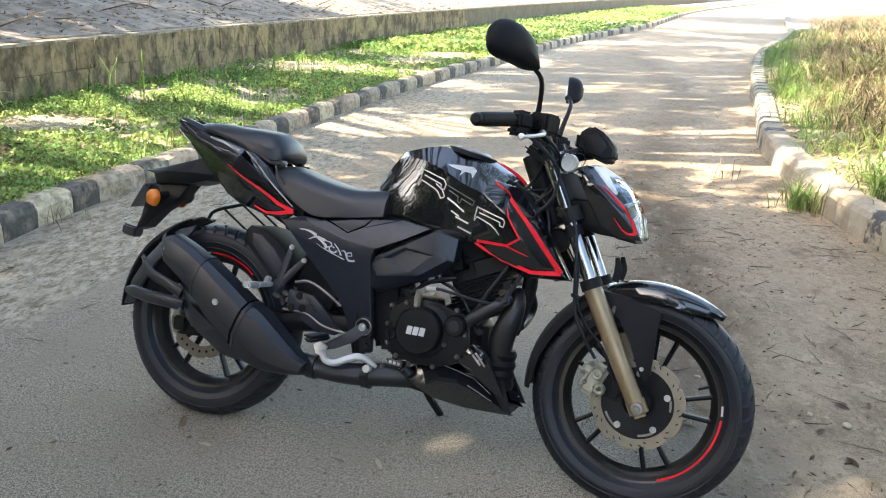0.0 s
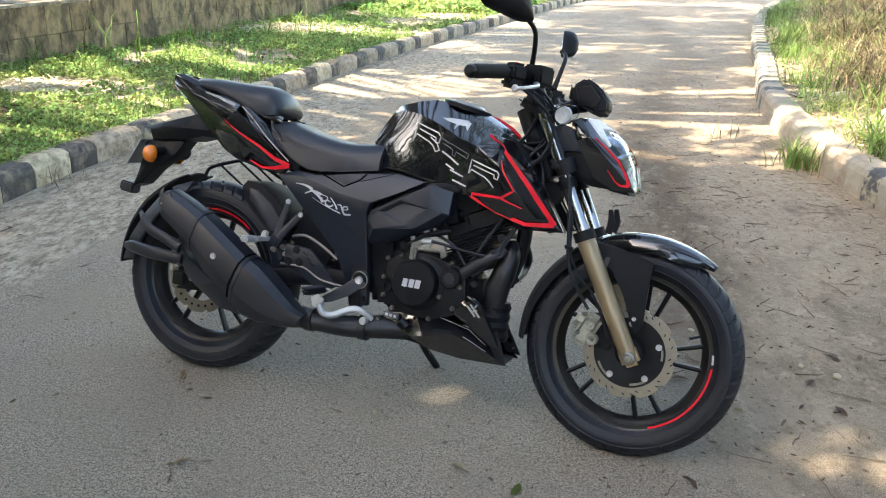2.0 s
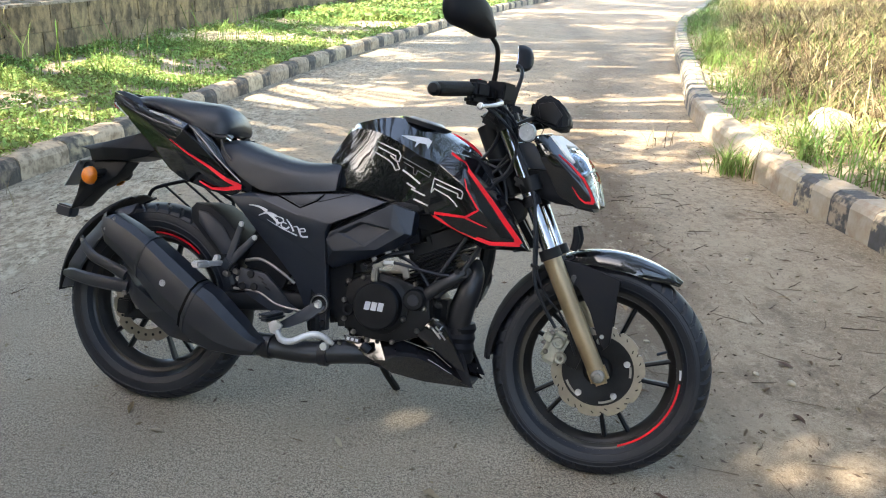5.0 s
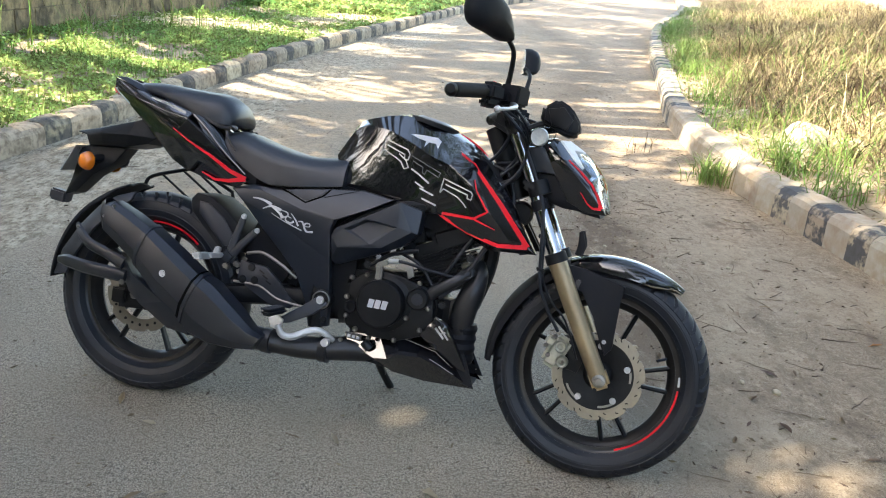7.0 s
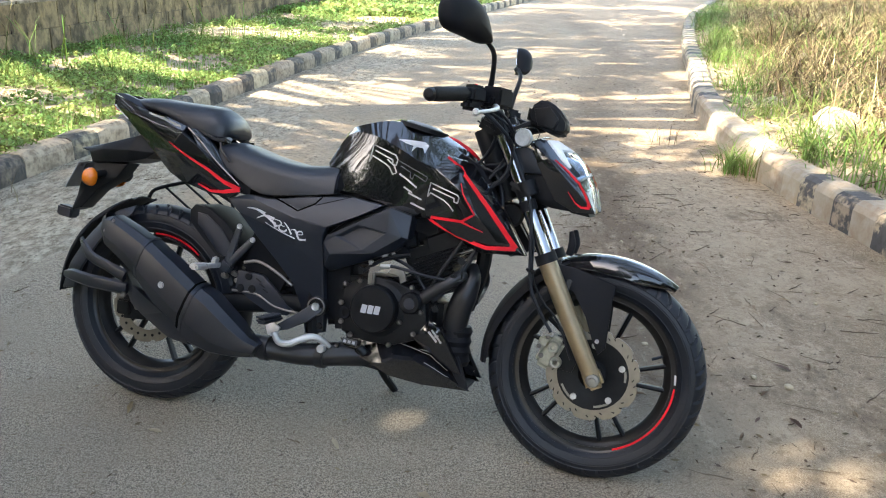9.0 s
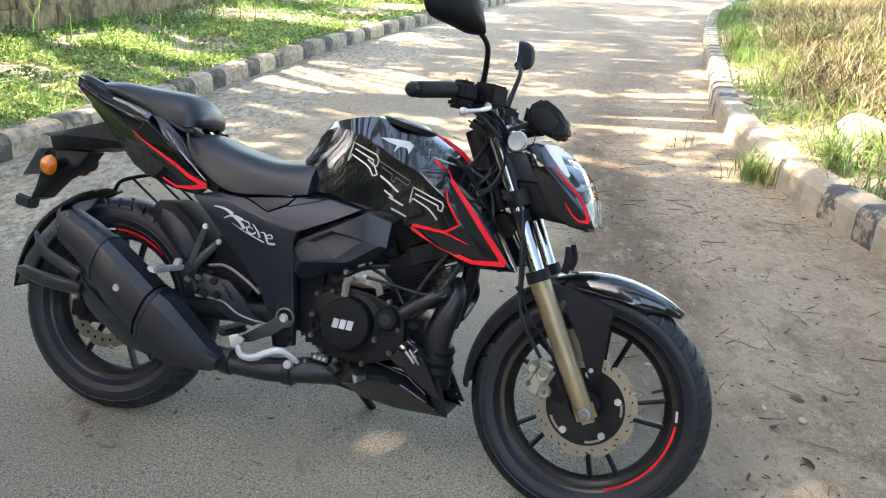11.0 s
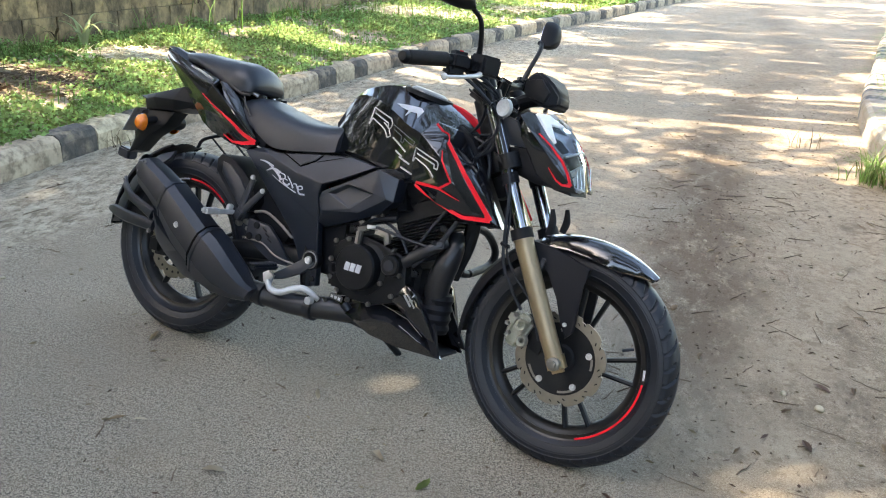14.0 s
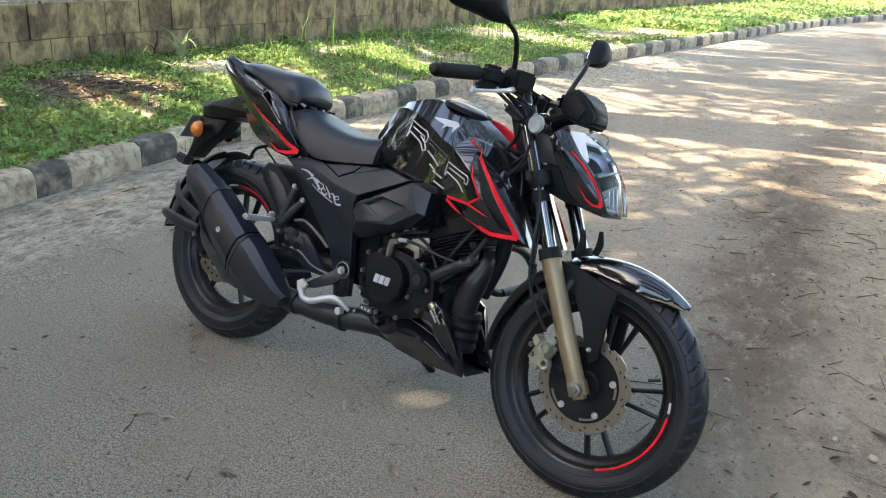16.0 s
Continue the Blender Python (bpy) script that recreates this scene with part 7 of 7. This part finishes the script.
part("leg_guard", tube([(0.955, 0.080, 0.560), (0.964, 0.200, 0.552), (0.966, 0.285, 0.512), (0.974, 0.300, 0.475), (0.968, 0.285, 0.440), (0.975, 0.200, 0.430), (0.980, 0.100, 0.424), (0.965, 0.050, 0.436)], 0.0125, 10), M_ENGINE, bike, "black tubular leg guard on the far side")

# ------------------------------------------------ headlamp cowl, lamp, indicators
COWL = {"a": (1.141, -0.104, 0.899), "b": (1.154, -0.086, 0.912), "c": (1.172, -0.082, 0.907), "d": (1.215, -0.087, 0.861), "e": (1.270, -0.087, 0.811), "f": (1.296, -0.078, 0.773), "g": (1.319, -0.066, 0.727), "h": (1.266, -0.080, 0.727),
        "i": (1.211, -0.090, 0.753), "j": (1.155, -0.110, 0.846), "k": (1.186, -0.120, 0.861), "l": (1.264, -0.110, 0.786)}
cowl_bm = facets(COWL, ["a b c d k", "d e l k", "e f g l", "a k j", "j k l h i", "l g h"], 0.005, 0.0015)
on_cowl = lambda pts, o=0.0022: lay_on(cowl_bm, fine(pts, 5), o)
cowl_red = [(on_cowl([(1.202, 0.860), (1.238, 0.833), (1.271, 0.803), (1.290, 0.772), (1.304, 0.742)]), 0.0085, (0.4, 1.2)), (on_cowl([(1.304, 0.742), (1.282, 0.741), (1.267, 0.751), (1.245, 0.779)]), 0.006, (1.3, 0.3))]
h_r, h_l = pair("headlamp_cowl", cowl_bm, M_GLOSS, None, "glossy black headlamp cowl with red stripe", 0.35)
for o, sd in ((h_r, -1), (h_l, 1)):
    for pts, wd, tp in cowl_red:
        part("red_stripe", ribbon([(x, y * -sd, z) for x, y, z in pts], wd, 0.0015, tp, sd), M_RED, o, "red stripe")
part("cowl_inner", loft([[(1.130, s * 0.080, z) for s, z in ((-1, 0.880), (1, 0.880), (1, 0.770), (-1, 0.770))], [(1.190, s * 0.080, z) for s, z in ((-1, 0.875), (1, 0.875), (1, 0.755), (-1, 0.755))], [(1.265, s * 0.062, z) for s, z in ((-1, 0.800), (1, 0.800), (1, 0.738), (-1, 0.738))]]), M_MATTE, bike)
pair("cowl_bracket", facets({"a": (1.096, -0.104, 0.894), "b": (1.134, -0.106, 0.883), "c": (1.173, -0.104, 0.818), "d": (1.110, -0.098, 0.818), "e": (1.088, -0.098, 0.857)}, ["a b c d e"], 0.016, 0.003), M_SATIN, None, "satin black lamp bracket")
pair("cowl_under", facets({"a": (1.108, -0.090, 0.814), "b": (1.173, -0.098, 0.815), "c": (1.211, -0.088, 0.753), "d": (1.265, -0.078, 0.727), "e": (1.204, -0.076, 0.731), "f": (1.143, -0.078, 0.748)}, ["a b c f", "c d e f"], 0.02, 0.003), M_MATTE, None, "matte black lamp underside")
part("visor", loft([[(1.128, -0.070, 0.905), (1.128, 0.070, 0.905), (1.128, 0.066, 0.890), (1.128, -0.066, 0.890)], [(1.150, -0.068, 0.912), (1.150, 0.068, 0.912), (1.150, 0.064, 0.898), (1.150, -0.064, 0.898)], [(1.178, -0.058, 0.910), (1.178, 0.058, 0.910), (1.178, 0.056, 0.900), (1.178, -0.056, 0.900)]]), M_SATIN, bike, "small black shroud over the headlamp", 0.4)
# stations of the lamp face: edge x, half width, edge z, middle x, middle z
LENS = [(1.182, 0.066, 0.902, 1.212, 0.904), (1.211, 0.081, 0.868, 1.234, 0.890), (1.242, 0.083, 0.838, 1.257, 0.872), (1.269, 0.083, 0.811, 1.285, 0.842), (1.292, 0.077, 0.778, 1.306, 0.808), (1.319, 0.065, 0.727, 1.329, 0.731)]


def lamp_face(dx, dz, thick_x, thick_z, narrow=0.0):
    """A lofted shell that follows the lamp's face, moved by (dx, dz) and as thick as said."""
    rings = []
    for xe, w, ze, xc, zc in LENS:
        w -= narrow
        face = [(xe, -w, ze), (xe * 0.35 + xc * 0.65, -w * 0.55, ze * 0.35 + zc * 0.65), (xc, 0, zc), (xe * 0.35 + xc * 0.65, w * 0.55, ze * 0.35 + zc * 0.65), (xe, w, ze)]
        face = [(x + dx, y, z + dz) for x, y, z in face]
        rings.append(face + [(x - thick_x, y, max(z - thick_z, 0.724)) for x, y, z in reversed(face)])
    return loft(rings)


lamp = part("headlamp", lamp_face(-0.013, -0.010, 0.05, 0.03, 0.004), M_ENGINE, bike, "angular headlamp with a dark housing behind a clear lens", 0.4)
part("lamp_lens", lamp_face(0.003, 0.003, 0.003, 0.003), M_CLEAR, lamp, "clear polycarbonate lens", 0.5).visible_shadow = False
for s in (-1, 1):
    chevron = {"a": (1.175, s * 0.076, 0.912), "b": (1.198, s * 0.050, 0.914), "c": (1.242, s * 0.030, 0.889), "d": (1.212, s * 0.058, 0.890), "e": (1.245, s * 0.081, 0.845), "f": (1.216, s * 0.082, 0.867)}
    part("running_light", facets(chevron, ["a b d f", "b c d", "d e f"], 0, 0.0008, (-0.005, 0, -0.005)), M_DRL, lamp, "white chevron of the daytime running light")
    bowls = (([(1.214, 0.060, 0.877), (1.262, 0.020, 0.866), (1.284, 0.020, 0.830), (1.270, 0.066, 0.814), (1.244, 0.077, 0.838)], M_REFLECT, "dark chromed upper reflector"),
             ([(1.294, 0.066, 0.780), (1.309, 0.022, 0.803), (1.328, 0.020, 0.736), (1.313, 0.060, 0.737)], M_BULB, "clear lower lamp"))
    for ring, mat_, lab in bowls:
        q = [Vector((x - 0.003, s * y, z - 0.002)) for x, y, z in ring]
        mid = sum(q, Vector()) / len(q)
        bowl = part("reflector_bowl", loft([[p + Vector((-0.012, 0, -0.008)) for p in q], q, [mid + (p - mid) * 0.82 + Vector((-0.002, 0, -0.002)) for p in q], [mid + (p - mid) * 0.42 + Vector((-0.011, 0, -0.009)) for p in q], [mid + (p - mid) * 0.12 + Vector((-0.007, 0, -0.006)) for p in q]]), mat_, lamp, lab, 0.3)
    for k in range(3):
        part("lamp_rib", tube([(1.304 + 0.004 * k, s * (0.056 - 0.014 * k), 0.784 + 0.006 * k), (1.317 + 0.004 * k, s * (0.053 - 0.014 * k), 0.738)], 0.0011, 6), M_CHROME, lamp)
    part("lamp_trim", tube([(1.272, s * 0.068, 0.812), (1.288, s * 0.030, 0.826), (1.290, 0, 0.834)], 0.0028, 6), M_ALLOY, lamp, "bright trim under the upper reflector")
    bm = lathe([(0, s * 0.030), (0.014, s * 0.028), (0.022, s * 0.016), (0.026, 0.0), (0.020, -s * 0.014), (0.010, -s * 0.022), (0, -s * 0.022)], (0, 0, 0), 20)
    bmesh.ops.scale(bm, vec=(1.75, 1.2, 1.0), verts=bm.verts)
    bmesh.ops.transform(bm, matrix=pose(1.124, s * 0.172, 0.906, 0, -20, s * 15), verts=bm.verts)
    ind = part("front_indicator", tube([(1.120, s * 0.100, 0.900), (1.122, s * 0.150, 0.905)], 0.012, 10), M_MATTE, bike, "front indicator with clear lens")
    part("indicator_lens", bm, M_CLEAR, ind, "clear indicator lens").visible_shadow = False
    bm = lathe([(0, s * 0.004), (0.022, s * 0.010), (0.024, 0.0), (0.008, -s * 0.012), (0, -s * 0.012)], (0, 0, 0), 16)
    bmesh.ops.transform(bm, matrix=pose(1.124, s * 0.168, 0.906, 0, -20, s * 15), verts=bm.verts)
    part("indicator_reflector", bm, M_BULB, ind)
cluster_bm = loft([[(1.112, s * w, z) for s, w, z in ((-1, 0.050, 1.000), (1, 0.050, 1.000), (1, 0.056, 0.958), (-1, 0.056, 0.958))],
                                           [(1.150, s * w, z) for s, w, z in ((-1, 0.068, 1.022), (1, 0.068, 1.022), (1, 0.074, 0.940), (-1, 0.074, 0.940))],
                                           [(1.190, s * w, z) for s, w, z in ((-1, 0.066, 1.002), (1, 0.066, 1.002), (1, 0.070, 0.926), (-1, 0.070, 0.926))],
                                           [(1.216, s * w, z) for s, w, z in ((-1, 0.040, 0.966), (1, 0.040, 0.966), (1, 0.042, 0.936), (-1, 0.042, 0.936))]])
bmesh.ops.bevel(cluster_bm, geom=cluster_bm.edges[:], offset=0.008, segments=3, affect="EDGES")
cluster = part("instrument_housing", cluster_bm, M_MATTE, bike, "black rounded instrument cluster housing", 0.7)
part("display", slab([(1.108, -0.045, 0.996), (1.108, 0.045, 0.996), (1.106, 0.050, 0.964), (1.106, -0.050, 0.964)], 0, 0, (0.003, 0, 0)), M_GLOSS, cluster)
part("cluster_mount", tube([(1.060, 0, 0.920), (1.110, 0, 0.945), (1.150, 0, 0.955)], 0.020, 10), M_MATTE, cluster)

for s in (-1, 1):
    part("cluster_cheek", slab([(1.126, s * 0.070, 0.992), (1.168, s * 0.077, 1.000), (1.196, s * 0.075, 0.968), (1.184, s * 0.076, 0.940), (1.140, s * 0.075, 0.948)], 0.010, 0.004), M_ENGINE, cluster)

# ------------------------------------------------ handlebar, controls, mirrors
bar = part("handlebar", tube([(0.914, 0.332, 0.982), (0.985, 0.225, 1.000), (1.010, 0.120, 0.985), (1.010, 0, 0.985), (1.010, -0.120, 0.985), (0.985, -0.225, 1.000), (0.914, -0.332, 0.982)], 0.0115, 12, 6), M_ENGINE, bike, "wide black handlebar with rubber grips")
part("bar_clamp", merge(block((1.012, -0.035, 0.968), (0.045, 0.028, 0.060), (0, 20, 0), 0.008), block((1.012, 0.035, 0.968), (0.045, 0.028, 0.060), (0, 20, 0), 0.008)), M_ENGINE, bar)
for s in (-1, 1):
    part("grip", tube([(0.914, s * 0.334, 0.982), (0.922, s * 0.321, 0.984), (0.972, s * 0.246, 0.998)], [0.0165, 0.0185, 0.0185], 16, 4), M_GRIP, bar, "ribbed black rubber grip")
    part("bar_end", lathe([(0, s * 0.022), (0.012, s * 0.020), (0.017, s * 0.010), (0.018, 0), (0.014, -s * 0.010)], (0.910, s * 0.334, 0.981), 16), M_ENGINE, bar)
    part("switch_housing", merge(block((0.990, s * 0.214, 1.000), (0.052, 0.058, 0.050), (0, 0, s * 35), 0.012, 3), block((0.985, s * 0.222, 0.972), (0.034, 0.050, 0.024), (0, 0, s * 35), 0.008)), M_MATTE, bar)
    part("lever_perch", block((1.024, s * 0.178, 0.992), (0.042, 0.040, 0.030), (0, 0, s * 25), 0.008), M_ENGINE, bar)
    lever = part("hand_lever", tube([(1.042, s * 0.180, 0.980), (1.060, s * 0.240, 0.968), (1.052, s * 0.295, 0.956), (1.030, s * 0.340, 0.946)], [0.008, 0.006, 0.0045, 0.005], 10, 5), M_ALLOY if s < 0 else M_ENGINE, bar, "polished alloy brake lever" if s < 0 else "black clutch lever")
    part("lever_ball", lathe([(0, -0.009), (0.007, -0.007), (0.0095, 0), (0.007, 0.007), (0, 0.009)], (1.030, s * 0.343, 0.946), 12), M_ALLOY, lever)
    mirror = part("mirror_stem", tube([(1.016, s * 0.160, 1.010), (1.024, s * 0.172, 1.050), (1.030, s * 0.205, 1.105), (1.018, s * 0.238, 1.130), (1.006, s * 0.252, 1.138)], [0.009, 0.007, 0.0065, 0.0065, 0.008], 10, 5), M_ENGINE, bar, "black rear-view mirror")
    slope = 0.53 if s < 0 else 0.16
    head = [(1.008 - slope * (w - 0.238), s * w, z) for w, z in ((0.232, 1.128), (0.240, 1.150), (0.268, 1.198), (0.318, 1.224), (0.362, 1.222), (0.390, 1.196), (0.392, 1.158), (0.372, 1.134), (0.318, 1.128), (0.268, 1.122))]
    if s > 0:
        head = [(x, 0.29 + (y - 0.29) * 0.72, 1.150 + (z - 1.150) * 0.85) for x, y, z in head]
    head = [tuple(q) for q in spline(head + head[:1], 3)[:-1]]
    mid = Vector((1.008 - slope * 0.077, s * 0.315, 1.170)) if s < 0 else Vector((0.996, 0.308, 1.167))
    nrm = Vector((-1, -s * slope, 0)).normalized()
    rings = []
    for g, o in ((0.97, 0.003), (1.0, 0.0), (1.02, -0.008), (1.0, -0.018), (0.92, -0.029), (0.78, -0.038), (0.5, -0.045), (0.2, -0.048)):
        rings.append([mid + (Vector(p) - mid) * g + nrm * o for p in head])
    part("mirror_shell", loft(rings), M_MATTE, mirror, "black mirror shell", 0.9)
    part("mirror_pane", loft([[mid + (Vector(p) - mid) * 0.92 + nrm * o for p in head] for o in (0.0025, 0.0045)]), M_GLASS, mirror, "mirror glass")
part("stop_switch", block((0.992, -0.206, 1.024), (0.012, 0.016, 0.010), (0, 0, -35), 0.004), M_RED, bar, "red engine stop switch")
part("brake_reservoir", block((1.040, -0.160, 1.004), (0.064, 0.060, 0.050), (0, 4, -25), 0.006), M_MATTE, bar, "black brake fluid reservoir")
part("throttle_cable", tube([(1.000, -0.190, 0.985), (1.040, -0.120, 0.930), (1.010, -0.060, 0.860), (0.950, -0.05, 0.800)], 0.005, 8), M_RUBBER, bike)
part("clutch_cable", tube([(1.030, 0.170, 0.990), (1.070, 0.080, 0.930), (1.040, 0.040, 0.840), (0.990, -0.02, 0.780)], 0.005, 8), M_RUBBER, bike)
part("wiring_loom", tube([(1.040, -0.060, 0.900), (1.090, -0.080, 0.850), (1.060, -0.085, 0.790), (1.010, -0.075, 0.770)], 0.007, 8), M_RUBBER, bike)
part("ignition_lock", tube([(1.020, 0, 0.945), (1.028, 0, 0.985)], 0.018, 14), M_ENGINE, bike)
part("horn", lathe([(0, -0.02), (0.03, -0.018), (0.036, 0), (0.03, 0.018), (0, 0.02)], (1.085, 0, 0.700), 18), M_ENGINE, bike)
# control cables looping from the bar to the steering head
for pts, r in (([(1.000, -0.190, 0.985), (1.060, -0.150, 0.960), (1.085, -0.090, 0.900), (1.040, -0.060, 0.820), (0.990, -0.060, 0.760)], 0.0042),
               ([(1.005, -0.170, 0.975), (1.075, -0.120, 0.930), (1.080, -0.070, 0.860), (1.020, -0.070, 0.790), (0.960, -0.080, 0.700)], 0.0036),
               ([(1.010, 0.170, 0.985), (1.085, 0.110, 0.965), (1.100, 0.030, 0.930), (1.075, -0.040, 0.870), (1.020, -0.050, 0.800)], 0.0042),
               ([(0.995, -0.205, 0.975), (1.050, -0.175, 0.935), (1.090, -0.125, 0.880), (1.075, -0.110, 0.810), (1.030, -0.100, 0.760)], 0.0050)):
    part("control_cable", tube(pts, r, 8, 6), M_RUBBER, bar, "black control cable")
# ---------------------------------------------------------------- kerbs: painted stones
def kerb_stone_mesh(length, h, w, seed, gap=0.006):
    r = random.Random(seed)
    prof = [(0, -0.05), (0, h - 0.052), (0.016, h - 0.020), (0.046, h), (w - 0.02, h), (w, h - 0.02), (w, -0.05)]
    bm = bmesh.new()
    ends = []
    for s in (-1, -0.4, 0.3, 1):
        inset = gap if abs(s) == 1 else 0.0
        ends.append([bm.verts.new((max(min(a, w - inset), inset) + r.uniform(-1, 1) * gap * 0.7, s * length / 2, b - (inset if b > 0 else 0) + r.uniform(-1, 1) * gap * 0.5)) for a, b in prof])
    for a, b in zip(ends, ends[1:]):
        for i in range(len(prof) - 1):
            bm.faces.new((a[i], a[i + 1], b[i + 1], b[i]))
    bm.faces.new(ends[0])
    bm.faces.new(ends[-1][::-1])
    bmesh.ops.recalc_face_normals(bm, faces=bm.faces)
    me = bpy.data.meshes.new("kerb_stone")
    bm.to_mesh(me)
    bm.free()
    return me


def kerb(name, edge, outward, h, width, y0, y1, pattern, label, white, black, worn=(0, 0), gap=0.006):
    root = tagged(new(name), label, "kerb", kind="structure")
    shapes = {}
    y, i = y0, 0
    far_v, far_f = [], []
    while y < y1:
        length, dark = pattern[i % len(pattern)]
        dark = dark and not worn[0] < y < worn[1]
        grow = 1.0 if y < 25 else 2.2
        dy = (edge(y + 0.1) - edge(y)) / 0.1
        step = length * grow / math.sqrt(1 + dy * dy)
        key = (round(length * grow, 3), dark, i % 3)
        if key not in shapes:
            me = kerb_stone_mesh(length * grow - gap * 0.7, h, width, i, gap)
            me.materials.append(black if dark else white)
            shapes[key] = me
        ob = new("kerb_stone", shapes[key])
        ob.parent = root
        c = y + step / 2
        turn = -math.degrees(math.atan((edge(c + 0.1) - edge(c - 0.1)) / 0.2))
        m = pose(edge(c), c, random.Random(i).uniform(-gap, gap * 0.7), 0, 0, turn)
        ob.matrix_basis = m if outward > 0 else m @ pose(0, 0, 0, 0, 0, 180)
        y += step
        i += 1
    return root


PAT_L = [(0.46, 0), (0.27, 1), (0.36, 0), (0.22, 1), (0.52, 0), (0.30, 1), (0.33, 0), (0.25, 1)]
PAT_R = [(0.19, 0), (0.17, 1), (0.20, 0), (0.18, 1)]
kerb("kerb_left", x_left, -1, KERB_L, KERB_W, -6, 44, PAT_L, "kerb of stones painted in worn black and white bands", M_WHITE, M_BLACK)
kerb("kerb_right", x_right, 1, KERB_R, 0.20, -5.80, 44, PAT_R, "dusty kerb of stones painted in faded black and white", M_WHITE_R, M_BLACK_R, (5.02, 7.6), 0.002)

# ---------------------------------------------------------------- low block wall behind the left verge
wall_ob = tagged(new("wall_left"), "low stained brown block retaining wall along the verge", "wall", kind="structure")
bm = bmesh.new()
rows = []
for y in [-40, -10] + [-4 + i for i in range(30)] + [30, 36, 44, 60, 90]:
    x = x_wall(y)
    rows.append([bm.verts.new(q) for q in ((x - 0.012, y, -0.1), (x - 0.012, y, WALL_TOP - 0.02), (x - 0.22, y, WALL_TOP - 0.02), (x - 0.22, y, -0.1))])
for a, b in zip(rows, rows[1:]):
    for i in range(3):
        bm.faces.new((a[i], a[i + 1], b[i + 1], b[i]))
part("wall_core", bm, M_MORTAR, wall_ob, smooth=0)


def box_mesh(name, lx, ly, lz, bev, seed, mat, rough=0.004):
    r = random.Random(seed)
    bm = bmesh.new()
    bmesh.ops.create_cube(bm, size=1)
    bmesh.ops.scale(bm, vec=(lx, ly, lz), verts=bm.verts)
    bmesh.ops.bevel(bm, geom=bm.edges[:], offset=bev, segments=1, affect="EDGES")
    for v in bm.verts:
        v.co += Vector((r.uniform(-1, 1), r.uniform(-1, 1), r.uniform(-1, 1))) * rough
    me = bpy.data.meshes.new(name)
    bm.to_mesh(me)
    bm.free()
    me.materials.append(mat)
    return me


BL, BH = 0.40, 0.30
block_shapes = [box_mesh("wall_block", 0.05, BL - 0.007, BH - 0.006, 0.004, s, M_WALL, 0.003) for s in range(4)]
cap_shapes = [box_mesh("wall_cap", 0.26, 0.58, 0.035, 0.008, s, M_CAP, 0.008) for s in range(3)]
k = 0
for course in range(2):
    y = 1.0 + (0.2 if course % 2 else 0)
    while y < 24:
        dy = (x_wall(y + 0.1) - x_wall(y)) / 0.1
        c = y + BL / 2
        ob = new("wall_block", block_shapes[k % 4])
        ob.parent = wall_ob
        ob.matrix_basis = pose(x_wall(c) - 0.02 + random.Random(k).uniform(-0.003, 0.003), c, 0.05 + BH * (course + 0.5), 0, 0, -math.degrees(math.atan(dy)))
        y += BL / math.sqrt(1 + dy * dy)
        k += 1
y = 1.0
while y < 44:
    dy = (x_wall(y + 0.1) - x_wall(y)) / 0.1
    c = y + 0.3
    ob = new("wall_cap", cap_shapes[k % 3])
    ob.parent = wall_ob
    ob.matrix_basis = pose(x_wall(c) - 0.125 + random.Random(k).uniform(-0.01, 0.01), c, WALL_TOP, 0, 0, -math.degrees(math.atan(dy)))
    y += 0.59 / math.sqrt(1 + dy * dy)
    k += 1

# ---------------------------------------------------------------- dead branches lying on the bank above the wall
r_b = random.Random(17)
for i in range(26):
    y = r_b.uniform(4.5, 17)
    x = x_wall(y) - r_b.uniform(0.15, 2.6)
    z = ground_height(x, y) + 0.03
    ln, az = r_b.uniform(0.35, 0.9), r_b.uniform(0, 6.28)
    d = Vector((math.cos(az), math.sin(az), r_b.uniform(-0.05, 0.45)))
    side_d = Vector((-d.y, d.x, r_b.uniform(0.1, 0.5)))
    a = Vector((0, 0, 0))
    stem = [a, a + d * ln * 0.5 + side_d * 0.06 * ln, a + d * ln]
    bms = [tube(stem, [0.010, 0.007, 0.003], 6, 4)]
    for k in range(3):
        q = stem[0].lerp(stem[2], 0.3 + 0.2 * k)
        bms.append(tube([q, q + (d * 0.15 + side_d * (0.22 if k % 2 else -0.22)) * ln, q + (d * 0.28 + side_d * (0.32 if k % 2 else -0.30)) * ln], [0.005, 0.0035, 0.002], 5, 3))
    ob = link_mesh("dead_branch", merge(*bms), M_STRAW if i % 2 else M_LITTER)
    ob.location = (x, y, z)
    tagged(ob, "dry dead branch lying on the bank", "branch", "dead branches on the bank")
